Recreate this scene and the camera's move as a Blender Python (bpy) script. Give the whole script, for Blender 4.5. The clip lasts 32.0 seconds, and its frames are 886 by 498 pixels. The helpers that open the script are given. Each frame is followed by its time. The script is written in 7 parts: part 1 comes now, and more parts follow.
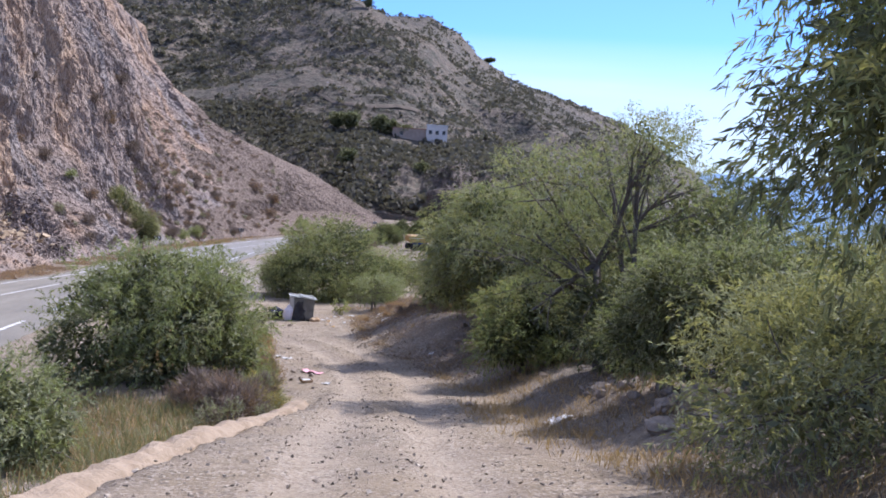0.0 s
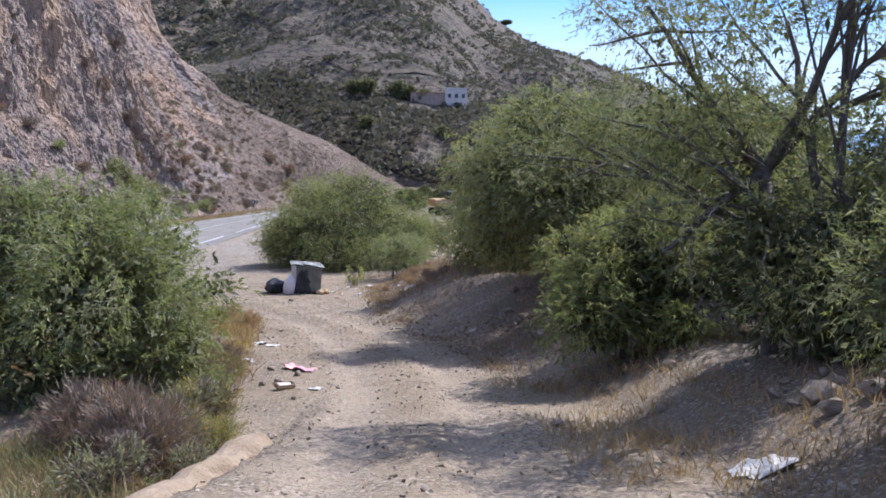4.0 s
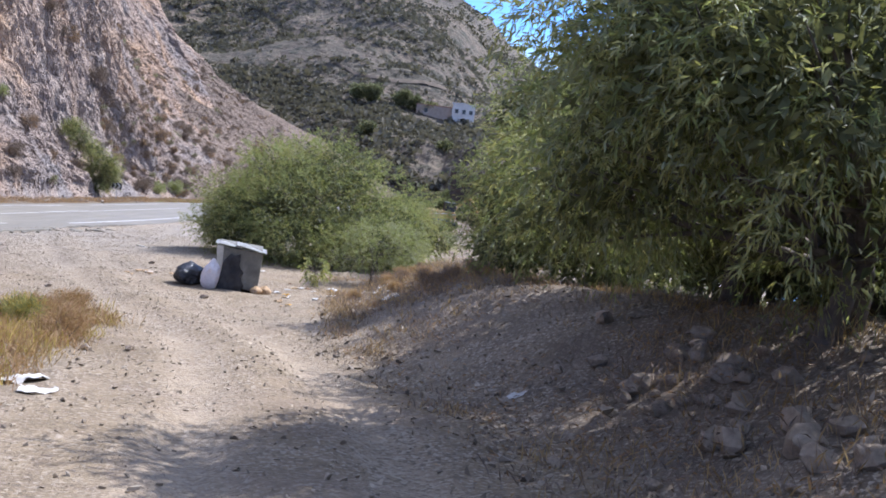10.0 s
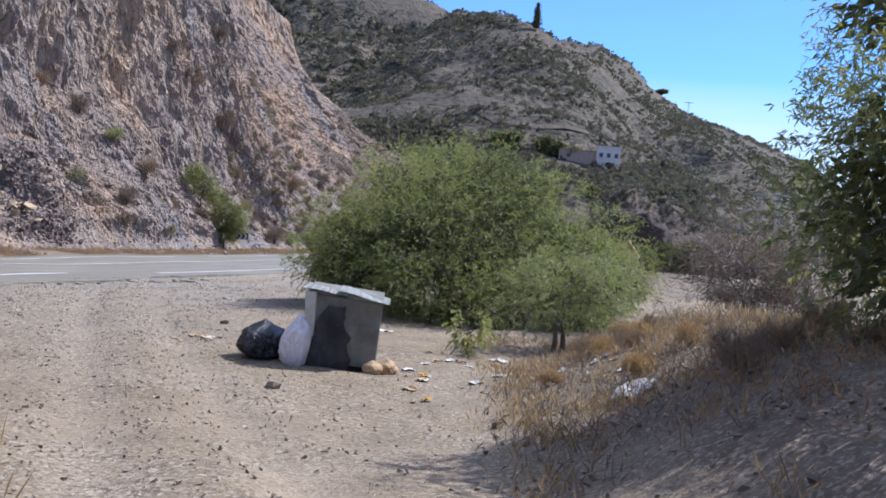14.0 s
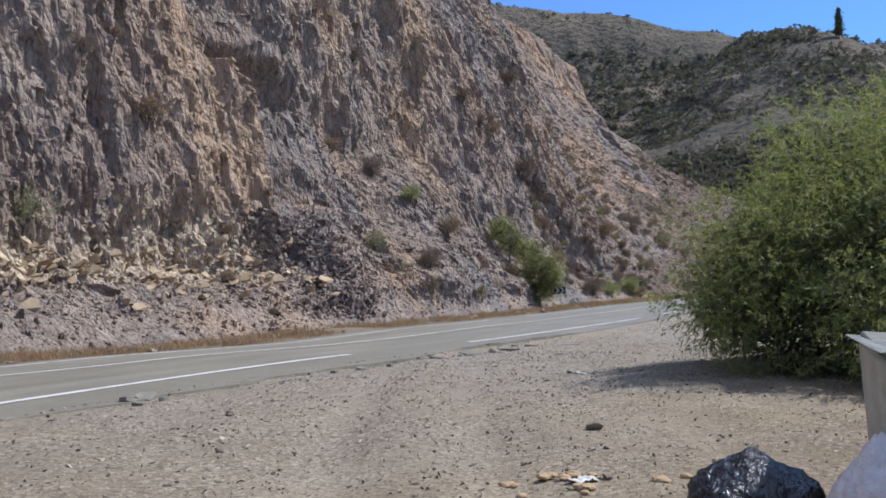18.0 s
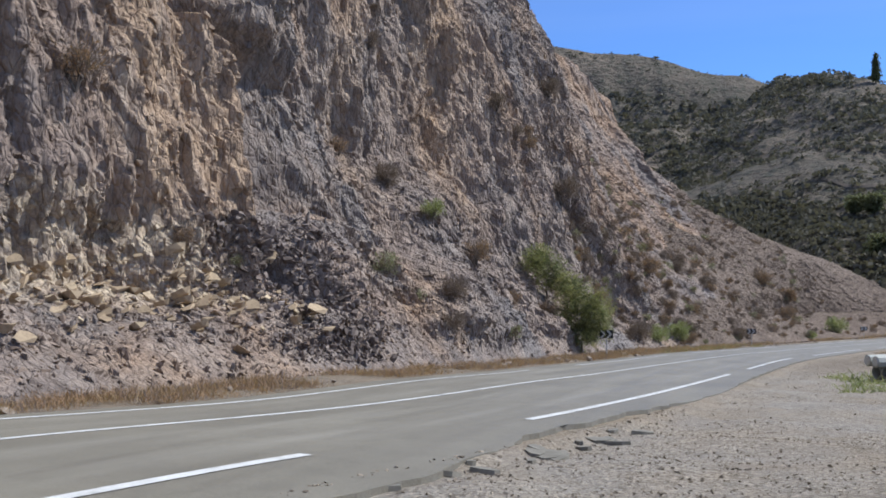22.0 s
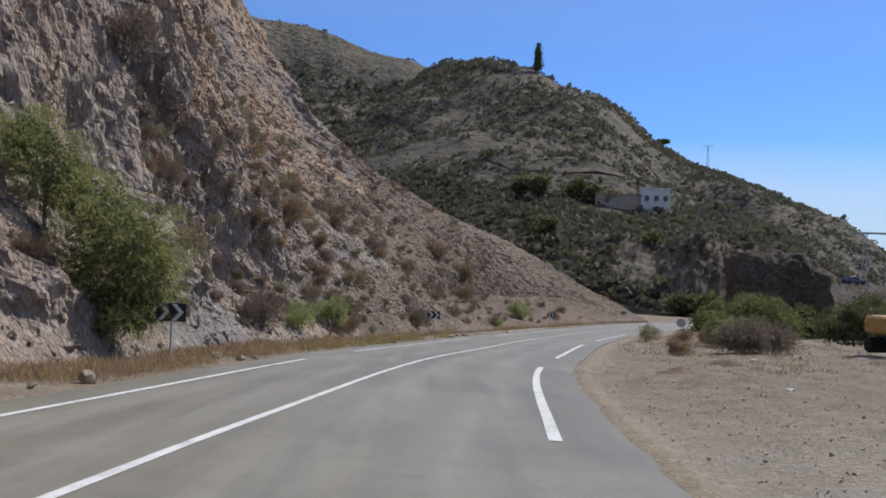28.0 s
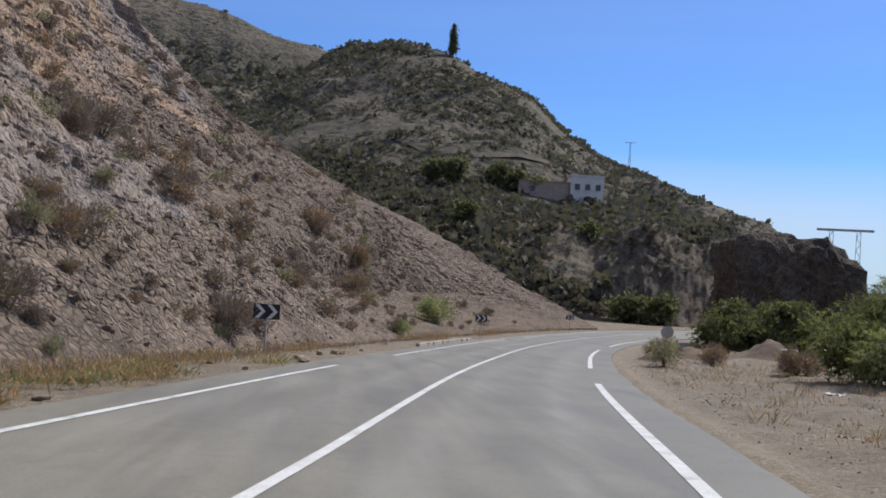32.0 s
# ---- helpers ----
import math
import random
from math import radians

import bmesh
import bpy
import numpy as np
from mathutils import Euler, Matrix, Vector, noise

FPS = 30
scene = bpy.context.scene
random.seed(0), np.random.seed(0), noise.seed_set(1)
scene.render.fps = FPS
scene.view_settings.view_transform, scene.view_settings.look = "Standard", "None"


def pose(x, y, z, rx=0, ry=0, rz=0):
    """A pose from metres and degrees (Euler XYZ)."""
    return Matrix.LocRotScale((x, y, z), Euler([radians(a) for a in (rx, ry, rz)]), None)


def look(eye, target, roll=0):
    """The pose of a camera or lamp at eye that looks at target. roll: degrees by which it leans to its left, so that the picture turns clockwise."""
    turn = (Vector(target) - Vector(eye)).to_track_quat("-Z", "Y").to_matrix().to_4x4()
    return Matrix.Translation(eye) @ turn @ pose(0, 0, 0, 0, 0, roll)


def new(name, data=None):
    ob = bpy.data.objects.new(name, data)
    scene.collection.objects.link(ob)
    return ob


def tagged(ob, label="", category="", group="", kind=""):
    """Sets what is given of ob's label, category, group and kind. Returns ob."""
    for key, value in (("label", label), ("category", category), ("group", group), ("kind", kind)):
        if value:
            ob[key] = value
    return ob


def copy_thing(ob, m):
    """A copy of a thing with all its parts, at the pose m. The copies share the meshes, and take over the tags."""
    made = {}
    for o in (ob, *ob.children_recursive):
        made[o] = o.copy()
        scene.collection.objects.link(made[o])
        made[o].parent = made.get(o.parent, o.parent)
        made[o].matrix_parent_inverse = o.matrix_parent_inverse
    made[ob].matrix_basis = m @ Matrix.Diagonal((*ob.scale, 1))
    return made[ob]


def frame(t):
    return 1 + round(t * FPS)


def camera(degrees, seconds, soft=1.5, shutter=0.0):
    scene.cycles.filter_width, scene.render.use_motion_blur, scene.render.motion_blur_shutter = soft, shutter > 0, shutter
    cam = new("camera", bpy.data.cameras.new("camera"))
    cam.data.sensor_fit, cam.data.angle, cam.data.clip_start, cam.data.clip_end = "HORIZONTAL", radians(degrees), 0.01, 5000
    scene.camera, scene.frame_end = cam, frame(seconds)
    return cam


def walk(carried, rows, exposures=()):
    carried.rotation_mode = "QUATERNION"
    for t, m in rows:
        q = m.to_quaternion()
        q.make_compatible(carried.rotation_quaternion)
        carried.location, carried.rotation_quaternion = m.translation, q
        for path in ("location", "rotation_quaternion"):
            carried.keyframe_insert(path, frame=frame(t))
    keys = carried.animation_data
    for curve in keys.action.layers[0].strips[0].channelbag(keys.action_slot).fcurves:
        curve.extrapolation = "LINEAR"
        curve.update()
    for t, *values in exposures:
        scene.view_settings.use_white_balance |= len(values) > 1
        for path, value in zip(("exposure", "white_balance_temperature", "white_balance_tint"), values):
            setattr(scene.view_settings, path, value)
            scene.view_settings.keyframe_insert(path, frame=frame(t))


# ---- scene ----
# ---------------------------------------------------------------- camera
cam = camera(48.1, 32.0, 1.75)
METRES, EYE, TILT, LEAN, TURN = 115.385, 1.5, -7.0, 0.0, -8.9
ROWS = [
    (0.0, 0.0, 0.0, 0.0, -0.07, 1.12, -3.69),
    (0.5, 0.0001, 0.0101, -0.0004, -0.18, 0.98, -3.6),
    (1.0, -0.0, 0.0205, -0.0012, -0.32, 0.57, -3.39),
    (1.5, -0.0003, 0.03, -0.0018, -0.15, 0.27, -2.83),
    (2.0, -0.0005, 0.039, -0.0024, -0.09, -0.01, -1.8),
    (2.5, -0.001, 0.0482, -0.0032, -0.11, -0.34, -1.43),
    (3.0, -0.0016, 0.0575, -0.0038, 0.17, -0.67, -1.13),
    (3.5, -0.0024, 0.0667, -0.0045, 0.73, -0.67, -1.09),
    (5.5, -0.0049, 0.0929, -0.0063, 2.61, -1.03, -1.74),
    (6.0, -0.0053, 0.1018, -0.0071, 2.65, -1.21, -2.28),
    (6.5, -0.0055, 0.1113, -0.0079, 2.61, -1.18, -2.72),
    (7.0, -0.0062, 0.1216, -0.0088, 2.44, -1.38, -3.41),
    (7.5, -0.0069, 0.1321, -0.0095, 2.26, -1.52, -4.7),
    (8.0, -0.007, 0.1416, -0.0103, 1.88, -1.44, -5.02),
    (8.5, -0.0073, 0.1499, -0.0106, 1.47, -0.88, -5.75),
    (9.0, -0.0075, 0.1594, -0.0112, 1.06, -0.3, -6.54),
    (9.5, -0.0079, 0.1697, -0.0116, 0.8, 0.36, -7.08),
    (10.0, -0.0086, 0.1805, -0.012, 0.72, 0.65, -7.41),
    (10.5, -0.0093, 0.1911, -0.0122, 0.77, 1.13, -7.49),
    (11.0, -0.0106, 0.2021, -0.0125, 1.28, 1.9, -7.62),
    (11.5, -0.0118, 0.2124, -0.0126, 2.21, 2.48, -7.6),
    (12.0, -0.0133, 0.2224, -0.0128, 3.39, 2.8, -7.44),
    (12.5, -0.0153, 0.234, -0.0129, 4.54, 2.81, -7.28),
    (13.0, -0.0173, 0.2455, -0.0131, 5.92, 2.67, -7.0),
    (13.5, -0.0199, 0.2571, -0.0134, 7.44, 2.66, -6.52),
    (15.5, -0.0323, 0.2977, -0.0139, 13.98, 3.28, -6.03),
    (16.0, -0.0362, 0.3067, -0.0141, 16.08, 3.69, -5.71),
    (16.5, -0.04, 0.3152, -0.014, 18.39, 3.67, -4.55),
    (17.0, -0.0442, 0.3236, -0.0141, 21.42, 3.62, -2.59),
    (17.5, -0.0495, 0.3325, -0.0141, 24.09, 3.7, -0.92),
    (18.0, -0.0554, 0.3407, -0.0138, 26.82, 4.74, -0.66),
    (18.5, -0.0603, 0.3487, -0.0137, 27.71, 5.86, -0.71),
    (19.0, -0.0659, 0.3582, -0.0133, 28.48, 5.82, -1.39),
    (19.5, -0.0711, 0.3675, -0.0129, 28.48, 5.85, -2.11),
    (20.0, -0.0764, 0.3774, -0.0128, 28.43, 5.73, -2.58),
    (20.5, -0.082, 0.3876, -0.0121, 28.4, 5.98, -3.06),
    (21.0, -0.0873, 0.3979, -0.0114, 27.96, 6.17, -3.11),
    (21.5, -0.0933, 0.4085, -0.0109, 27.87, 6.37, -2.91),
    (22.0, -0.1, 0.4205, -0.0102, 27.66, 6.92, -2.77),
    (22.5, -0.1083, 0.435, -0.009, 27.51, 7.41, -2.77),
    (23.0, -0.1168, 0.4509, -0.0085, 27.43, 7.53, -2.69),
    (23.5, -0.1245, 0.4688, -0.0075, 24.71, 8.27, -2.54),
    (24.0, -0.1304, 0.489, -0.0062, 18.74, 7.01, -1.94),
    (24.5, -0.1351, 0.508, -0.0055, 15.17, 6.62, -1.53),
    (25.0, -0.1397, 0.5276, -0.0046, 14.19, 6.49, -1.52),
    (25.5, -0.1444, 0.5485, -0.0038, 13.4, 6.34, -1.54),
    (27.5, -0.1629, 0.6522, 0.0005, 8.92, 6.78, -3.12),
    (28.0, -0.1669, 0.6825, 0.0019, 7.99, 6.9, -3.31),
    (28.5, -0.1705, 0.7123, 0.0032, 7.3, 6.94, -3.28),
    (29.0, -0.1745, 0.7459, 0.0051, 6.53, 7.38, -3.48),
    (29.5, -0.1778, 0.7802, 0.0067, 5.93, 7.46, -3.48),
    (30.0, -0.1812, 0.8158, 0.0084, 5.47, 7.36, -3.59),
    (30.5, -0.1845, 0.8555, 0.0106, 4.81, 7.25, -3.76),
    (31.0, -0.1873, 0.8931, 0.0127, 4.18, 7.27, -3.94),
    (31.5, -0.1894, 0.9286, 0.0147, 3.48, 7.22, -3.92),
    (32.0, -0.1912, 0.9667, 0.0169, 2.53, 7.46, -3.89),
]
walk(cam, [(t, pose(0, 0, EYE, TILT, LEAN, TURN) @ pose(METRES * x, METRES * y, METRES * z, 90 + pitch, roll, yaw)) for t, x, y, z, yaw, pitch, roll in ROWS],
     [(0.0, 0.78, 5700, 20), (3.0, 0.68, 5720, 18), (6.0, 1.02, 5700, 15), (8.0, 0.88, 5920, 15), (10.0, 1.04, 5720, 15), (13.0, 0.88, 5600, 15), (16.0, 0.26, 5850, 9), (18.0, 0.31, 5850, 9), (23.0, 0.24, 5900, 8), (28.0, 0.04, 6200, 9), (32.0, 0.06, 6300, 9)])

# ---------------------------------------------------------------- daylight
SUN_EL, SUN_AZ = 49.0, 60.0          # elevation; bearing from +y towards +x
world = bpy.data.worlds.new("sky")
scene.world = world
world.use_nodes = True
wn, wl = world.node_tree.nodes, world.node_tree.links
wn.clear()
sky = wn.new("ShaderNodeTexSky")
sky.sky_type = "NISHITA"
sky.sun_disc = False
sky.sun_elevation = radians(SUN_EL)
sky.sun_rotation = radians(SUN_AZ)
sky.altitude = 60
sky.air_density, sky.dust_density, sky.ozone_density = 1.0, 0.2, 4.0
bg = wn.new("ShaderNodeBackground")
bg.inputs["Strength"].default_value = 0.115
out = wn.new("ShaderNodeOutputWorld")
# a thin bank of pale cloud low over the sea
wc = wn.new("ShaderNodeTexCoord")
sep = wn.new("ShaderNodeSeparateXYZ")
wl.new(wc.outputs["Generated"], sep.inputs[0])
band = wn.new("ShaderNodeValToRGB")
for e, (p, c) in zip([band.color_ramp.elements[0], band.color_ramp.elements[1], band.color_ramp.elements.new(0.5), band.color_ramp.elements.new(0.6)], ((0.0, 0.6), (0.035, 1.0), (0.07, 0.8), (0.115, 0.0))):
    e.position, e.color = p, (c, c, c, 1)
wl.new(sep.outputs["Z"], band.inputs[0])
streak = wn.new("ShaderNodeTexNoise")
streak.inputs["Scale"].default_value, streak.inputs["Detail"].default_value = 2.0, 5
wm = wn.new("ShaderNodeMapping")
wm.inputs["Scale"].default_value = (1, 1, 9)
wl.new(wc.outputs["Generated"], wm.inputs["Vector"])
wl.new(wm.outputs[0], streak.inputs["Vector"])
times = wn.new("ShaderNodeMath")
times.operation = "MULTIPLY"
wl.new(band.outputs[0], times.inputs[0])
wl.new(streak.outputs["Fac"], times.inputs[1])
cloud = wn.new("ShaderNodeMix")
cloud.data_type = "RGBA"
cloud.inputs[7].default_value = (5.2, 5.8, 6.9, 1)
more = wn.new("ShaderNodeMath")
more.operation, more.use_clamp = "MULTIPLY", True
more.inputs[1].default_value = 1.35
wl.new(times.outputs[0], more.inputs[0])
wl.new(more.outputs[0], cloud.inputs[0])
clear = wn.new("ShaderNodeMix")
clear.data_type, clear.blend_type = "RGBA", "MULTIPLY"
clear.inputs[0].default_value = 1.0
clear.inputs[7].default_value = (0.48, 0.70, 1.10, 1)
wl.new(sky.outputs[0], clear.inputs[6])
wl.new(clear.outputs[2], cloud.inputs[6])
wl.new(cloud.outputs[2], bg.inputs["Color"])
wl.new(bg.outputs[0], out.inputs["Surface"])
sun_data = bpy.data.lights.new("sun", "SUN")
sun_data.energy, sun_data.angle, sun_data.color = 4.6, radians(0.53), (1.0, 0.95, 0.88)
sun = new("sun", sun_data)
sv = Vector((math.sin(radians(SUN_AZ)) * math.cos(radians(SUN_EL)), math.cos(radians(SUN_AZ)) * math.cos(radians(SUN_EL)), math.sin(radians(SUN_EL))))
sun.matrix_world = look(tuple(sv * 300), (0, 0, 0))

# ---------------------------------------------------------------- noise on arrays
def hash3(i, j, k, seed=0):
    n = (i.astype(np.int64) * 374761393 + j.astype(np.int64) * 668265263 + k.astype(np.int64) * 2147483647 + seed * 974711) & 0xFFFFFFFF
    n = ((n ^ (n >> 13)) * 1274126177) & 0xFFFFFFFF
    n = ((n ^ (n >> 16)) * 2246822519) & 0xFFFFFFFF
    return ((n ^ (n >> 15)) & 0xFFFFFF) / float(0xFFFFFF)


def vnoise(x, y, z, seed=0):
    """Smooth noise in -1..1."""
    x, y, z = np.broadcast_arrays(np.asarray(x, float), np.asarray(y, float), np.asarray(z, float))
    i, j, k = np.floor(x), np.floor(y), np.floor(z)
    u, v, w = x - i, y - j, z - k
    u, v, w = u * u * (3 - 2 * u), v * v * (3 - 2 * v), w * w * (3 - 2 * w)
    r = 0
    for a in (0, 1):
        for b in (0, 1):
            for c in (0, 1):
                r = r + hash3(i + a, j + b, k + c, seed) * (u if a else 1 - u) * (v if b else 1 - v) * (w if c else 1 - w)
    return r * 2 - 1


def fbm(x, y, z, octaves=4, seed=0, gain=0.5):
    r, a, f = 0, 1.0, 1.0
    for o in range(octaves):
        r = r + a * vnoise(np.asarray(x) * f, np.asarray(y) * f, np.asarray(z) * f, seed + o * 7)
        a, f = a * gain, f * 2.03
    return r


def cells(x, y, z, seed=0):
    """Distance to the nearest and the next cell point, and the nearest cell's own number."""
    i0, j0, k0 = np.floor(x), np.floor(y), np.floor(z)
    d1, d2, own = np.full(np.shape(x), 9.0), np.full(np.shape(x), 9.0), np.zeros(np.shape(x))
    for a in (-1, 0, 1):
        for b in (-1, 0, 1):
            for c in (-1, 0, 1):
                i, j, k = i0 + a, j0 + b, k0 + c
                d = np.sqrt((i + hash3(i, j, k, seed) - x) ** 2 + (j + hash3(i, j, k, seed + 1) - y) ** 2 + (k + hash3(i, j, k, seed + 2) - z) ** 2)
                near = d < d1
                d2 = np.where(near, d1, np.minimum(d2, d))
                own = np.where(near, hash3(i, j, k, seed + 3), own)
                d1 = np.where(near, d, d1)
    return d1, d2, own


def smooth(a, b, x):
    t = np.clip((np.asarray(x, float) - a) / (b - a), 0, 1)
    return t * t * (3 - 2 * t)


# ---------------------------------------------------------------- meshes
def mesh_of(name, verts, faces, mats, index=None, shade=False):
    """A mesh from arrays; faces all of one size."""
    verts, faces = np.asarray(verts, np.float32).reshape(-1, 3), np.asarray(faces, np.int32)
    me = bpy.data.meshes.new(name)
    n, k = faces.shape
    me.vertices.add(len(verts))
    me.vertices.foreach_set("co", verts.ravel())
    me.loops.add(n * k)
    me.loops.foreach_set("vertex_index", faces.ravel())
    me.polygons.add(n)
    me.polygons.foreach_set("loop_start", np.arange(n, dtype=np.int32) * k)
    me.polygons.foreach_set("loop_total", np.full(n, k, np.int32))
    for m in (mats if isinstance(mats, (list, tuple)) else [mats]):
        me.materials.append(m)
    if index is not None:
        me.polygons.foreach_set("material_index", np.asarray(index, np.int32))
    me.polygons.foreach_set("use_smooth", np.full(n, bool(shade)))
    me.update(calc_edges=True)
    me.validate()
    return me


def grid_faces(nu, nv):
    i = np.arange((nu - 1) * nv).reshape(nu - 1, nv)[:, :-1].ravel()
    return np.stack([i, i + nv, i + nv + 1, i + 1], 1)


def finish(bm, name, mat, shade=False):
    me = bpy.data.meshes.new(name)
    bm.normal_update()
    bm.to_mesh(me)
    bm.free()
    me.materials.append(mat)
    if shade:
        me.polygons.foreach_set("use_smooth", np.full(len(me.polygons), True))
    return me


def part(name, bm, mat, parent, label="", shade=False):
    """One bmesh or mesh as one object under a thing or a part."""
    me = bm if isinstance(bm, bpy.types.Mesh) else finish(bm, name, mat, shade)
    ob = new(name, me)
    ob.parent = parent
    return tagged(ob, label)


def thing(name, label, category, at=(0, 0, 0), turn=0, group="", kind=""):
    ob = new(name)
    ob.matrix_world = pose(*at, 0, 0, turn)
    return tagged(ob, label, category, group, kind)


def box(bm, size, m=None, bevel=0.0):
    r = bmesh.ops.create_cube(bm, size=1.0, matrix=(m or Matrix()) @ Matrix.Diagonal((*size, 1)))
    if bevel:
        edges = list({e for v in r["verts"] for e in v.link_edges})
        bmesh.ops.bevel(bm, geom=edges, offset=bevel, segments=1, affect="EDGES")
    return bm


def rod(bm, a, b, r1, r2=None, n=10):
    a, b = Vector(a), Vector(b)
    m = Matrix.Translation((a + b) / 2) @ (b - a).to_track_quat("Z", "Y").to_matrix().to_4x4()
    bmesh.ops.create_cone(bm, cap_ends=True, segments=n, radius1=r1, radius2=r1 if r2 is None else r2, depth=(b - a).length, matrix=m)
    return bm


# ---------------------------------------------------------------- materials
class Nodes:
    def __init__(self, name):
        self.mat = bpy.data.materials.new(name)
        self.mat.use_nodes = True
        self.t = self.mat.node_tree
        self.n, self.l = self.t.nodes, self.t.links
        self.bsdf = self.n["Principled BSDF"]
        self.co = self.n.new("ShaderNodeTexCoord").outputs["Object"]

    def scaled(self, sx, sy, sz):
        m = self.n.new("ShaderNodeMapping")
        m.inputs["Scale"].default_value = (sx, sy, sz)
        self.l.new(self.co, m.inputs["Vector"])
        return m.outputs[0]

    def noise(self, scale, detail=4, rough=0.55, vec=None, warp=0.0):
        t = self.n.new("ShaderNodeTexNoise")
        t.inputs["Scale"].default_value, t.inputs["Detail"].default_value, t.inputs["Roughness"].default_value = scale, detail, rough
        t.inputs["Distortion"].default_value = warp
        self.l.new(vec or self.co, t.inputs["Vector"])
        return t.outputs["Fac"]

    def voronoi(self, scale, feature="F1", vec=None, what="Distance"):
        t = self.n.new("ShaderNodeTexVoronoi")
        t.feature = feature
        t.inputs["Scale"].default_value = scale
        self.l.new(vec or self.co, t.inputs["Vector"])
        return t.outputs[what]

    def ramp(self, fac, *stops):
        r = self.n.new("ShaderNodeValToRGB")
        while len(r.color_ramp.elements) < len(stops):
            r.color_ramp.elements.new(0.5)
        for e, (p, c) in zip(r.color_ramp.elements, stops):
            e.position = p
            e.color = (c, c, c, 1) if isinstance(c, (int, float)) else (*c, 1)
        self.l.new(fac, r.inputs[0])
        return r.outputs[0]

    def mix(self, fac, a, b, how="MIX"):
        m = self.n.new("ShaderNodeMix")
        m.data_type, m.blend_type = "RGBA", how
        for i, v in ((0, fac), (6, a), (7, b)):
            sock = m.inputs[i]
            if isinstance(v, (int, float)):
                sock.default_value = v if i == 0 else (v, v, v, 1)
            elif isinstance(v, tuple):
                sock.default_value = (*v, 1)
            else:
                self.l.new(v, sock)
        return m.outputs[2]

    def maths(self, op, a, b=0.0):
        m = self.n.new("ShaderNodeMath")
        m.operation = op
        for sock, v in zip(m.inputs, (a, b)):
            if isinstance(v, (int, float)):
                sock.default_value = v
            else:
                self.l.new(v, sock)
        return m.outputs[0]

    def random(self, island=False):
        if island:
            return self.n.new("ShaderNodeNewGeometry").outputs["Random Per Island"]
        return self.n.new("ShaderNodeObjectInfo").outputs["Random"]

    def done(self, color, rough=0.9, bump=None, strength=0.3, dist=0.02, metal=0.0, spec=0.3):
        if isinstance(color, tuple):
            self.bsdf.inputs["Base Color"].default_value = (*color, 1)
        else:
            self.l.new(color, self.bsdf.inputs["Base Color"])
        if isinstance(rough, (int, float)):
            self.bsdf.inputs["Roughness"].default_value = rough
        else:
            self.l.new(rough, self.bsdf.inputs["Roughness"])
        self.bsdf.inputs["Metallic"].default_value = metal
        self.bsdf.inputs["Specular IOR Level"].default_value = spec
        if bump is not None:
            b = self.n.new("ShaderNodeBump")
            b.inputs["Strength"].default_value, b.inputs["Distance"].default_value = strength, dist
            self.l.new(bump, b.inputs["Height"])
            self.l.new(b.outputs[0], self.bsdf.inputs["Normal"])
        return self.mat


def plain(name, c1, c2, scale=6.0, rough=0.8, bump=0.15, metal=0.0, spec=0.3, dist=0.01):
    m = Nodes(name)
    a, b = m.noise(scale, 5), m.noise(scale * 9, 3)
    col = m.mix(m.ramp(a, (0.35, 0.0), (0.65, 1.0)), c1, c2)
    col = m.mix(m.ramp(b, (0.3, 0.0), (0.7, 0.35)), col, tuple(x * 0.6 for x in c1))
    return m.done(col, rough, b, bump, dist, metal, spec)


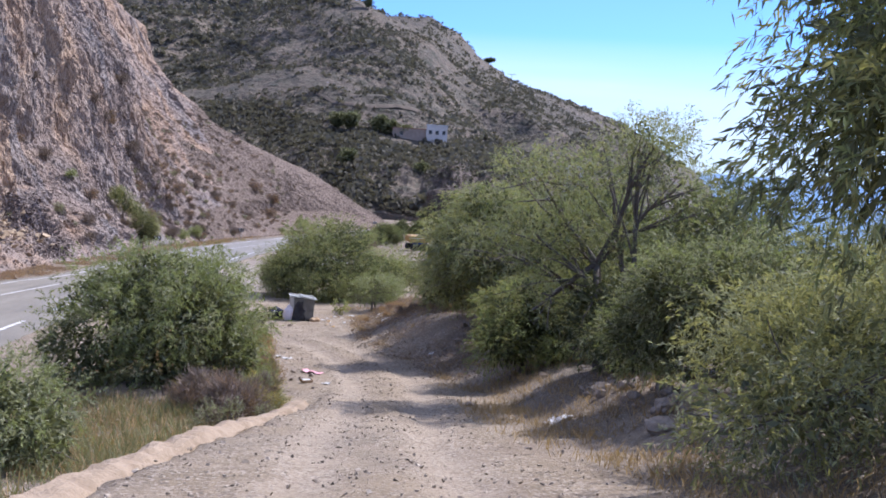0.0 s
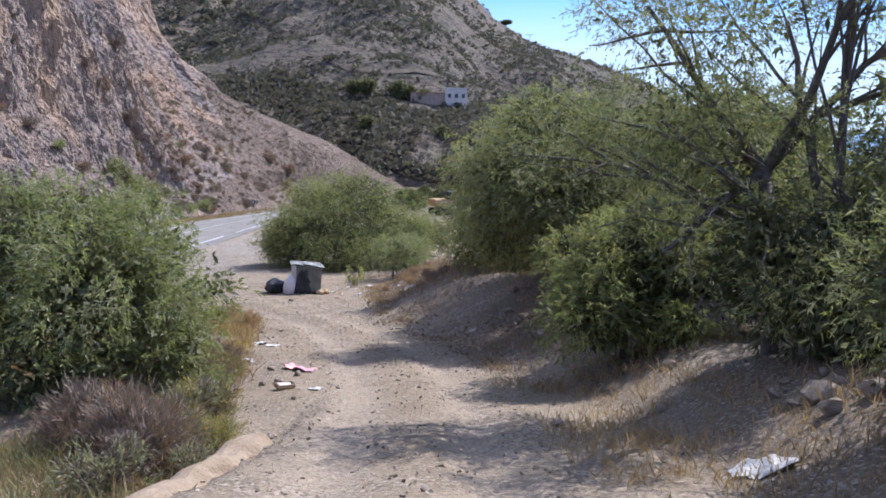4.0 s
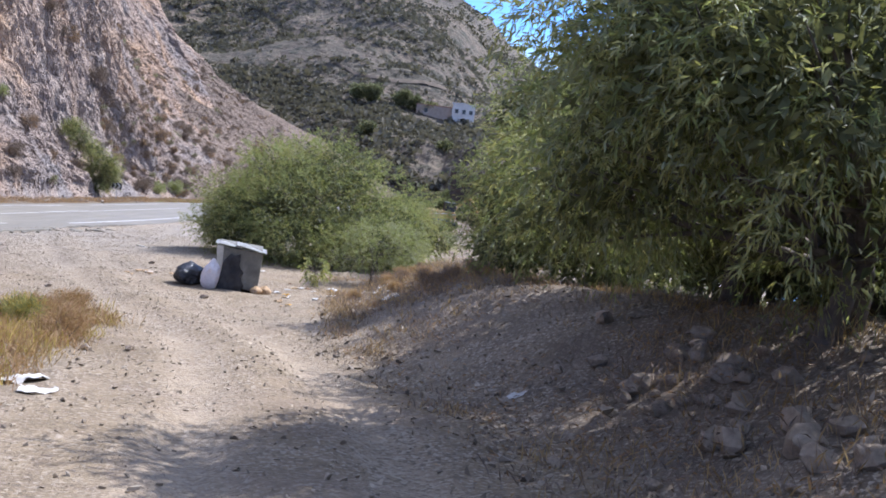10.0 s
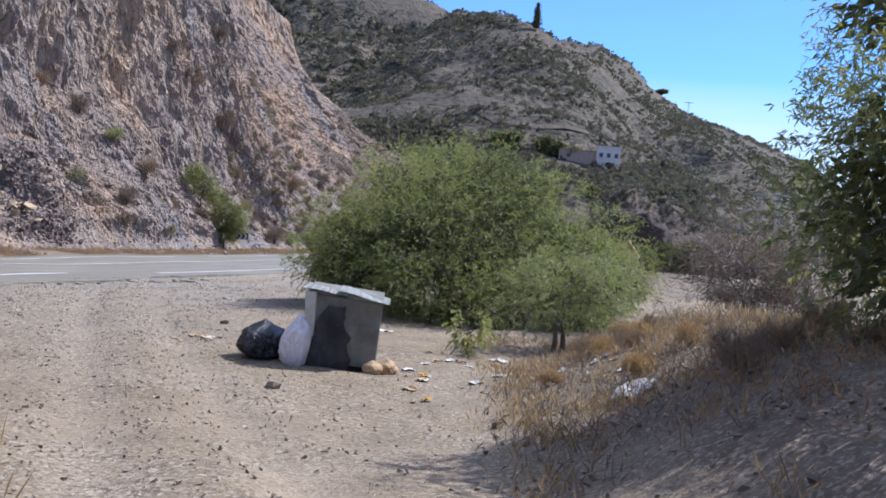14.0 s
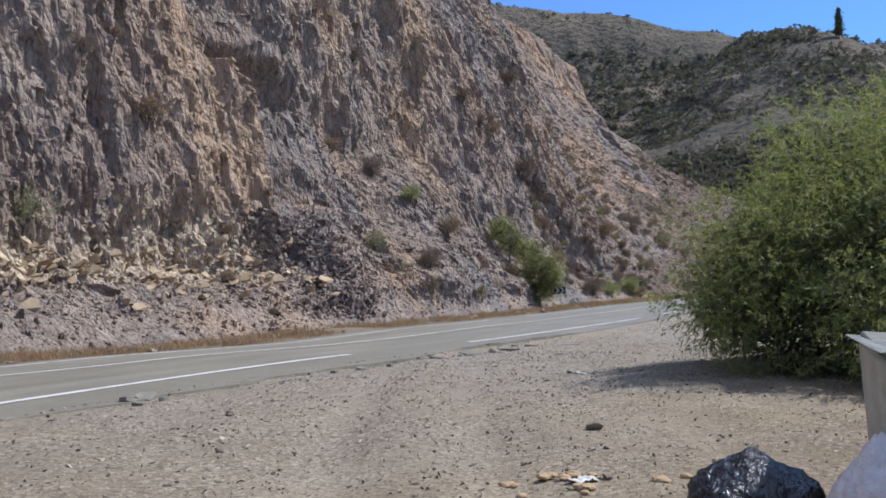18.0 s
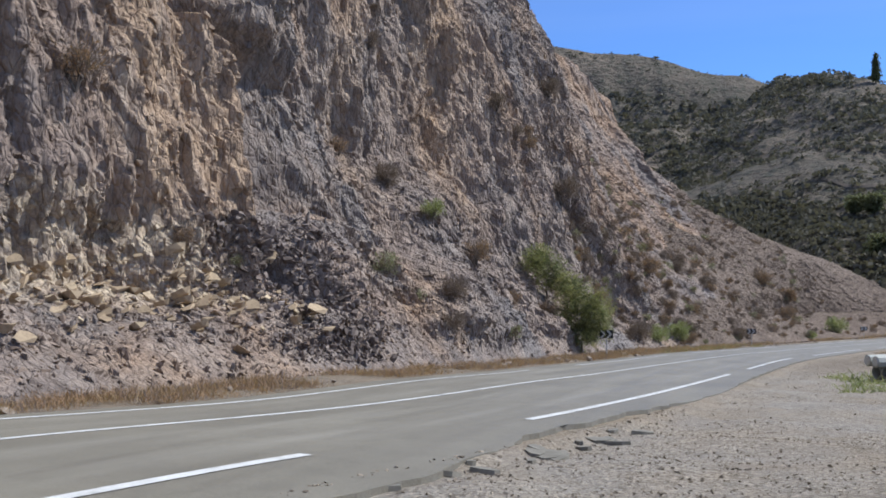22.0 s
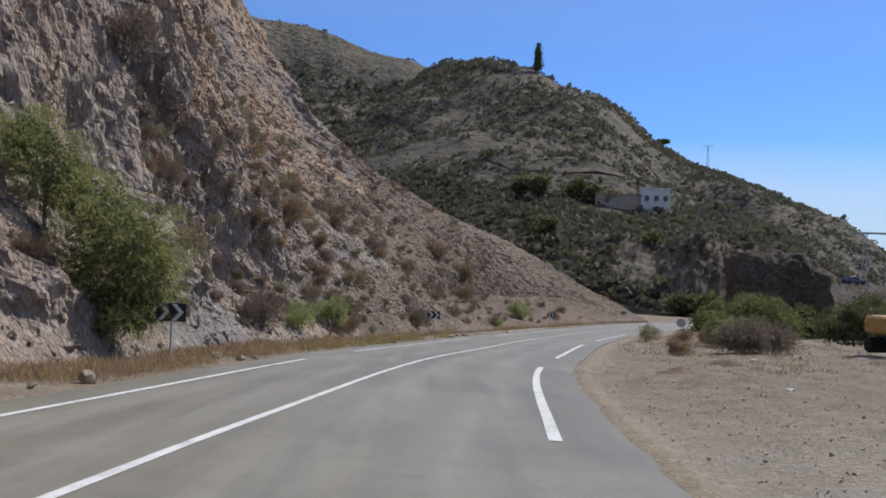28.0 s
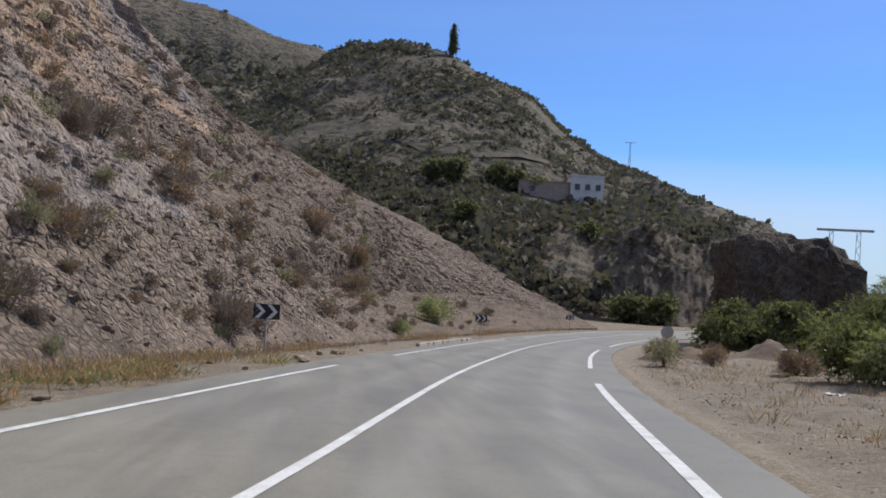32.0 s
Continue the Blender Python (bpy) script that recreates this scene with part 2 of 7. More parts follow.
def rock_material():
    m = Nodes("cliff_rock")
    tall = m.scaled(1.0, 1.0, 0.4)
    patch = m.noise(0.075, 4, 0.6, m.scaled(1.0, 1.0, 0.55), 0.8)
    mid = m.noise(0.35, 5, 0.65, tall, 0.4)
    fine = m.noise(3.0, 6, 0.75, tall)
    grit = m.noise(14.0, 4, 0.75)
    streak = m.noise(1.1, 4, 0.65, m.scaled(1.0, 1.0, 0.12))
    col = m.ramp(mid, (0.28, (0.178, 0.133, 0.105)), (0.45, (0.282, 0.210, 0.164)), (0.6, (0.360, 0.278, 0.217)), (0.78, (0.453, 0.364, 0.289)))
    ochre = m.ramp(m.noise(0.5, 4, 0.6, m.scaled(1.0, 1.0, 0.45)), (0.35, (0.370, 0.228, 0.131)), (0.65, (0.507, 0.346, 0.214)))
    col = m.mix(m.ramp(patch, (0.50, 0.0), (0.62, 0.8)), col, ochre)
    slate = m.ramp(m.noise(0.13, 3, 0.5, m.scaled(1.0, 1.0, 0.6), 0.3), (0.50, 0.0), (0.62, 0.7))
    col = m.mix(slate, col, (0.213, 0.201, 0.195))
    split = m.n.new("ShaderNodeSeparateXYZ")
    m.l.new(m.co, split.inputs[0])
    # paler, more ochre with height: sunlight on the upper face put into colour
    upper_lift = m.maths("ADD", split.outputs["Z"], m.maths("MULTIPLY", m.noise(0.12, 4, 0.6), 14.0))
    col = m.mix(m.ramp(m.maths("MULTIPLY", upper_lift, 0.05), (0.2, 0.0), (0.7, 0.12)), col, ochre)
    col = m.mix(m.ramp(m.maths("MULTIPLY", upper_lift, 0.05), (0.2, 0.0), (0.7, 0.12)), col, (0.38, 0.325, 0.27))
    col = m.mix(m.maths("MULTIPLY", attribute(m, "slate"), m.ramp(m.noise(0.6, 4, 0.65), (0.3, 0.3), (0.6, 0.75))), col, m.ramp(fine, (0.3, (0.125, 0.112, 0.104)), (0.65, (0.288, 0.261, 0.238))))
    col = m.mix(m.maths("MULTIPLY", attribute(m, "ochre"), m.ramp(m.noise(0.8, 4, 0.65, tall), (0.3, 0.3), (0.6, 0.95))), col, m.ramp(fine, (0.3, (0.293, 0.187, 0.112)), (0.65, (0.489, 0.354, 0.234))))
    beds = m.noise(1.0, 4, 0.7, m.scaled(0.5, 0.5, 2.6))
    col = m.mix(m.maths("MULTIPLY", attribute(m, "cream"), m.ramp(beds, (0.36, 0.15), (0.56, 0.95))), col, m.ramp(fine, (0.3, (0.36, 0.275, 0.185)), (0.65, (0.58, 0.475, 0.345))))
    blocks = m.voronoi(4.5, "F1", m.scaled(1.0, 1.0, 0.5), "Color")
    col = m.mix(0.35, col, m.mix(1.0, col, m.ramp(blocks, (0.2, (0.617, 0.597, 0.577)), (0.75, (1.3, 1.28, 1.22))), "MULTIPLY"))
    col = m.mix(m.ramp(streak, (0.57, 0.0), (0.72, 0.5)), col, (0.521, 0.428, 0.336))
    col = m.mix(m.ramp(streak, (0.30, 0.6), (0.42, 0.0)), col, (0.137, 0.109, 0.091))
    col = m.mix(m.ramp(fine, (0.34, 0.65), (0.49, 0.0)), col, (0.105, 0.082, 0.071))
    col = m.mix(m.ramp(grit, (0.6, 0.0), (0.8, 0.3)), col, (0.521, 0.448, 0.375))
    splits = m.ramp(m.voronoi(4.2, "DISTANCE_TO_EDGE", m.scaled(1.0, 1.0, 0.5)), (0.0, 0.0), (0.16, 1.0))
    col = m.mix(m.ramp(splits, (0.0, 0.4), (0.3, 0.0)), col, (0.116, 0.092, 0.081))
    shards = m.voronoi(6.5, "F1", m.scaled(1.0, 1.0, 0.5))
    h = m.maths("ADD", m.maths("MULTIPLY", fine, 0.8), m.maths("MULTIPLY", grit, 0.25))
    h = m.maths("ADD", h, m.maths("SUBTRACT", m.maths("MULTIPLY", splits, 0.3), m.maths("MULTIPLY", shards, 0.5)))
    return m.done(col, 0.95, h, 1.0, 0.18, spec=0.1)


def talus_material(name, dark, mid, light, big=0.12):
    """Loose broken stone and earth."""
    m = Nodes(name)
    a, b, c = m.noise(big, 5, 0.65, warp=0.6), m.noise(1.3, 5, 0.75), m.noise(7.0, 5, 0.75)
    col = m.ramp(a, (0.36, mid), (0.5, tuple(x * 1.12 for x in mid)), (0.64, tuple(x * 0.8 for x in mid)))
    stones = m.voronoi(4.0, "F1", None, "Color")
    col = m.mix(0.5, col, m.mix(1.0, col, m.ramp(stones, (0.15, (0.5, 0.48, 0.47)), (0.8, (1.45, 1.42, 1.36))), "MULTIPLY"))
    col = m.mix(m.ramp(b, (0.36, 0.75), (0.5, 0.0)), col, dark)
    col = m.mix(m.ramp(c, (0.35, 0.7), (0.48, 0.0)), col, dark)
    col = m.mix(m.ramp(c, (0.58, 0.0), (0.75, 0.5)), col, light)
    gaps = m.ramp(m.voronoi(4.0, "DISTANCE_TO_EDGE"), (0.0, 0.0), (0.2, 1.0))
    col = m.mix(m.ramp(gaps, (0.0, 0.5), (0.4, 0.0)), col, tuple(x * 0.8 for x in dark))
    h = m.maths("ADD", m.maths("MULTIPLY", b, 0.9), m.maths("ADD", m.maths("MULTIPLY", gaps, 0.5), m.maths("MULTIPLY", c, 0.4)))
    return m.done(col, 0.96, h, 1.0, 0.14, spec=0.08)


def attribute(m, name):
    a = m.n.new("ShaderNodeAttribute")
    a.attribute_name = name
    return a.outputs["Fac"]


def dirt_material():
    m = Nodes("dirt")
    big, mid, fine = m.noise(0.16, 4, 0.6, warp=0.5), m.noise(1.1, 5, 0.65), m.noise(9.0, 5, 0.7)
    col = m.ramp(big, (0.34, (0.182, 0.138, 0.086)), (0.5, (0.238, 0.185, 0.120)), (0.68, (0.208, 0.172, 0.124)))
    col = m.mix(m.ramp(mid, (0.45, 0.0), (0.7, 0.6)), col, (0.355, 0.285, 0.198))
    col = m.mix(m.ramp(fine, (0.3, 0.6), (0.48, 0.0)), col, (0.16, 0.118, 0.086))
    col = m.mix(m.ramp(m.noise(0.55, 5, 0.7, warp=1.0), (0.52, 0.0), (0.66, 0.6)), col, (0.18, 0.136, 0.10))
    col = m.mix(m.ramp(m.noise(3.2, 4, 0.7), (0.56, 0.0), (0.7, 0.5)), col, (0.19, 0.146, 0.11))
    grain = m.noise(26.0, 4, 0.75)
    # packed pale wheel tracks and the greyer gravel of the shoulder
    col = m.mix(m.maths("MULTIPLY", attribute(m, "worn"), m.ramp(m.noise(1.6, 4, 0.7), (0.25, 0.25), (0.6, 0.7))), col, (0.345, 0.278, 0.202))
    col = m.mix(m.maths("MULTIPLY", attribute(m, "gravelly"), m.ramp(m.noise(0.35, 4, 0.7, warp=0.8), (0.32, 0.25), (0.6, 0.85))), col, m.ramp(fine, (0.3, (0.17, 0.155, 0.135)), (0.65, (0.33, 0.305, 0.265))))
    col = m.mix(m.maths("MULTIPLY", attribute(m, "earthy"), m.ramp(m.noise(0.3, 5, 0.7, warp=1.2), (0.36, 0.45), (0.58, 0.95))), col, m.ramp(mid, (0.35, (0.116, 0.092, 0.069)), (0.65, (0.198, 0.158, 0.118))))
    col = m.mix(m.ramp(grain, (0.34, 0.5), (0.5, 0.0)), col, (0.13, 0.10, 0.078))
    col = m.mix(m.ramp(grain, (0.58, 0.0), (0.74, 0.5)), col, (0.43, 0.37, 0.285))
    peb = m.voronoi(22.0, "F1")
    col = m.mix(m.ramp(peb, (0.16, 0.45), (0.3, 0.0)), col, (0.40, 0.345, 0.285))
    # loose grit: single grains lighter and darker than the soil
    grit, lay = m.voronoi(30.0, "F1", None, "Color"), m.ramp(m.noise(0.45, 5, 0.7, warp=1.0), (0.40, 0.25), (0.60, 1.0))
    col = m.mix(m.maths("MULTIPLY", lay, m.ramp(grit, (0.24, 0.75), (0.34, 0.0))), col, (0.115, 0.093, 0.070))
    col = m.mix(m.maths("MULTIPLY", lay, m.ramp(grit, (0.66, 0.0), (0.78, 0.7))), col, (0.40, 0.345, 0.27))
    h = m.maths("ADD", m.maths("MULTIPLY", fine, 0.8), m.maths("MULTIPLY", grain, 0.35))
    h = m.maths("ADD", h, m.maths("MULTIPLY", m.maths("MULTIPLY", lay, grit), 0.3))
    return m.done(col, 0.95, h, 1.0, 0.05, spec=0.12)


def asphalt_material():
    m = Nodes("asphalt")
    big, fine = m.noise(0.22, 5, 0.65, warp=0.4), m.noise(45.0, 4, 0.75)
    lanes = m.noise(1.0, 4, 0.6, m.scaled(1.8, 0.06, 1.0))
    mottle = m.noise(2.4, 5, 0.7)
    col = m.ramp(big, (0.34, (0.150, 0.134, 0.104)), (0.66, (0.207, 0.186, 0.142)))
    col = m.mix(m.ramp(lanes, (0.42, 0.0), (0.7, 0.3)), col, (0.252, 0.226, 0.174))
    col = m.mix(m.ramp(lanes, (0.32, 0.3), (0.44, 0.0)), col, (0.124, 0.111, 0.086))
    col = m.mix(m.ramp(mottle, (0.36, 0.35), (0.5, 0.0)), col, (0.127, 0.113, 0.087))
    col = m.mix(m.ramp(fine, (0.35, 0.5), (0.5, 0.0)), col, (0.090, 0.081, 0.064))
    col = m.mix(m.ramp(fine, (0.55, 0.0), (0.72, 0.5)), col, (0.322, 0.288, 0.217))
    col = m.mix(m.maths("MULTIPLY", attribute(m, "wheels"), m.ramp(m.noise(1.2, 4, 0.65, m.scaled(1.6, 0.12, 1.0)), (0.35, 0.0), (0.65, 0.55))), col, (0.285, 0.262, 0.215))
    crack = m.voronoi(0.35, "DISTANCE_TO_EDGE", m.scaled(1.3, 0.6, 1.0))
    col = m.mix(m.maths("MULTIPLY", m.ramp(crack, (0.0, 0.3), (0.008, 0.0)), m.ramp(mottle, (0.45, 0.0), (0.6, 1.0))), col, (0.067, 0.059, 0.047))
    return m.done(col, m.ramp(lanes, (0.3, 0.5), (0.8, 0.66)), fine, 0.5, 0.008, spec=0.4)


def paint_material():
    """Worn road paint that lets the asphalt show through."""
    m = Nodes("road_paint")
    wear, fine = m.noise(1.8, 5, 0.75), m.noise(30.0, 4, 0.75)
    col = m.ramp(wear, (0.3, (0.44, 0.43, 0.40)), (0.6, (0.60, 0.59, 0.56)))
    col = m.mix(m.ramp(wear, (0.32, 0.75), (0.44, 0.0)), col, (0.30, 0.29, 0.27))
    col = m.mix(m.ramp(fine, (0.34, 0.7), (0.46, 0.0)), col, (0.28, 0.27, 0.25))
    return m.done(col, 0.75, fine, 0.4, 0.006, spec=0.3)


def leaf_material(name, dark, light, glow=0.25, rough=0.6, spec=0.25):
    m = Nodes(name)
    r = m.random(True)
    col = m.ramp(r, (0.0, dark), (0.6, tuple((a + b) / 2 for a, b in zip(dark, light))), (1.0, light))
    col = m.mix(m.ramp(m.noise(1.1, 3), (0.4, 0.0), (0.7, 0.5)), col, light)
    m.done(col, rough, spec=spec)
    tr = m.n.new("ShaderNodeBsdfTranslucent")
    m.l.new(m.mix(0.5, col, (light[0] * 1.35, light[1] * 1.4, light[2] * 0.8)), tr.inputs["Color"])
    mx = m.n.new("ShaderNodeMixShader")
    mx.inputs[0].default_value = glow
    m.l.new(m.bsdf.outputs[0], mx.inputs[1])
    m.l.new(tr.outputs[0], mx.inputs[2])
    m.l.new(mx.outputs[0], m.n["Material Output"].inputs["Surface"])
    return m.mat


def hill_material():
    m = Nodes("far_hillside")
    big, mid, fine = m.noise(0.011, 5, 0.6, warp=0.5), m.noise(0.06, 5, 0.7), m.noise(0.45, 5, 0.75)
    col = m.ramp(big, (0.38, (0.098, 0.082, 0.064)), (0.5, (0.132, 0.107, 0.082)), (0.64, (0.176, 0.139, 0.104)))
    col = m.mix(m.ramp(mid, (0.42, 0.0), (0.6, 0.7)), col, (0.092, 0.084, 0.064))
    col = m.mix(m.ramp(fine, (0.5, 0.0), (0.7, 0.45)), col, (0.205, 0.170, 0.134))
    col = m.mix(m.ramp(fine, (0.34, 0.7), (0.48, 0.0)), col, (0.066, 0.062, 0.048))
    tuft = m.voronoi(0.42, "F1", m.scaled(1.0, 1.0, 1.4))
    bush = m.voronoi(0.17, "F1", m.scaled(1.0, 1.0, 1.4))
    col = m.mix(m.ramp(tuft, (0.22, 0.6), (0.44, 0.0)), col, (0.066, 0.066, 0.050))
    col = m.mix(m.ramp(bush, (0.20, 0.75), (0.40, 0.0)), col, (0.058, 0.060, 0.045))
    band = m.noise(0.12, 4, 0.6, m.scaled(0.12, 0.12, 3.2))
    col = m.mix(m.ramp(band, (0.58, 0.0), (0.66, 0.3)), col, (0.205, 0.168, 0.130))
    return m.done(col, 0.95, m.maths("SUBTRACT", fine, m.maths("ADD", m.maths("MULTIPLY", tuft, 0.6), bush)), 0.9, 1.2, spec=0.1)


TALUS = talus_material("scree_slope", (0.078, 0.062, 0.050), (0.212, 0.164, 0.128), (0.372, 0.305, 0.242))
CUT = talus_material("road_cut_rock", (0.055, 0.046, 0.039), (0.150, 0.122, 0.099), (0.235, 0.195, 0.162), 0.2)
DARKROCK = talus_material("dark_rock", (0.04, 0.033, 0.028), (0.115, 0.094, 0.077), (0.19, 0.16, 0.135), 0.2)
ROCK, DIRT, ASPHALT, HILL = rock_material(), dirt_material(), asphalt_material(), hill_material()
PAINT = paint_material()
BARK = plain("bark", (0.10, 0.08, 0.065), (0.19, 0.16, 0.13), 9.0, 0.9, 0.5)
STONE = plain("stone", (0.28, 0.225, 0.172), (0.42, 0.345, 0.265), 5.0, 0.95, 0.7, dist=0.03, spec=0.1)
LEAF_GREEN = leaf_material("leaf_green", (0.086, 0.102, 0.042), (0.295, 0.318, 0.118), 0.36)
LEAF_YELLOW = leaf_material("leaf_yellow_green", (0.122, 0.124, 0.050), (0.375, 0.355, 0.138), 0.36)
LEAF_GREY = leaf_material("leaf_grey_green", (0.120, 0.126, 0.076), (0.355, 0.355, 0.205), 0.36)
# darker leaf; in crown cores it paints in the shade
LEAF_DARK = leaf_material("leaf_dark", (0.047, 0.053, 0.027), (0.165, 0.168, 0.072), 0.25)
DRY = leaf_material("dry_grass", (0.20, 0.125, 0.06), (0.42, 0.30, 0.16), 0.3)
TWIG = leaf_material("dry_twigs", (0.125, 0.094, 0.076), (0.26, 0.20, 0.16), 0.15)
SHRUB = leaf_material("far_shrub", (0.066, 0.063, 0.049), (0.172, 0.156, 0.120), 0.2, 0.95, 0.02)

w = Nodes("sea_water")
SEA = w.done((0.03, 0.085, 0.12), 0.30, w.noise(0.35, 5, 0.6, w.scaled(1.0, 0.6, 1.0)), 0.12, 0.6, spec=0.5)

# ---------------------------------------------------------------- plan: track, road, ground
TRACK_Y = [-30, -5, 0, 4, 8, 12, 16, 20, 25, 30, 35, 40, 44, 49, 53, 57, 62, 68, 75, 82, 90, 100, 108, 113, 181, 260]
TRACK_Z = [4.3, 0.94, 0.12, -0.62, -1.41, -2.2, -3.05, -3.73, -4.45, -5.14, -5.78, -6.3, -6.66, -6.95, -7.17, -7.43, -7.84, -8.3, -8.85, -9.4, -9.98, -10.68, -11.22, -11.54, -15.6, -18.0]
ROAD_Y = [-60, 0, 20, 40, 54, 65, 85, 93, 110, 121, 137, 147, 173, 190, 205, 215, 223, 229]
ROAD_X = [-13, -11, -10.5, -10, -9.2, -7.45, -5.9, -5.3, -3.55, -1.4, 1.9, 4.3, 11.9, 19, 28, 38, 52, 70]


def curve(xs, ys):
    """A smooth curve through the points."""
    xs, ys = np.array(xs, float), np.array(ys, float)
    m = np.gradient(ys, xs)

    def f(x):
        x = np.clip(np.asarray(x, float), xs[0], xs[-1])
        i = np.clip(np.searchsorted(xs, x) - 1, 0, len(xs) - 2)
        h = xs[i + 1] - xs[i]
        t = (x - xs[i]) / h
        return (1 + 2 * t) * (1 - t) ** 2 * ys[i] + t * (1 - t) ** 2 * h * m[i] + t * t * (3 - 2 * t) * ys[i + 1] + t * t * (t - 1) * h * m[i + 1]
    return f


road_x = curve(ROAD_Y, ROAD_X)
track_z = curve(TRACK_Y, TRACK_Z)


def road_z(y):
    y = np.asarray(y, float)
    return np.where(y > 57, track_z(y), np.where(y > -60, -7.43 + (57 - y) * 0.068, 0.5))


def road_normal(y):
    dx = (road_x(np.asarray(y) + 2) - road_x(np.asarray(y) - 2)) / 4
    n = np.sqrt(1 + dx * dx)
    return -1 / n, dx / n


def crossfall(y, left):
    """The pavement falls towards the cliff along the lay-by."""
    y = np.asarray(y, float)
    return -0.028 * np.clip(left, 0, 11) * smooth(48, 56, y) * (1 - smooth(64, 76, y))


def on_road(y, d):
    """The place d metres left of the right-hand edge line, at that station."""
    nx, ny = road_normal(y)
    return road_x(y) + nx * d, y + ny * d


SHORE_Y = [-100, 0, 50, 70, 100, 150, 200, 260, 400]
SHORE_X = [8, 10, 11, 15, 25, 38, 60, 95, 120]


kerb_x = curve([-20, 2, 8, 14.5, 18.3, 40], [-4.5, -2.7, -1.65, -0.48, 0.42, 0.8])
track_x = curve([-20, 0, 8, 12, 16, 20, 25, 30, 35, 39, 44, 49, 57, 70], [-0.6, 0.0, 0.9, 1.2, 1.7, 2.15, 2.4, 2.1, 1.3, -0.2, -2.0, -3.9, -6.1, -6.8])


def ground_z(x, y):
    x, y = np.asarray(x, float), np.asarray(y, float)
    dx = (road_x(y + 2) - road_x(y - 2)) / 4
    d = (x - road_x(y)) / np.sqrt(1 + dx * dx)
    zr, zt = road_z(y) + crossfall(y, -d), track_z(y)
    z = zr + (zt - zr) * smooth(2.5, 7.5, d)
    # the rough verge a little below the pavement
    z = z - 0.10 * smooth(1.1, 1.6, d) * smooth(40, 60, y) * (1 - smooth(4, 9, d)) + 0.04 * smooth(60, 70, y) * smooth(1.6, 4, d)
    # bank under the trees beside the track
    foot = np.interp(y, [24, 30, 35, 44, 50], [4.4, 4.0, 2.3, 2.6, 4.2])
    z = z + 1.35 * smooth(0, 3.6, x - foot) * smooth(22, 30, y) * (1 - smooth(45, 54, y))
    z = z + 0.7 * smooth(4.2, 6.5, x) * smooth(3, 10, y) * (1 - smooth(22, 30, y))
    # towards the sea
    sx = np.interp(y, SHORE_Y, SHORE_X)
    z = z - 0.5 * np.clip(x - sx, 0, 120) * smooth(0, 12, x - sx)
    # the drop behind the kerb wall
    z = z - 0.55 * (1 - smooth(-0.05, 0.15, x - kerb_x(y))) * smooth(-2, 1, y) * (1 - smooth(17, 22, y)) * smooth(-8.5, -6, x)
    # wheel ruts and lumps
    on = smooth(1.4, 2.2, d)
    z = z + on * (0.05 * fbm(x * 0.7, y * 0.7, 0, 3, 5) + 0.22 * vnoise(x * 0.12, y * 0.12, 3, 9) * smooth(2.5, 6, np.abs(x - track_x(y))) * smooth(5, 9, d))
    # flat bed below the road, dip behind the cliff's foot
    z = z - 0.09 * (1 - smooth(0.9, 1.3, d)) * smooth(-8.2, -7.4, d)
    rut = np.abs(np.abs(x - track_x(y)) - 0.75)
    z = z - 0.055 * (1 - smooth(0.05, 0.38, rut)) * (1 - smooth(50, 58, y)) + 0.03 * (1 - smooth(0.1, 0.5, np.abs(x - track_x(y)))) * (1 - smooth(50, 58, y))
    z = z + 0.03 * fbm(x * 2.1, y * 2.1, 1, 3, 15) * on
    z = z + 0.13 * fbm(x * 0.9, y * 0.8, 5, 4, 18) * smooth(1.8, 4.5, d) * smooth(92, 104, y) * (1 - smooth(200, 215, y))
    return np.maximum(z, -60)


def uneven(stops):
    out = []
    for a, b, n in stops:
        out.extend(np.linspace(a, b, n, endpoint=False))
    return np.array(out + [stops[-1][1]])


gx = uneven([(-4500, -300, 8), (-300, -40, 10), (-40, -12, 16), (-12, 14, 150), (14, 50, 40), (50, 200, 20), (200, 900, 8)])
gy = uneven([(-4500, -200, 6), (-200, -10, 12), (-10, 5, 20), (5, 75, 260), (75, 150, 130), (150, 260, 55), (260, 600, 12), (600, 4500, 6)])
GX, GY = np.meshgrid(gx, gy, indexing="ij")
GZ = ground_z(GX, np.clip(GY, -60, 260))
ground = tagged(new("ground", mesh_of("ground", np.stack([GX, GY, GZ], -1), grid_faces(len(gx), len(gy)), DIRT, shade=True)), "pale stony dirt ground with gravel and ruts", "ground", kind="structure")

off = np.abs(GX - track_x(GY))
WORN = (1 - smooth(0.12, 0.6, np.abs(off - 0.75))) * (1 - 0.6 * smooth(33, 42, GY)) * (1 - smooth(46, 56, GY)) * smooth(-12, -4, GY)
dx = (road_x(GY + 2) - road_x(GY - 2)) / 4
side = (GX - road_x(GY)) / np.sqrt(1 + dx * dx)
GRAVELLY = smooth(0.5, 2, side) * (1 - smooth(5.5, 11, side) * (1 - 0.9 * smooth(88, 100, GY))) * smooth(38, 60, GY) * (1 - 0.35 * smooth(85, 100, GY))
# brown earth; on the bank under the trees its darkness partly paints shade
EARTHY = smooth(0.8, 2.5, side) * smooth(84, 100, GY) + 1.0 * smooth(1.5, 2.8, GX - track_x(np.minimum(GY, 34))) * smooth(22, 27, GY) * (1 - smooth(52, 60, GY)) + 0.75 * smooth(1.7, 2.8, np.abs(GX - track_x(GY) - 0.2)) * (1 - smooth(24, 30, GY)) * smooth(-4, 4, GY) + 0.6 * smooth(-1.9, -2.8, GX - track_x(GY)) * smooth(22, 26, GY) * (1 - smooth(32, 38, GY))
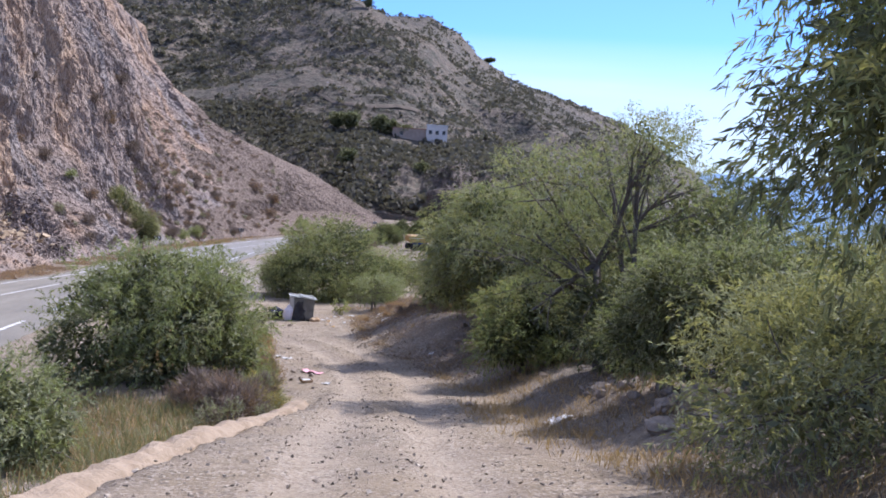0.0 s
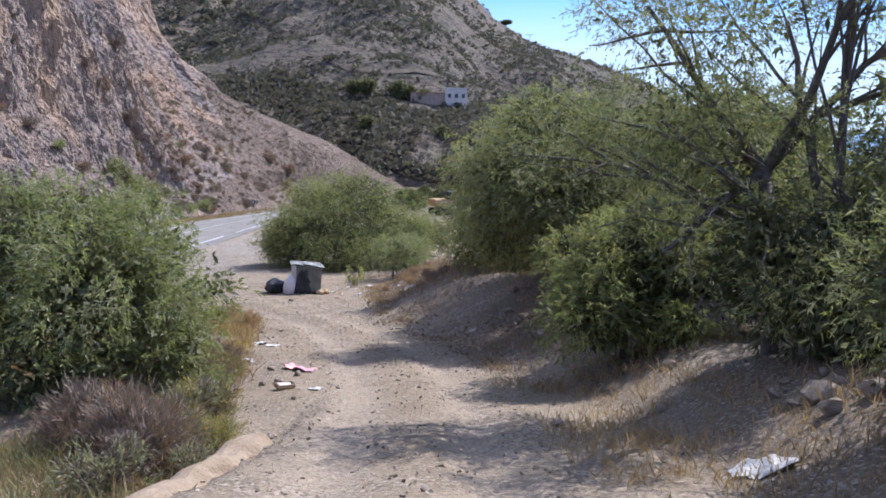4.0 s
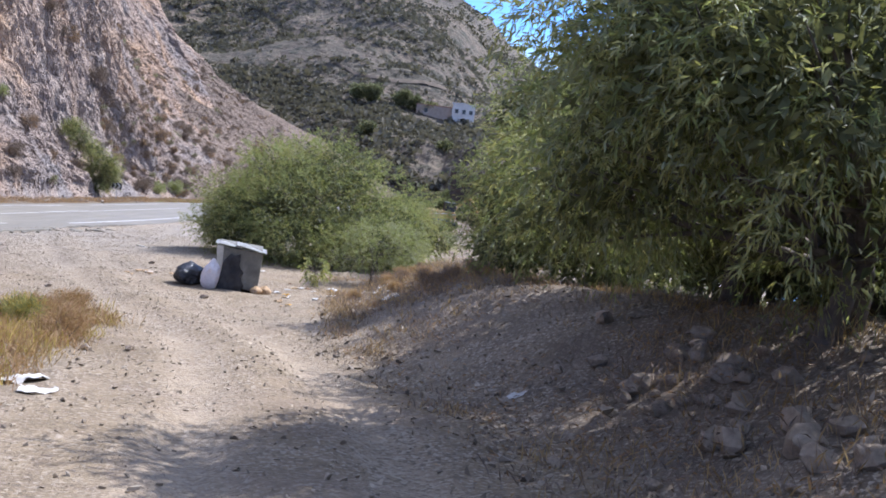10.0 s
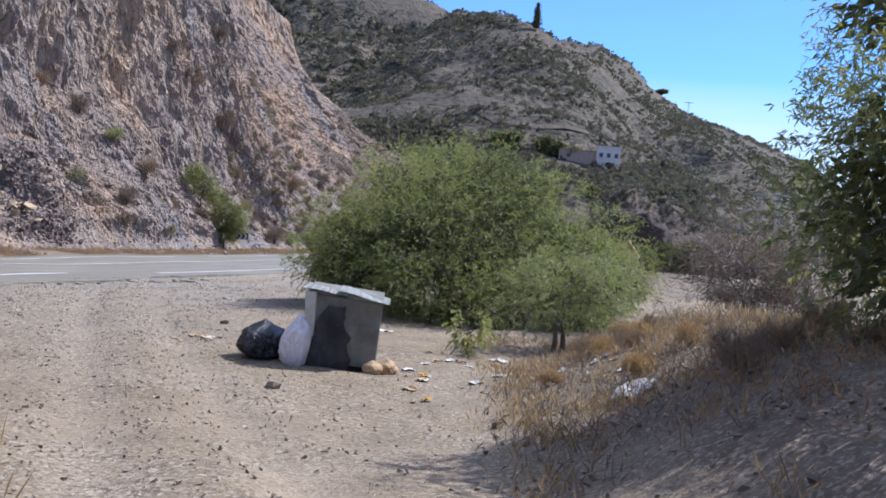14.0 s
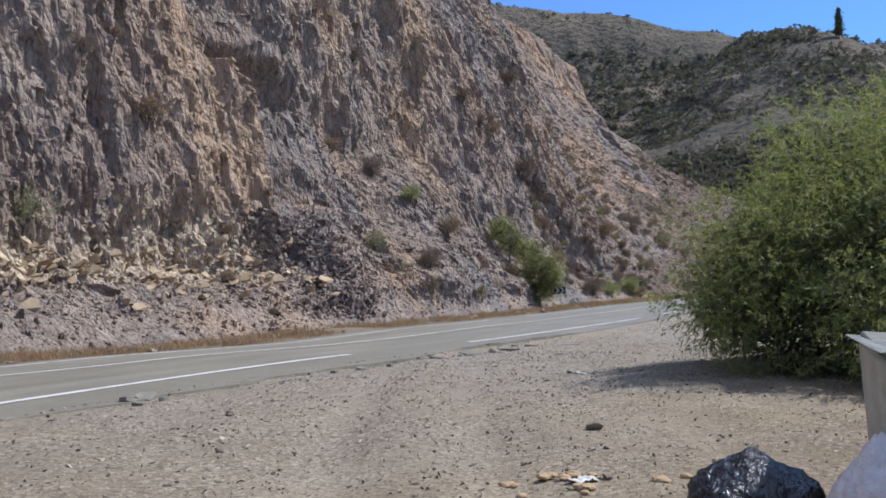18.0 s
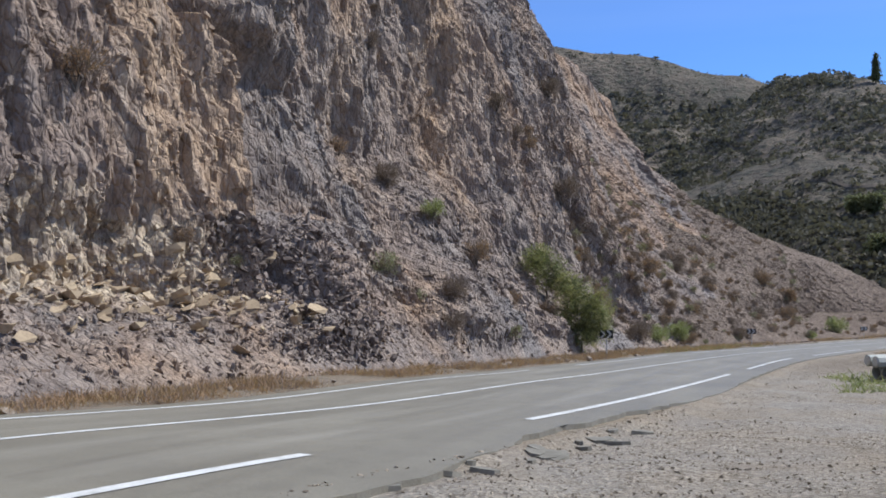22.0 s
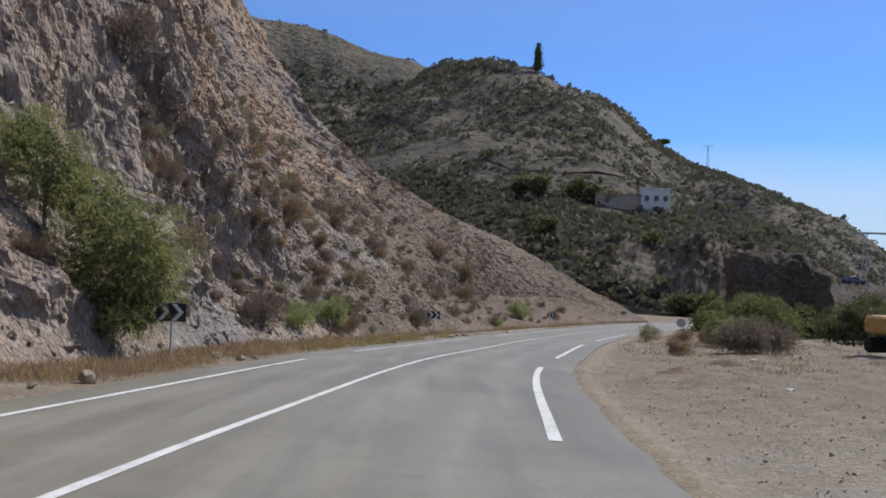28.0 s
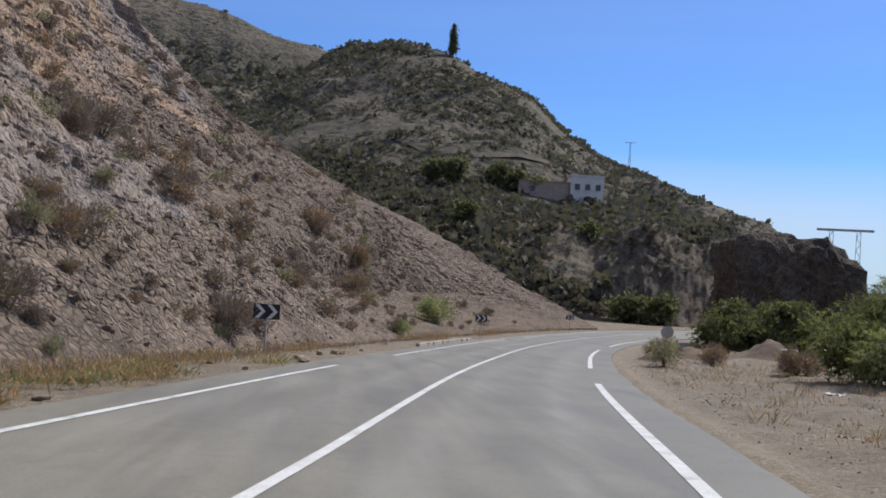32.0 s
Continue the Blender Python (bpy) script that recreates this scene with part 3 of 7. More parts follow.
EARTHY = EARTHY + 0.9 * smooth(-7.2, -7.9, side) * smooth(50, 60, GY)
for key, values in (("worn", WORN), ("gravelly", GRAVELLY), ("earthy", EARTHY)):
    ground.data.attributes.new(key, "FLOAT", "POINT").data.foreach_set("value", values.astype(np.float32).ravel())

sx = uneven([(-200, 200, 10), (200, 4700, 12)])
sy = uneven([(-4500, 4800, 24)])
SX, SY = np.meshgrid(sx, sy, indexing="ij")
water = tagged(new("water", mesh_of("water", np.stack([SX, SY, np.full(SX.shape, -48.0)], -1), grid_faces(len(sx), len(sy)), SEA)), "blue sea with sun glitter reaching the horizon", "sea", kind="structure")

# ---------------------------------------------------------------- road
ry = np.arange(-60, 226, 0.25)
rd = np.array([7.5, 7.1, 6.7, 6.3, 5.9, 5.5, 5.1, 4.7, 4.3, 3.9, 3.5, 3.1, 2.7, 2.3, 1.9, 1.5, 1.1, 0.7, 0.3, -0.1, -0.7, -1.2])
RY, RD = np.meshgrid(ry, rd, indexing="ij")
rag = np.where(RD < -1, 0.24 * smooth(74, 84, RY) + 1.2 + np.interp(RY, [48, 52, 58, 60.5, 62, 65, 71], [-1.2, -1.5, -1.62, -1.25, -0.86, -0.74, -1.2]) + 0.13 * fbm(RY * 0.9, 0, 0, 4, 3) * smooth(46, 50, RY) * (1 - smooth(68, 74, RY)) + 0.05 * vnoise(RY * 1.5, 0, 0, 4), 0)
RX, RYY = on_road(RY, RD + rag)
RZ = road_z(RY) + 0.03 * (4 - np.abs(RD - 3.3)) / 4 + crossfall(RY, RD)
verts = np.stack([RX, RYY, RZ], -1)
skirt = verts[:, -1].copy()
skirt[:, 2] -= 0.16
verts = np.concatenate([verts, skirt[:, None]], 1)
road = tagged(new("road", mesh_of("road", verts, grid_faces(len(ry), len(rd) + 1), ASPHALT)), "worn grey asphalt road with a broken edge", "road", kind="structure")
wheels = sum(np.exp(-((RD - c - 0.12 * vnoise(RY * 0.05, c, 0, 2)) / 0.32) ** 2) for c in (1.0, 2.6, 4.7, 6.0))
wheels = np.concatenate([wheels, 0 * wheels[:, :1]], 1)
road.data.attributes.new("wheels", "FLOAT", "POINT").data.foreach_set("value", wheels.astype(np.float32).ravel())


def line(a, b, d, wide):
    ys = np.linspace(a, b, max(3, int((b - a) / 0.7)))
    d = d(ys) if callable(d) else d
    L, R = on_road(ys, d + wide / 2), on_road(ys, d - wide / 2)
    z = road_z(ys) + 0.03 * (4 - np.abs(d - 3.3)) / 4 + crossfall(ys, d) + 0.008
    v = np.stack([np.stack([L[0], L[1], z], -1), np.stack([R[0], R[1], z], -1)], 1)
    part("road_marking", mesh_of("road_marking", v, grid_faces(len(ys), 2), PAINT), None, road)


for a, b in ((-20, 0), (6, 26), (32, 40), (44, 58.3), (63.8, 86), (92, 110.2), (117, 137.5), (146.5, 170), (177, 197)):
    line(a, b, 0.0, 0.17)
for a, b in ((-40, 30), (36, 60), (60, 83.4), (89.4, 107.6), (113, 137), (145, 175), (181, 224)):
    line(a, b, 6.6, 0.13)
line(-60, 224, lambda y: np.interp(y, [90, 122], [3.8, 3.5]), 0.13)

# a dark repair in the far lane
A, R = np.meshgrid(np.linspace(0, 2 * np.pi, 33), np.array([0.02, 0.6, 1.0]), indexing="ij")
out_r = R * (1 + 0.14 * np.sin(3 * A + 1) + 0.10 * np.sin(5 * A))
PX, PY = on_road(86.2 + 0.34 * out_r * np.sin(A), 4.62 + 0.62 * out_r * np.cos(A))
PZ = road_z(PY) + 0.03 * (4 - 1.3) / 4 + 0.016 - 0.012 * (R == 1.0)
TAR = plain("fresh_tar", (0.028, 0.026, 0.024), (0.05, 0.046, 0.042), 6.0, 0.8, 0.5)
part("road_repair", mesh_of("road_repair", np.stack([PX, PY, PZ], -1), grid_faces(33, 3)[:, ::-1], TAR), None, road, "dark patched repair in the asphalt")

# ---------------------------------------------------------------- the cliff beside the road
TABLE_Y = [0, 60, 76, 82, 90, 100, 107, 112, 117, 122, 128, 136, 146, 157, 180, 198, 208]
TABLE = {0: [0] * 17, 2.5: [4.4, 4.4, 4.4, 1.6, 2.0, 2.2, 2.3, 2.8, 3.6, 4.1, 3.4, 2.6, 2.4, 3.7, 9.8, 14.1, 6.1], 5: [5, 5, 5, 3.5, 4.1, 4.4, 4.4, 4.1, 4.2, 4.5, 4.5, 5.1, 4.9, 5.2, 10.1, 14.8, 12.2],
         10: [6.2, 6.2, 6.0, 5.2, 7.2, 6.8, 5.2, 5.2, 5.7, 6.2, 7.1, 9.2, 12.0, 15.1, 16.4, 16.4, 23.6], 20: [8, 8, 7.8, 7.5, 8.8, 8.4, 7.4, 7.8, 8.1, 8.6, 12.1, 15.5, 19.5, 23.3, 26.7, 36.8, 58.1],
         30: [10, 10, 10, 10, 10.9, 10.9, 10.9, 11.5, 12.3, 13.8, 17.4, 21.1, 25.1, 29.0, 34.8, 51.5, 74.7], 40: [13, 13, 13, 13, 14, 14.9, 15.7, 16.7, 18.7, 21.9, 26.4, 31.6, 35.0, 36.0, 41.5, 55.5, 82.5],
         60: [30, 30, 30, 30, 32, 35, 38, 40.6, 43.2, 46.4, 50.4, 55.6, 61.8, 70.5, 86, 103, 112]}


def cliff_set(y, h):
    """How far the face stands back from its foot at that station and height."""
    hs = sorted(TABLE)
    rows = [np.interp(y, TABLE_Y, TABLE[k]) for k in hs]
    r = np.zeros(np.shape(y)) + rows[0]
    for a, b, ra, rb in zip(hs, hs[1:], rows, rows[1:]):
        r = np.where(h > a, ra + (rb - ra) * np.clip((h - a) / (b - a), 0, 1), r)
    return r


FOOT = 10.4


def cliff_at(y, h, rough=True):
    y, h = np.asarray(y, float), np.asarray(h, float)
    s = cliff_set(y, h)
    x, yy = on_road(y, FOOT + s)
    z = road_z(y) + crossfall(y, FOOT) + h * smooth(2, 56, y)
    if rough:
        steep = 1 - smooth(118, 150, y) * (1 - 0.75 * smooth(9, 20, h))
        a = smooth(0.0, 2.0, h)
        d1, d2, own = cells(yy * 0.55, x * 0.55, z * 0.12, 21)
        e1, e2, own2 = cells(yy * 1.7, x * 1.7, z * 0.32, 31)
        f1, f2, own3 = cells(yy * 0.16, x * 0.16, z * 0.07, 41)
        g1, g2, own4 = cells(yy * 3.6, x * 3.6, z * 0.8, 45)
        out = (1.6 * (own3 - 0.5) * smooth(0, 0.2, f2 - f1) + 0.9 * (own - 0.5) * smooth(0, 0.3, d2 - d1) + 0.42 * (own2 - 0.5) * smooth(0, 0.16, e2 - e1) + 0.5 * (0.5 - np.abs(vnoise(yy * 0.55, x * 0.55, z * 0.05, 47))) + 0.32 * (0.5 - np.abs(vnoise(yy * 1.5, x * 1.5, z * 0.16, 48)))) * (0.22 + 0.78 * steep)
        out = out + 0.55 * fbm(yy * 0.22, x * 0.22, z * 0.12, 4, 51) + 0.12 * fbm(yy * 2.5, x * 2.5, z * 1.4, 3, 61) + 0.26 * (own4 - 0.5) * smooth(0, 0.2, g2 - g1)
        # the near buttress, the recess beside it and the rubble piled below
        edge = 77.3 - 3.8 * smooth(10.6, 13.2, h) + 0.35 * vnoise(h * 0.8, 0, 0, 5)
        recess = smooth(edge - 0.1, edge + 0.25, y) * (1 - smooth(edge + 3, edge + 8, y)) * smooth(5.2, 5.7, h) * (1 - smooth(17, 24, h))
        out = out * (1 - 0.7 * recess) - 2.1 * recess + 0.9 * smooth(60, 66, y) * (1 - smooth(edge - 0.4, edge, y)) * smooth(2.8, 6.0, h) * (1 - smooth(16, 24, h))
        out = out + 1.1 * np.exp(-((y - 78.6) / 2.3) ** 2) * smooth(0, 1.5, h) * (1 - smooth(4, 5.6, h))
        out = out * a
        nx, ny = road_normal(y)
        x, yy = x - nx * out, yy - ny * out
        z = z + 0.2 * fbm(yy * 0.8, x * 0.8, h, 3, 71) * a
    return x, yy, z


def stains(y, h):
    """Iron-stained and slaty parts of the face."""
    o = smooth(70.5, 73, y) * (1 - smooth(77, 77.6, y)) * smooth(3.5, 6, h) * (1 - smooth(13, 18, h))
    o = o + 0.9 * np.exp(-((y - 99.5 - 0.22 * (h - 12)) / 2.4) ** 2) * smooth(6, 9, h) + 0.6 * np.exp(-((y - 88 - 0.2 * h) / 1.6) ** 2) * smooth(5, 8, h) + 0.5 * np.exp(-((y - 112 - 0.2 * h) / 1.5) ** 2) * smooth(4, 7, h)
    g = (1 - smooth(68, 71, y)) * smooth(3.5, 5, h) * 0.2 + 0.65 * smooth(54, 57, y) * (1 - smooth(86, 90, y)) * (1 - smooth(1.5, 2.1, h)) + smooth(77.6, 78.2, y) * (1 - smooth(83, 87, y)) * smooth(5, 6, h) + 0.35 * smooth(90, 93, y) * (1 - smooth(96, 99, y)) * (1 - smooth(14, 20, h)) + 0.3 * smooth(103, 106, y) * (1 - smooth(112, 116, y)) + 0.55 * smooth(110, 118, y) * (1 - smooth(140, 160, y)) + 0.4 * smooth(83, 87, y) * (1 - smooth(108, 116, y)) * (1 - smooth(7, 12, h))
    c = smooth(55, 58, y) * (1 - smooth(75.2, 77, y)) * smooth(1.7, 2.3, h) * (1 - smooth(3.9, 5.0, h + 1.2 * vnoise(y * 0.6, h * 0.4, 0, 3)))
    return np.clip(o, 0, 1), np.clip(g, 0, 1), np.clip(c, 0, 1)


def stain(ob, y, h):
    for key, v in zip(("ochre", "slate", "cream"), stains(y.ravel(), h.ravel())):
        full = np.zeros(len(ob.data.vertices), np.float32)
        full[:len(v)] = v
        ob.data.attributes.new(key, "FLOAT", "POINT").data.foreach_set("value", full)


cy = uneven([(0, 58, 90), (58, 132, 640), (132, 208, 380)])
ch = uneven([(-0.6, 0, 2), (0, 16, 140), (16, 30, 85), (30, 60, 50)])
CY, CH = np.meshgrid(cy, ch, indexing="ij")
cx, cyy, cz = cliff_at(CY, CH)
face = np.stack([cx, cyy, cz], -1)
# beyond its end the spur falls away to the valley
tail = [face[-1] + np.array((-1.2 * k - 0.02 * k * k, 2.2 * k, 0)) - np.stack([0 * ch, 0 * ch, np.clip(ch, 0, 60) * min(1, 0.07 * k + 0.006 * k * k)], -1) for k in (0.4, 1, 2, 3.5, 5, 7, 10)]
face = np.concatenate([face, np.array(tail)], 0)
fy, fh = np.concatenate([cy, np.full(len(tail), 210.0)])[:-1, None], ch[None, :-1]
loose = (fy + 9 * fbm(fy * 0.12, fh * 0.12, 0, 4, 33) > 128 + 3.0 * np.maximum(fh, 0)).astype(int).ravel()
cliff = tagged(new("cliff", mesh_of("cliff", face, grid_faces(len(face), len(ch))[:, ::-1], [ROCK, TALUS], loose)), "steep weathered grey-brown rock cliff with ochre streaks", "cliff", kind="structure")
stain(cliff, CY, CH)
# the hilltop that runs back from the cliff's rim
ty = cy[::6]
TYY, TB = np.meshgrid(ty, np.array([0, 6, 20, 60, 140, 300.0]), indexing="ij")
x0, y0, z0 = cliff_at(TYY, np.full(TYY.shape, 60.0))
nx, ny = road_normal(TYY)
top = np.stack([x0 + nx * TB, y0 + ny * TB, z0 + TB * 0.25 - 0.002 * TB ** 2 / 3 + 1.2 * fbm(x0 * 0.05 + TB, y0 * 0.05, 0, 3, 6) * smooth(0, 6, TB)], -1)
part("hilltop", mesh_of("hilltop", top, grid_faces(len(ty), 6)[:, ::-1], HILL, shade=True), None, cliff)

# ---------------------------------------------------------------- far hills
EYE0 = np.array((-4.6, 113.0, -10.2))


def far_hill(name, label, rows, nu, nv, rough, seed, rocky=0.0):
    """A hillside: each row holds a bearing and, from foot to ridge, (distance, height) pairs."""
    az = np.array([r[0] for r in rows], float)
    k = len(rows[0][1])
    A, V = np.meshgrid(np.linspace(az[0], az[-1], nu), np.linspace(0, k - 1, nv), indexing="ij")
    D = [curve(az, [r[1][i][0] for r in rows])(A) for i in range(k)]
    Z = [curve(az, [r[1][i][1] for r in rows])(A) for i in range(k)]
    d, z = np.zeros(A.shape), np.zeros(A.shape)
    for i in range(k - 1):
        t = np.clip(V - i, 0, 1)
        on = (V >= i)
        d, z = np.where(on, D[i] + (D[i + 1] - D[i]) * t, d), np.where(on, Z[i] + (Z[i + 1] - Z[i]) * t, z)
    cut = smooth(9.5, 15, A) * (1 - smooth(0.7, 1.3, V)) * smooth(0, 0.15, V) if rocky else 0 * A
    d = d + cut * (1.3 * fbm(A * 0.9, V * 1.2, 2, 4, seed + 9) + 0.9 * fbm(A * 5, V * 6, 5, 3, seed + 8))
    z = z + 0.7 * fbm(A * 0.8, 0, 0, 4, seed + 4) * smooth(0.5, 1, V) * (1 - smooth(1, 1.8, V)) * (1 if rocky else 0)
    x, y = EYE0[0] + d * np.sin(np.radians(A)), EYE0[1] + d * np.cos(np.radians(A))
    gully = fbm(x * 0.012, y * 0.012, seed, 5, seed)
    z = z + rough * (gully * 11.0 - 7.0 * np.abs(vnoise(x * 0.022, y * 0.022, 2, seed + 3)) + 0.8 * fbm(x * 0.12, y * 0.12, 4, 3, seed + 5)) * (0.3 + 0.7 * smooth(2.0, 2.5, V)) * smooth(0, 0.6, V) * (1 - 0.82 * smooth(k - 1.4, k - 1, V))
    if rocky:
        z = z + 0.8 * fbm(x * 0.16, y * 0.16, z * 0.2, 4, seed + 6) * smooth(0.05, 0.3, V) * (1 - smooth(1.2, 1.8, V))
    verts = np.stack([x, y, z], -1)
    # the rounded top runs on behind the crest before it falls away
    reach = 1.08 + 0.42 * smooth(6, 10, np.linspace(az[0], az[-1], nu))[:, None] * (1 if rocky else 0)
    crest = EYE0 + (verts[:, -1] - EYE0) * reach - np.array((0, 0, 1.5)) + np.array((0, 0, 1.4)) * fbm(np.arange(nu) * 0.11, 0, 0, 3, seed)[:, None]
    back = crest + np.array((0, 120, -50.0))
    front = verts[:, 0].copy()
    front[:, 2] -= 8
    verts = np.concatenate([front[:, None], verts, crest[:, None], back[:, None]], 1)
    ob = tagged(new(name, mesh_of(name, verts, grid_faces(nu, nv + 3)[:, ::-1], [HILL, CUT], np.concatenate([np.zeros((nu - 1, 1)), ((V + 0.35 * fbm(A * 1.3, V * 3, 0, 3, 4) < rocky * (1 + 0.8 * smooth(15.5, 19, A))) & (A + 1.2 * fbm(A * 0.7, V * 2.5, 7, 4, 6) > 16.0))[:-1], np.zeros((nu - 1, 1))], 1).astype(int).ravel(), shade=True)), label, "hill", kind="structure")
    return ob, verts


def ridge(d, el):
    return (d, EYE0[2] + d * math.tan(radians(el)))


ROWS_MAIN = [
    (-14, ((190, -6), (215, -1), (250, 5), ridge(300, 4.6))),
    (-8, ((180, -9), (205, -2), (245, 8), ridge(335, 6.9))),
    (-6, ((176, -11), (202, -3), (245, 9), ridge(350, 8.0))),
    (-4.2, ((172, -12), (198, -3), (242, 11), ridge(370, 9.1))),
    (-2.6, ((168, -13), (192, -4), (236, 12), ridge(392, 10.3))),
    (-1.2, ((163, -14), (188, -5), (230, 11), ridge(405, 11.35))),
    (2, ((150, -15), (175, -6), (215, 8), ridge(390, 12.15))),
    (5.7, ((140, -16), (165, -6), (205, 5), ridge(362, 11.6))),
    (7.7, ((135, -16), (160, -5), (205, 5), ridge(360, 10.6))),
    (10.4, ((139, -16), (162, -7), (205, 4), ridge(385, 9.45))),
    (12.5, ((139, -16.5), (160, -7), (205, 3.5), ridge(400, 7.7))),
    (14.5, ((138, -17), (160, -6.5), (205, 3.2), ridge(400, 6.35))),
    (17.4, ((136, -18), (152, -5.5), (200, 1.5), ridge(410, 5.2))),
    (19.6, ((134, -18), (153, -6), (190, -0.5), ridge(440, 4.2))),
    (22.1, ((138, -19), (155, -8), (180, -4), ridge(480, 2.9))),
    (24.0, ((150, -20), (160, -12), (180, -9), ridge(500, 1.7))),
    (26.5, ((160, -21), (168, -17), (180, -16), ridge(480, 0.4))),
    (30, ((170, -30), (180, -30), (190, -32), ridge(420, -3.0)))]
hill, HV = far_hill("hill_main", "scrub-covered backlit hillside with terraces and rocky road cut", ROWS_MAIN, 330, 170, 1.1, 11, 1.0)
# pale terraces along the slope
TERRACE = plain("terrace_soil", (0.12, 0.098, 0.075), (0.20, 0.162, 0.122), 0.3, 0.95, 0.4, spec=0.1)
for i0, i1, j in ((95, 165, 110), (125, 205, 121)):
    edge = HV[i0:i1, j]
    wave = (0.8 * fbm(edge[:, 0] * 0.05, edge[:, 1] * 0.05, j, 3, 3) + 1.5)[:, None] * np.array((0, 0, 1.0))
    V = np.stack([edge + np.array((0, -1.8, -0.8)), edge + np.array((0, -0.6, 0.05)) + 0.12 * wave, edge + np.array((0, 0.8, 0.25)) + 0.12 * wave, edge + np.array((0, 1.8, -0.5))], 1)
    part("terrace", mesh_of("terrace", V, grid_faces(i1 - i0, 4)[:, ::-1], TERRACE), None, hill, "pale earth terrace")
ROWS_BACK = [(a, ((380, -5), (420, 10), (480, 45), ridge(610, e))) for a, e in ((-30, 17.0), (-20, 15.3), (-13, 13.6), (-10.6, 13.2), (-7.4, 12.75), (-4.2, 11.75), (-1.9, 11.4), (2, 9.7), (8, 6.5))]
hill2, HV2 = far_hill("hill_back", "bare brown upper hillside behind the near hill", ROWS_BACK, 150, 80, 1.6, 23)

# ---------------------------------------------------------------- plants
def tubes(paths, sides=6):
    """Tapered tubes: each path is a list of (x, y, z, radius)."""
    V, F, n0 = [], [], 0
    ang = np.arange(sides) * 2 * np.pi / sides
    for p in paths:
        p = np.asarray(p, float)
        c, r = p[:, :3], p[:, 3]
        t = np.gradient(c, axis=0)
        t /= np.linalg.norm(t, axis=1, keepdims=True) + 1e-9
        u = np.cross(t, np.where(np.abs(t[:, 2:3]) > 0.9, (1.0, 0, 0), (0, 0, 1.0)))
        u /= np.linalg.norm(u, axis=1, keepdims=True) + 1e-9
        v = np.cross(t, u)
        ring = c[:, None] + r[:, None, None] * (np.cos(ang)[None, :, None] * u[:, None] + np.sin(ang)[None, :, None] * v[:, None])
        V.append(ring.reshape(-1, 3))
        i, j = np.meshgrid(np.arange(len(p) - 1), np.arange(sides), indexing="ij")
        a, b = n0 + i * sides + j, n0 + i * sides + (j + 1) % sides
        F.append(np.stack([a, b, b + sides, a + sides], -1).reshape(-1, 4))
        n0 += len(p) * sides
    return np.concatenate(V), np.concatenate(F)


def wander(a, b, r1, r2, rng, n=7, sag=0.1):
    a, b = np.array(a, float), np.array(b, float)
    t = np.linspace(0, 1, n)[:, None]
    L = np.linalg.norm(b - a)
    c = a + (b - a) * t + np.cumsum(rng.normal(0, sag * L / n, (n, 3)), 0) * (t * (1.4 - t))
    return np.concatenate([c, r1 + (r2 - r1) * t], 1)


def blades(base, way, length, width, rng, curl=0.25):
    """Leaves as pointed four-cornered faces, each bent a little downwards."""
    n = len(base)
    way = way / (np.linalg.norm(way, axis=1, keepdims=True) + 1e-9)
    side = np.cross(way, rng.normal(0, 1, (n, 3)))
    side /= np.linalg.norm(side, axis=1, keepdims=True) + 1e-9
    L = (length * rng.uniform(0.6, 1.25, n))[:, None]
    W = (width * rng.uniform(0.7, 1.25, n))[:, None]
    mid = base + way * L * 0.45
    tip = base + way * L - np.array((0, 0, 1.0)) * L * curl * rng.uniform(0, 1, n)[:, None]
    V = np.stack([base, mid + side * W, tip, mid - side * W], 1).reshape(-1, 3)
    return V, np.arange(4 * n).reshape(n, 4)


def lobe_points(lobes, n, rng, shell=0.55, gap=-0.35):
    """Points in a set of (x, y, z, rx, ry, rz) lobes, denser towards their skins, with gaps."""
    lob = np.array(lobes, float)
    size = lob[:, 3] * lob[:, 4] + lob[:, 4] * lob[:, 5] + lob[:, 3] * lob[:, 5]
    pick = rng.choice(len(lob), n * 2, p=size / size.sum())
    d = rng.normal(0, 1, (n * 2, 3))
    d /= np.linalg.norm(d, axis=1, keepdims=True)
    r = (shell + (1 - shell) * rng.uniform(0, 1, n * 2) ** 0.6)[:, None]
    lump = (1 + 0.22 * fbm(d[:, 0] * 2.2 + pick * 3.1, d[:, 1] * 2.2, d[:, 2] * 2.2, 3, 77))[:, None]
    p = lob[pick, :3] + d * r * lump * lob[pick, 3:6]
    keep = vnoise(p[:, 0] * 1.7, p[:, 1] * 1.7, p[:, 2] * 1.7, 8) > gap
    idx = np.nonzero(keep)[0][:n]
    return p[idx], d[idx]


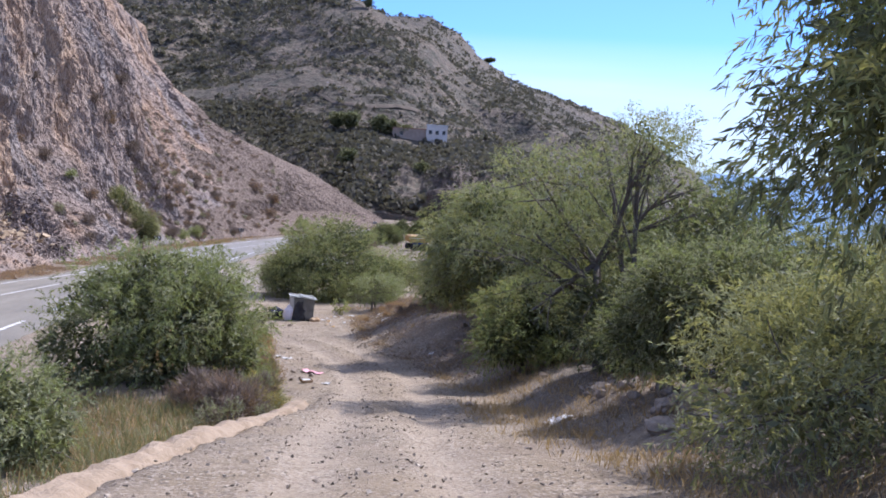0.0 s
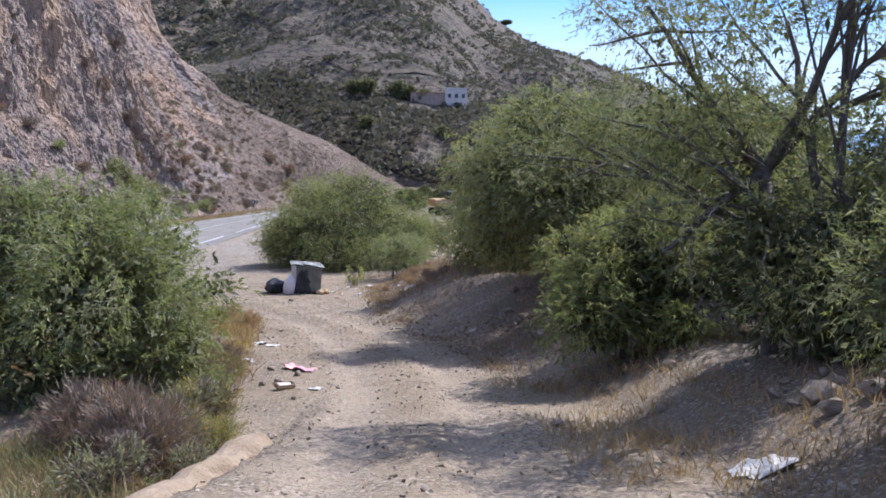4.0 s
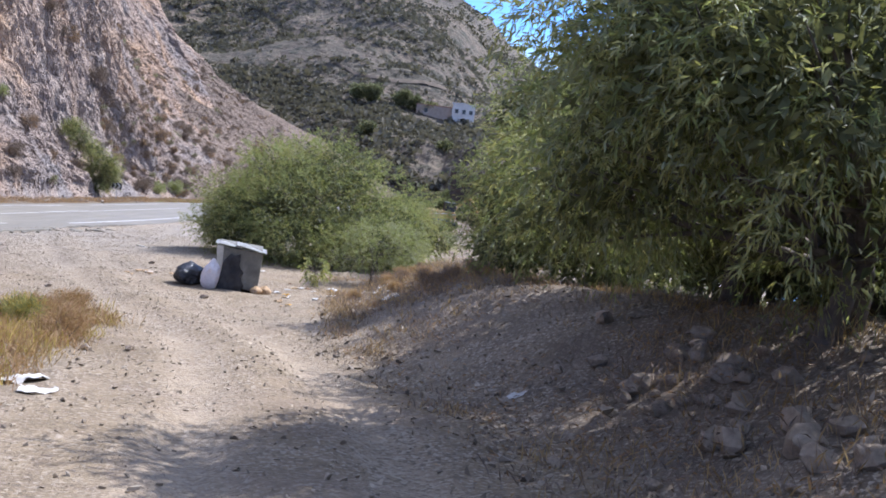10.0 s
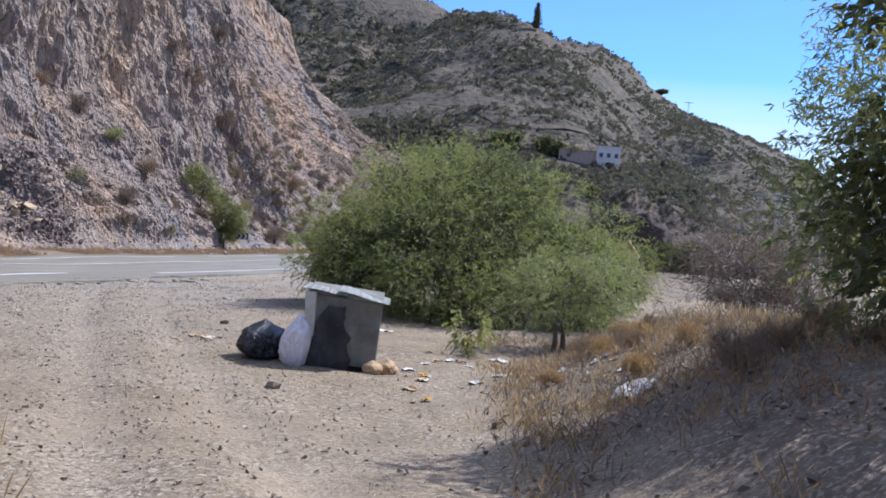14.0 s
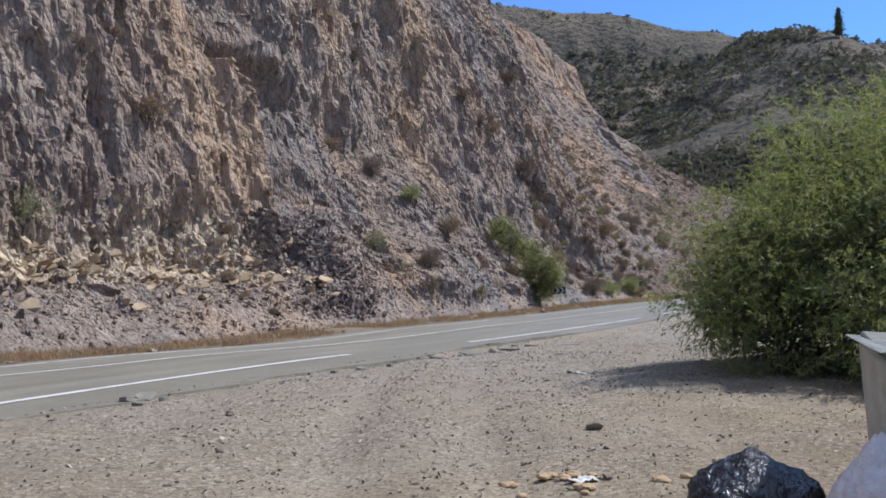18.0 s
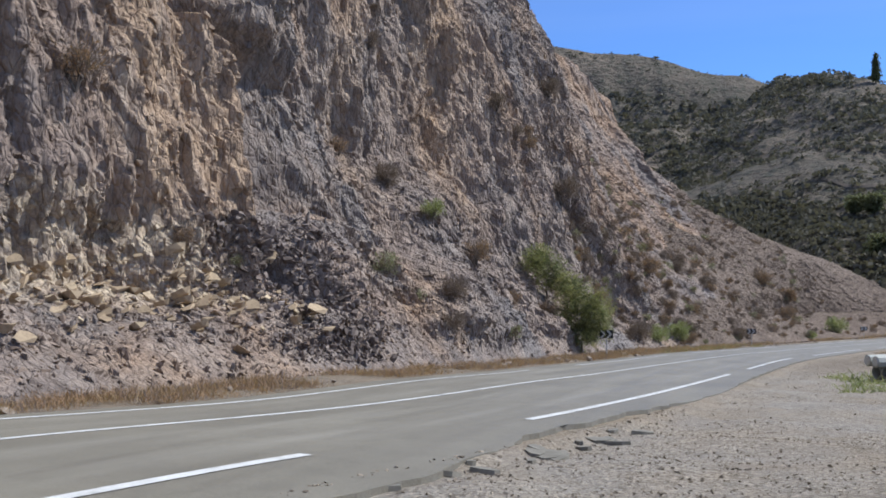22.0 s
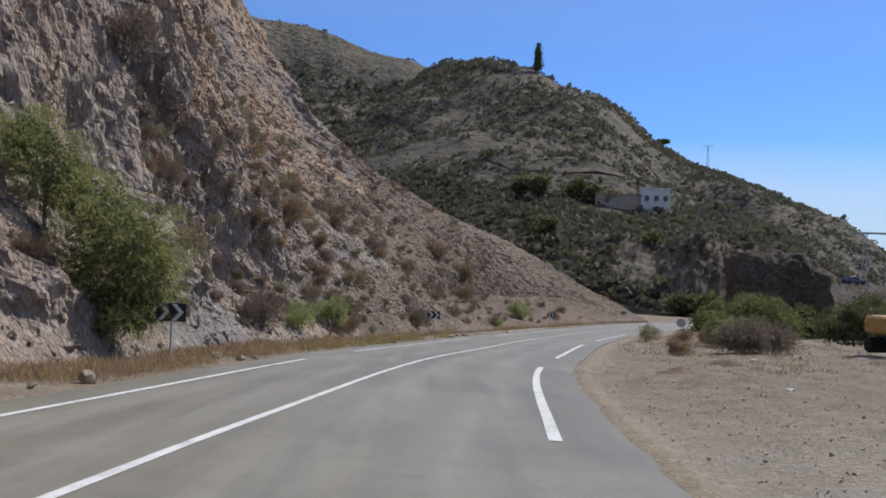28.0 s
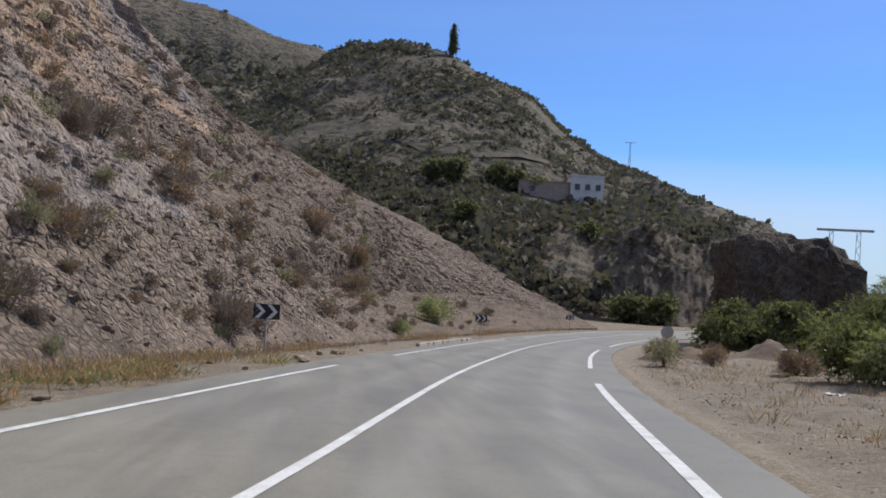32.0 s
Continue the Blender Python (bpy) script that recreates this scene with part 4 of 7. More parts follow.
def plant(name, label, category, at, lobes, mats, twigs=900, per=14, leaf=0.1, wide=0.011, droop=0.3, stems=None, seed=1, twig=0.35, shell=0.5, group="", bark=None, limbs=6, thick=0.06, gap=-0.35, core=1.0):
    """A tree or bush: trunk and limbs that reach into its lobes, and a crown of twigs with single leaves."""
    rng = np.random.default_rng(seed)
    twigs, wide, leaf = int(twigs * 1.5), wide * 0.84, leaf * 0.84
    ob = thing(name, label, category, at, group=group)
    lumps = []
    for q in lobes:
        q = np.array(q, float)
        for k in range(8 if q[3] > 0.85 else 0):
            u = rng.normal(0, 1, 3) + np.array((0, 0, 0.3))
            u /= np.linalg.norm(u)
            r = rng.uniform(0.30, 0.46)
            lumps.append(tuple(np.concatenate([q[:3] + u * q[3:6] * 0.80, q[3:6] * r])))
    p, d = lobe_points([(*q[:3], *(0.9 * v for v in q[3:6])) for q in lobes] + lumps, twigs, rng, shell, gap)
    way = d + np.array((0, 0, 0.35)) + rng.normal(0, 0.45, d.shape)
    way /= np.linalg.norm(way, axis=1, keepdims=True)
    t = rng.uniform(0, 1, (len(p), per))
    base = p[:, None] + way[:, None] * (t * twig)[..., None] - np.array((0, 0, 1.0)) * (droop * twig * t ** 2)[..., None]
    lw = way[:, None] * 0.9 + rng.normal(0, 0.55, base.shape) - np.array((0, 0, droop))
    V, F = blades(base.reshape(-1, 3), lw.reshape(-1, 3), leaf, wide, rng)
    which = np.repeat(rng.integers(0, len(mats), len(p)), per)
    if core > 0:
        # dense foliage inside, its shade put into the darker leaf colour
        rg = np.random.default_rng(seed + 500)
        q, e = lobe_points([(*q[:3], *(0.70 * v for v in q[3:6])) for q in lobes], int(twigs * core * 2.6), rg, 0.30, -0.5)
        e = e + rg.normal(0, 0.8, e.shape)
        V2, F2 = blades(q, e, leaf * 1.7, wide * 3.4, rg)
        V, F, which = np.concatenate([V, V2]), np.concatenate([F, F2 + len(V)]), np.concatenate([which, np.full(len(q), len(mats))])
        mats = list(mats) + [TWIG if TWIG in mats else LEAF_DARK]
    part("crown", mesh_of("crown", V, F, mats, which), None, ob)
    # wood
    stems = stems or [(0, 0, 0)]
    lob = np.array(lobes, float)
    main, fine = [], []
    for s in stems:
        near = lob[np.argsort(((lob[:, :2] - np.array(s[:2])) ** 2).sum(1))[0]]
        fork = np.array((s[0] * 0.6 + near[0] * 0.4, s[1] * 0.6 + near[1] * 0.4, max(0.25, near[2] * 0.55)))
        main.append(wander((s[0], s[1], s[2] - 0.25), fork, thick, thick * 0.7, rng))
    for one in main:
        V, F = tubes([one], 8)
        part("trunk", mesh_of("trunk", V, F, bark or BARK, shade=True), None, ob)
    for k in range(min(limbs, max(3, len(lobes)))):
        q = lob[k % len(lob)]
        f = main[k % len(main)][-1][:3]
        e = q[:3] + rng.normal(0, 0.25, 3) * q[3:6]
        arm = wander(f, e, thick * 0.6, thick * 0.2, rng, 7, 0.18)
        paths = [arm]
        for j in range(7):
            i = rng.integers(2, 6)
            s0 = arm[i][:3]
            e2 = q[:3] + (lambda u: u / np.linalg.norm(u))(rng.normal(0, 1, 3)) * q[3:6] * 0.85
            paths.append(wander(s0, e2, thick * 0.22, 0.006, rng, 6, 0.2))
        V, F = tubes(paths, 5)
        part("limb", mesh_of("limb", V, F, bark or BARK, shade=True), None, ob)
    return ob


def gz(x, y):
    return float(ground_z(x, y))


# bushes on the verge between track and road
plant("acacia_bush", "tall green narrow-leaved bush beside the dirt track", "bush", (-2.6, 22.7, gz(-2.6, 22.7)),
      [(0.2, -0.3, 1.5, 1.8, 1.8, 1.3), (-1.3, 0.3, 1.4, 1.5, 1.6, 1.4), (1.0, 0.6, 1.7, 1.2, 1.3, 1.1), (0.7, -1.0, 1.8, 1.2, 1.1, 0.9), (-0.2, 0.1, 2.3, 1.2, 1.2, 0.8), (1.5, -0.9, 0.9, 0.8, 0.9, 0.7), (2.0, 0.6, 1.6, 0.5, 0.6, 0.5), (0.0, -1.2, 0.6, 1.4, 0.9, 0.7), (-1.8, -0.6, 0.8, 1.2, 1.2, 0.9), (1.2, 0.3, 0.6, 1.0, 1.2, 0.7)],
      [LEAF_GREEN, LEAF_GREEN, LEAF_GREY], 2600, 15, 0.12, 0.012, 0.25, [(0, 0, 0), (0.4, 0.3, 0), (-0.4, 0.2, 0)], 11, gap=-0.2)
plant("acacia_bush", "low grey-green bush beside the dirt track", "bush", (-3.7, 13.5, gz(-3.7, 13.5)),
      [(0, 0, 0.7, 1.2, 1.2, 0.8), (0.7, -0.5, 0.6, 0.8, 0.8, 0.6), (-0.9, 0.3, 0.9, 0.9, 0.9, 0.7)], [LEAF_GREY, LEAF_GREEN], 900, 14, 0.10, 0.010, 0.2, [(0, 0, 0), (0.3, 0, 0)], 12)
# trees on the sea side
plant("acacia_tree", "overhanging tree with long drooping willow-like leaves", "tree", (5.6, 7.0, gz(5.6, 7.0)),
      [(-0.6, 0.2, 3.9, 1.6, 2.0, 1.5), (-0.9, -0.6, 2.9, 1.3, 1.5, 1.0), (0.6, 0.4, 3.2, 1.6, 1.6, 1.2)],
      [LEAF_GREEN, LEAF_YELLOW, LEAF_DARK], 1900, 15, 0.15, 0.013, 0.7, [(0.6, 0.2, 0)], 13, twig=0.5, thick=0.1, core=0.4)
plant("acacia_bush", "feathery yellow-green shrub on the stony bank", "bush", (5.2, 8.5, gz(5.2, 8.5)),
      [(0, 0, 0.9, 1.5, 1.5, 1.0), (-0.9, -0.4, 0.6, 0.9, 0.9, 0.6), (0.8, 0.5, 1.2, 1.2, 1.2, 0.9), (0.2, 1.0, 0.8, 1.1, 1.0, 0.8)], [LEAF_YELLOW, LEAF_YELLOW, LEAF_GREY], 1500, 14, 0.10, 0.009, 0.2, [(0, 0, 0), (0.5, 0.4, 0)], 14, core=0.25)
plant("acacia_tree", "open-crowned tree with bare forked branches and thin yellow-green foliage", "tree", (6.2, 19.4, gz(6.2, 19.4)),
      [(-1.1, 0.6, 3.9, 1.15, 1.1, 0.8), (-0.2, 0.2, 3.9, 1.0, 1.0, 0.7), (0.6, -1.1, 4.5, 1.05, 1.05, 0.85), (0.2, -1.0, 4.9, 0.6, 0.6, 0.4), (1.3, -0.6, 3.9, 0.9, 1.0, 0.7), (-1.2, 0.2, 2.7, 1.1, 1.1, 0.8), (-0.3, 0.5, 2.4, 1.2, 1.1, 0.9), (-2.4, 0.5, 2.5, 0.6, 0.7, 0.5), (-1.5, -0.7, 1.5, 0.8, 0.9, 0.7), (0.8, -0.4, 2.2, 1.2, 1.2, 1.0), (0.2, -1.0, 1.2, 1.1, 1.0, 0.8), (1.7, 0.4, 1.4, 1.3, 1.3, 1.1)],
      [LEAF_YELLOW, LEAF_GREY, LEAF_GREEN], 3300, 13, 0.085, 0.009, 0.3, [(0.3, 0.2, 0), (0.7, -0.2, 0)], 15, shell=0.25, thick=0.12, limbs=11, gap=-0.25, core=0.15)
plant("acacia_tree", "feathery light-green tree on the seaward bank", "tree", (6.5, 14.8, gz(6.5, 14.8)),
      [(0, 0, 1.3, 1.1, 1.2, 1.0), (-0.6, -0.4, 1.7, 0.7, 0.7, 0.6), (0.6, 0.4, 1.8, 0.8, 0.9, 0.7), (-0.6, 0.6, 0.8, 0.9, 0.9, 0.7)], [LEAF_GREEN, LEAF_DARK, LEAF_GREY], 1700, 13, 0.11, 0.010, 0.3, [(0, 0, 0)], 16, thick=0.08)
plant("acacia_tree", "dark leaning tree on the seaward bank", "tree", (9.4, 20.0, gz(9.4, 20.0)),
      [(0, 0, 2.2, 1.7, 1.8, 1.4), (-0.9, -0.6, 3.2, 1.3, 1.3, 0.9), (0.8, 0.8, 3.4, 1.4, 1.4, 1.0), (-0.6, 1.5, 1.4, 1.4, 1.3, 1.1)], [LEAF_DARK, LEAF_GREEN], 1000, 12, 0.12, 0.015, 0.4, [(0.3, 0, 0)], 17, thick=0.13)
plant("acacia_bush", "bright-leaved shrub leaning over the track edge", "bush", (5.5, 22.3, gz(5.5, 22.3)),
      [(0, 0, 1.3, 1.0, 1.1, 1.0), (-0.4, -0.3, 0.8, 0.9, 0.9, 0.7), (0.6, 0.3, 1.7, 0.9, 0.9, 0.8), (0.9, -0.2, 0.9, 0.9, 0.9, 0.8)], [LEAF_YELLOW, LEAF_GREEN, LEAF_GREEN], 1300, 15, 0.115, 0.012, 0.35, [(0, 0, 0), (0.4, 0, 0)], 18)
plant("acacia_tree", "large dense tree whose rounded crown shades the track", "tree", (6.3, 28.6, gz(6.3, 28.6)),
      [(-0.5, 0, 2.9, 1.7, 1.8, 1.5), (-1.3, -0.3, 2.5, 1.1, 1.3, 1.1), (0.8, -0.8, 3.0, 1.7, 1.5, 1.4), (-0.6, -1.5, 2.4, 1.2, 1.0, 1.1), (0.2, 1.0, 3.2, 1.6, 1.4, 1.3), (-1.0, 0.9, 1.7, 1.2, 1.2, 0.9), (-1.4, 1.8, 1.2, 0.8, 0.9, 0.6), (0.9, -0.2, 1.5, 1.4, 1.3, 0.9), (-0.6, 0.1, 4.0, 1.0, 1.0, 0.6)],
      [LEAF_GREEN, LEAF_YELLOW, LEAF_GREY], 3700, 14, 0.12, 0.011, 0.55, [(0.5, 0, 0), (1.0, 0.4, 0)], 41, thick=0.14, limbs=8, core=0.7)
plant("acacia_tree", "dense rounded tree on the grassy bank above the track", "tree", (7.2, 38.7, gz(7.2, 38.7)),
      [(-0.9, 0, 1.6, 1.4, 1.5, 1.2), (0.2, -0.3, 2.5, 1.5, 1.5, 1.1), (1.3, 0.3, 3.2, 1.5, 1.7, 1.3), (-0.9, 1.0, 1.2, 1.3, 1.4, 0.9), (0.8, -1.2, 1.7, 1.5, 1.3, 1.2), (-0.2, -1.2, 1.1, 1.1, 1.0, 0.8), (2.2, -0.6, 2.2, 1.5, 1.5, 1.4), (-1.2, -0.4, 0.7, 1.0, 1.2, 0.7), (0.4, -1.6, 0.7, 1.3, 0.9, 0.7), (-1.1, -2.4, 1.7, 1.2, 1.3, 1.1), (-0.2, -2.6, 0.8, 1.2, 1.0, 0.8), (-0.6, 1.6, 3.2, 1.2, 1.3, 0.9), (0.2, 1.2, 4.0, 1.3, 1.3, 0.8), (1.0, 0.2, 4.2, 1.3, 1.3, 0.8)],
      [LEAF_GREEN, LEAF_YELLOW, LEAF_GREEN], 4000, 14, 0.11, 0.011, 0.4, [(0.6, 0, 0), (1.2, 0.3, 0)], 19, thick=0.13, limbs=7, core=1.2)
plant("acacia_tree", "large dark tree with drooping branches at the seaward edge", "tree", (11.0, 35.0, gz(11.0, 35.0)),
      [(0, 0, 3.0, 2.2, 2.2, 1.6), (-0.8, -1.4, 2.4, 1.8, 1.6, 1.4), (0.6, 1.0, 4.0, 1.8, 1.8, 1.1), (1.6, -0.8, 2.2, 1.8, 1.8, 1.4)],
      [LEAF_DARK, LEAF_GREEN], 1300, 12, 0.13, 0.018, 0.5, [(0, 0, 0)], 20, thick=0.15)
plant("acacia_tree", "tall tree arching over the shaded bank", "tree", (7.3, 32.8, gz(7.3, 32.8)),
      [(-0.4, 0, 2.6, 1.6, 2.0, 1.3), (0.8, 0.4, 3.4, 1.8, 1.9, 1.1), (-0.9, -1.0, 1.6, 1.1, 1.4, 1.0), (-0.8, 1.4, 1.8, 1.2, 1.3, 1.1), (0.6, -0.8, 1.6, 1.6, 1.6, 1.1)],
      [LEAF_GREEN, LEAF_GREY, LEAF_GREEN], 2600, 13, 0.12, 0.010, 0.7, [(0.5, 0, 0), (1.0, 0.3, 0)], 44, thick=0.14, core=0.8)
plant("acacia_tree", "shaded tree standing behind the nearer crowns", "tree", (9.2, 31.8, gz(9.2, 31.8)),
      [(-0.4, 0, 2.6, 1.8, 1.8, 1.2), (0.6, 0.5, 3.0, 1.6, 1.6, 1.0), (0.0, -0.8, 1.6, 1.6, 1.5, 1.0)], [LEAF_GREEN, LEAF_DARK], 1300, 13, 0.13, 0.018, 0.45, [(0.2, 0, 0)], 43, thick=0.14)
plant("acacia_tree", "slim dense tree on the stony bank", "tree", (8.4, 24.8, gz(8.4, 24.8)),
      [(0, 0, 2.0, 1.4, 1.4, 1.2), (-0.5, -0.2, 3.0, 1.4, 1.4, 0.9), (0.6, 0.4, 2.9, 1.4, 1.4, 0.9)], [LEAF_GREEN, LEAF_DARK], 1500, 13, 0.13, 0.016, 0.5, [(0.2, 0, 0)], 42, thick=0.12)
plant("acacia_tree", "low dense tree that shades the heap of stones", "tree", (7.2, 12.5, gz(7.2, 12.5)),
      [(-0.3, 0, 1.3, 1.2, 1.4, 0.8), (0.5, 0.7, 1.6, 1.1, 1.2, 0.7), (-0.7, 0.9, 1.4, 1.0, 1.1, 0.7), (0.3, -0.9, 1.1, 1.1, 1.1, 0.8)], [LEAF_GREEN, LEAF_DARK, LEAF_GREY], 1300, 13, 0.11, 0.010, 0.3, [(0, 0, 0)], 45, thick=0.08)
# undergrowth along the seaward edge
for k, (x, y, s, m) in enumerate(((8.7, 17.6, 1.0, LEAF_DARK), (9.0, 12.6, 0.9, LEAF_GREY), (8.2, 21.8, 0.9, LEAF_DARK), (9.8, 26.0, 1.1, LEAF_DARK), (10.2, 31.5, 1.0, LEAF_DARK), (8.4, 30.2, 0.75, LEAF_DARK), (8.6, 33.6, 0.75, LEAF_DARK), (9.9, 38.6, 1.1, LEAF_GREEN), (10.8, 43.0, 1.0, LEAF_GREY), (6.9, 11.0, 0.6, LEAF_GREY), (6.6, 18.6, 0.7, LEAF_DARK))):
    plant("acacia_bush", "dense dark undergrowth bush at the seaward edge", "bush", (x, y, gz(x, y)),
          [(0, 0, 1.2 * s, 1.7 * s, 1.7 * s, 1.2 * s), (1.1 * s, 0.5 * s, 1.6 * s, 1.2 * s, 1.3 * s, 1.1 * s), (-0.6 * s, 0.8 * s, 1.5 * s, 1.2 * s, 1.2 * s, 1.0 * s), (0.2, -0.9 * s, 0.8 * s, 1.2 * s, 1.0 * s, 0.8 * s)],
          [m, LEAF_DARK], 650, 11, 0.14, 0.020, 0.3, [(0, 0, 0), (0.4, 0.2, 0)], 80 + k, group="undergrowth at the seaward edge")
# the great bush behind the bin and its seedlings
plant("acacia_bush", "wide dome of dense bright-green bush behind the bin", "bush", (2.6, 56.0, gz(2.6, 56.0)),
      [(0, -0.3, 2.2, 3.4, 3.2, 2.1), (-2.2, 0, 1.6, 2.1, 2.4, 1.5), (2.4, -0.4, 1.5, 2.0, 2.4, 1.4), (-0.8, -1.8, 1.7, 2.4, 2.0, 1.6), (0.6, 0.4, 3.3, 2.2, 2.2, 1.2), (-1.9, 0.8, 3.1, 1.1, 1.1, 1.0), (1.2, -2.2, 1.2, 2.0, 1.6, 1.1), (-2.6, -1.4, 0.8, 1.5, 1.6, 0.9), (-0.6, -3.0, 0.8, 1.7, 1.2, 0.9), (2.2, -2.4, 0.8, 1.6, 1.4, 0.9), (-3.3, 0.4, 0.9, 1.2, 1.6, 0.9), (-2.9, -1.4, 1.6, 1.0, 1.2, 1.1), (-2.2, -2.0, 0.5, 1.3, 1.1, 0.7), (0.4, -2.8, 0.4, 1.6, 1.1, 0.6), (2.8, -2.0, 0.5, 1.2, 1.2, 0.7)],
      [LEAF_GREEN, LEAF_GREEN, LEAF_YELLOW, LEAF_GREEN], 6800, 13, 0.115, 0.0105, 0.3, [(0, 0, 0), (0.6, 0.4, 0), (-0.7, 0.3, 0)], 21, thick=0.08, core=1.1)
plant("acacia_bush", "small grey-green bush in front of the larger one", "bush", (4.3, 49.3, gz(4.3, 49.3)),
      [(0, 0, 1.2, 1.1, 1.0, 0.6), (-0.7, -0.3, 0.9, 0.7, 0.7, 0.5), (0.7, 0.4, 1.3, 0.9, 0.9, 0.6)], [LEAF_GREY, LEAF_GREEN], 620, 14, 0.12, 0.010, 0.25, [(0, 0, 0), (0.2, 0.2, 0)], 22, core=0.1)
plant("seedling", "young plant with a few broad leaves beside the bin", "plant", (2.6, 47.6, gz(2.6, 47.6)),
      [(0, 0, 0.5, 0.35, 0.35, 0.3)], [LEAF_GREEN, LEAF_YELLOW], 40, 7, 0.16, 0.022, 0.5, [(0, 0, 0)], 23, twig=0.2, thick=0.012, limbs=3, core=0)
plant("acacia_bush", "dull green shrub behind the bank", "bush", (6.2, 60.0, gz(6.2, 60.0)),
      [(0, 0, 1.2, 1.8, 1.8, 1.2), (1.2, 0.4, 1.0, 1.3, 1.3, 0.9)], [LEAF_GREY, LEAF_YELLOW], 1000, 12, 0.12, 0.012, 0.25, [(0, 0, 0)], 24)
plant("bare_bush", "leafless grey-brown thicket on the seaward side", "bush", (9.5, 55.0, gz(9.5, 55.0)),
      [(0, 0, 1.8, 2.2, 2.2, 1.6), (1.6, 0.5, 1.4, 1.6, 1.6, 1.2)], [TWIG], 1500, 10, 0.16, 0.005, 0.1, [(0, 0, 0), (0.5, 0.2, 0)], 25)
# on the cliff beside the chevron sign
plant("cliff_bush", "yellow-green bush clinging to the foot of the cliff", "bush", (-14.9, 105.0, gz(-14.9, 105.0) + 0.5),
      [(0.2, 0, 2.5, 1.6, 1.5, 1.3), (-0.3, 0.3, 1.6, 1.4, 1.4, 1.2), (0.8, -0.2, 1.8, 1.1, 1.1, 0.9), (-0.6, 0.5, 3.4, 1.1, 1.1, 0.8), (0.1, 0.2, 0.7, 1.2, 1.2, 0.8), (0.9, 0.3, 0.9, 0.9, 1.0, 0.7)], [LEAF_YELLOW, LEAF_YELLOW, LEAF_GREEN], 1900, 13, 0.10, 0.011, 0.3, [(0.1, 0, 0)], 26)
plant("cliff_bush", "dark green bush growing out of the rock face", "bush", (-16.7, 106.0, -7.6),
      [(-0.3, 0, 1.6, 1.2, 1.2, 0.9), (0.4, -0.2, 0.8, 0.9, 0.9, 0.7), (-0.9, 0.3, 2.2, 0.9, 0.9, 0.7)], [LEAF_GREEN, LEAF_YELLOW], 800, 13, 0.10, 0.011, 0.3, [(-0.3, 0, 0)], 29)
# by the far bend
plant("acacia_bush", "rounded bright green bush on the waste ground by the road", "bush", (13.5, 143.0, gz(13.5, 143.0)),
      [(0, 0, 1.7, 2.6, 2.4, 1.6), (1.8, 0.3, 1.4, 1.8, 1.8, 1.2), (-1.8, -0.3, 1.2, 1.6, 1.7, 1.0), (0.2, 0, 2.6, 1.7, 1.7, 0.9)], [LEAF_DARK, LEAF_GREEN], 2200, 12, 0.15, 0.017, 0.25, [(0, 0, 0)], 27)
plant("bare_bush", "low grey-brown dry thicket by the roadside", "bush", (8.6, 129.0, gz(8.6, 129.0)),
      [(0, 0, 0.7, 1.9, 1.6, 0.8), (1.6, 0.4, 0.6, 1.3, 1.3, 0.7)], [TWIG], 1100, 10, 0.2, 0.008, 0.1, [(0, 0, 0)], 28)
for k, (x, y, s, m) in enumerate(((19, 171, 1.05, LEAF_GREEN), (22.5, 171, 1.1, LEAF_GREEN), (27, 171, 1.0, LEAF_DARK), (32, 168, 1.4, LEAF_DARK), (26.5, 158, 1.25, LEAF_DARK), (33, 157, 1.6, LEAF_DARK))):
    plant("acacia_tree", "dense dark-green seaside tree beyond the waste ground", "tree", (x, y, gz(x, y)),
          [(0, 0, 1.6 * s, 1.9 * s, 1.8 * s, 1.3 * s), (1.2 * s, 0.3, 1.3 * s, 1.3 * s, 1.3 * s, 1.0 * s), (-1.1 * s, -0.2, 1.2 * s, 1.2 * s, 1.3 * s, 0.9 * s), (0.2, 0.1, 2.4 * s, 1.2 * s, 1.2 * s, 0.8 * s)],
          [m, LEAF_DARK, LEAF_DARK], 1100, 10, 0.19, 0.034, 0.3, [(0, 0, 0)], 30 + k, group="trees by the bend", thick=0.1)
plant("acacia_bush", "leafy green bush on the waste ground", "bush", (11.6, 140.5, gz(11.6, 140.5)),
      [(0, 0, 0.8, 1.3, 1.3, 0.9), (0.9, 0.2, 0.7, 0.9, 0.9, 0.7)], [LEAF_GREEN, LEAF_GREY], 800, 12, 0.14, 0.02, 0.3, [(0, 0, 0)], 40)


def tufts(name, label, pts, high, mat, n=14, spread=0.12, seed=5, width=0.006, lean=0.45):
    """Many tufts of grass blades as one sheet of stuff; pts hold x, y, z."""
    rng = np.random.default_rng(seed)
    pts = np.asarray(pts, float)
    base = np.repeat(pts, n, 0) + rng.normal(0, 1, (len(pts) * n, 3)) * np.array((spread, spread, 0))
    base[:, 2] -= 0.03
    way = rng.normal(0, lean, base.shape)
    way[:, 2] = 1
    V, F = blades(base, way, high * np.repeat(rng.uniform(0.55, 1.3, len(pts)), n), width, rng, 0.35)
    return tagged(new(name, mesh_of(name, V, F, mat, np.repeat(rng.integers(0, len(mat), len(pts)), n))), label, "grass", kind="stuff")


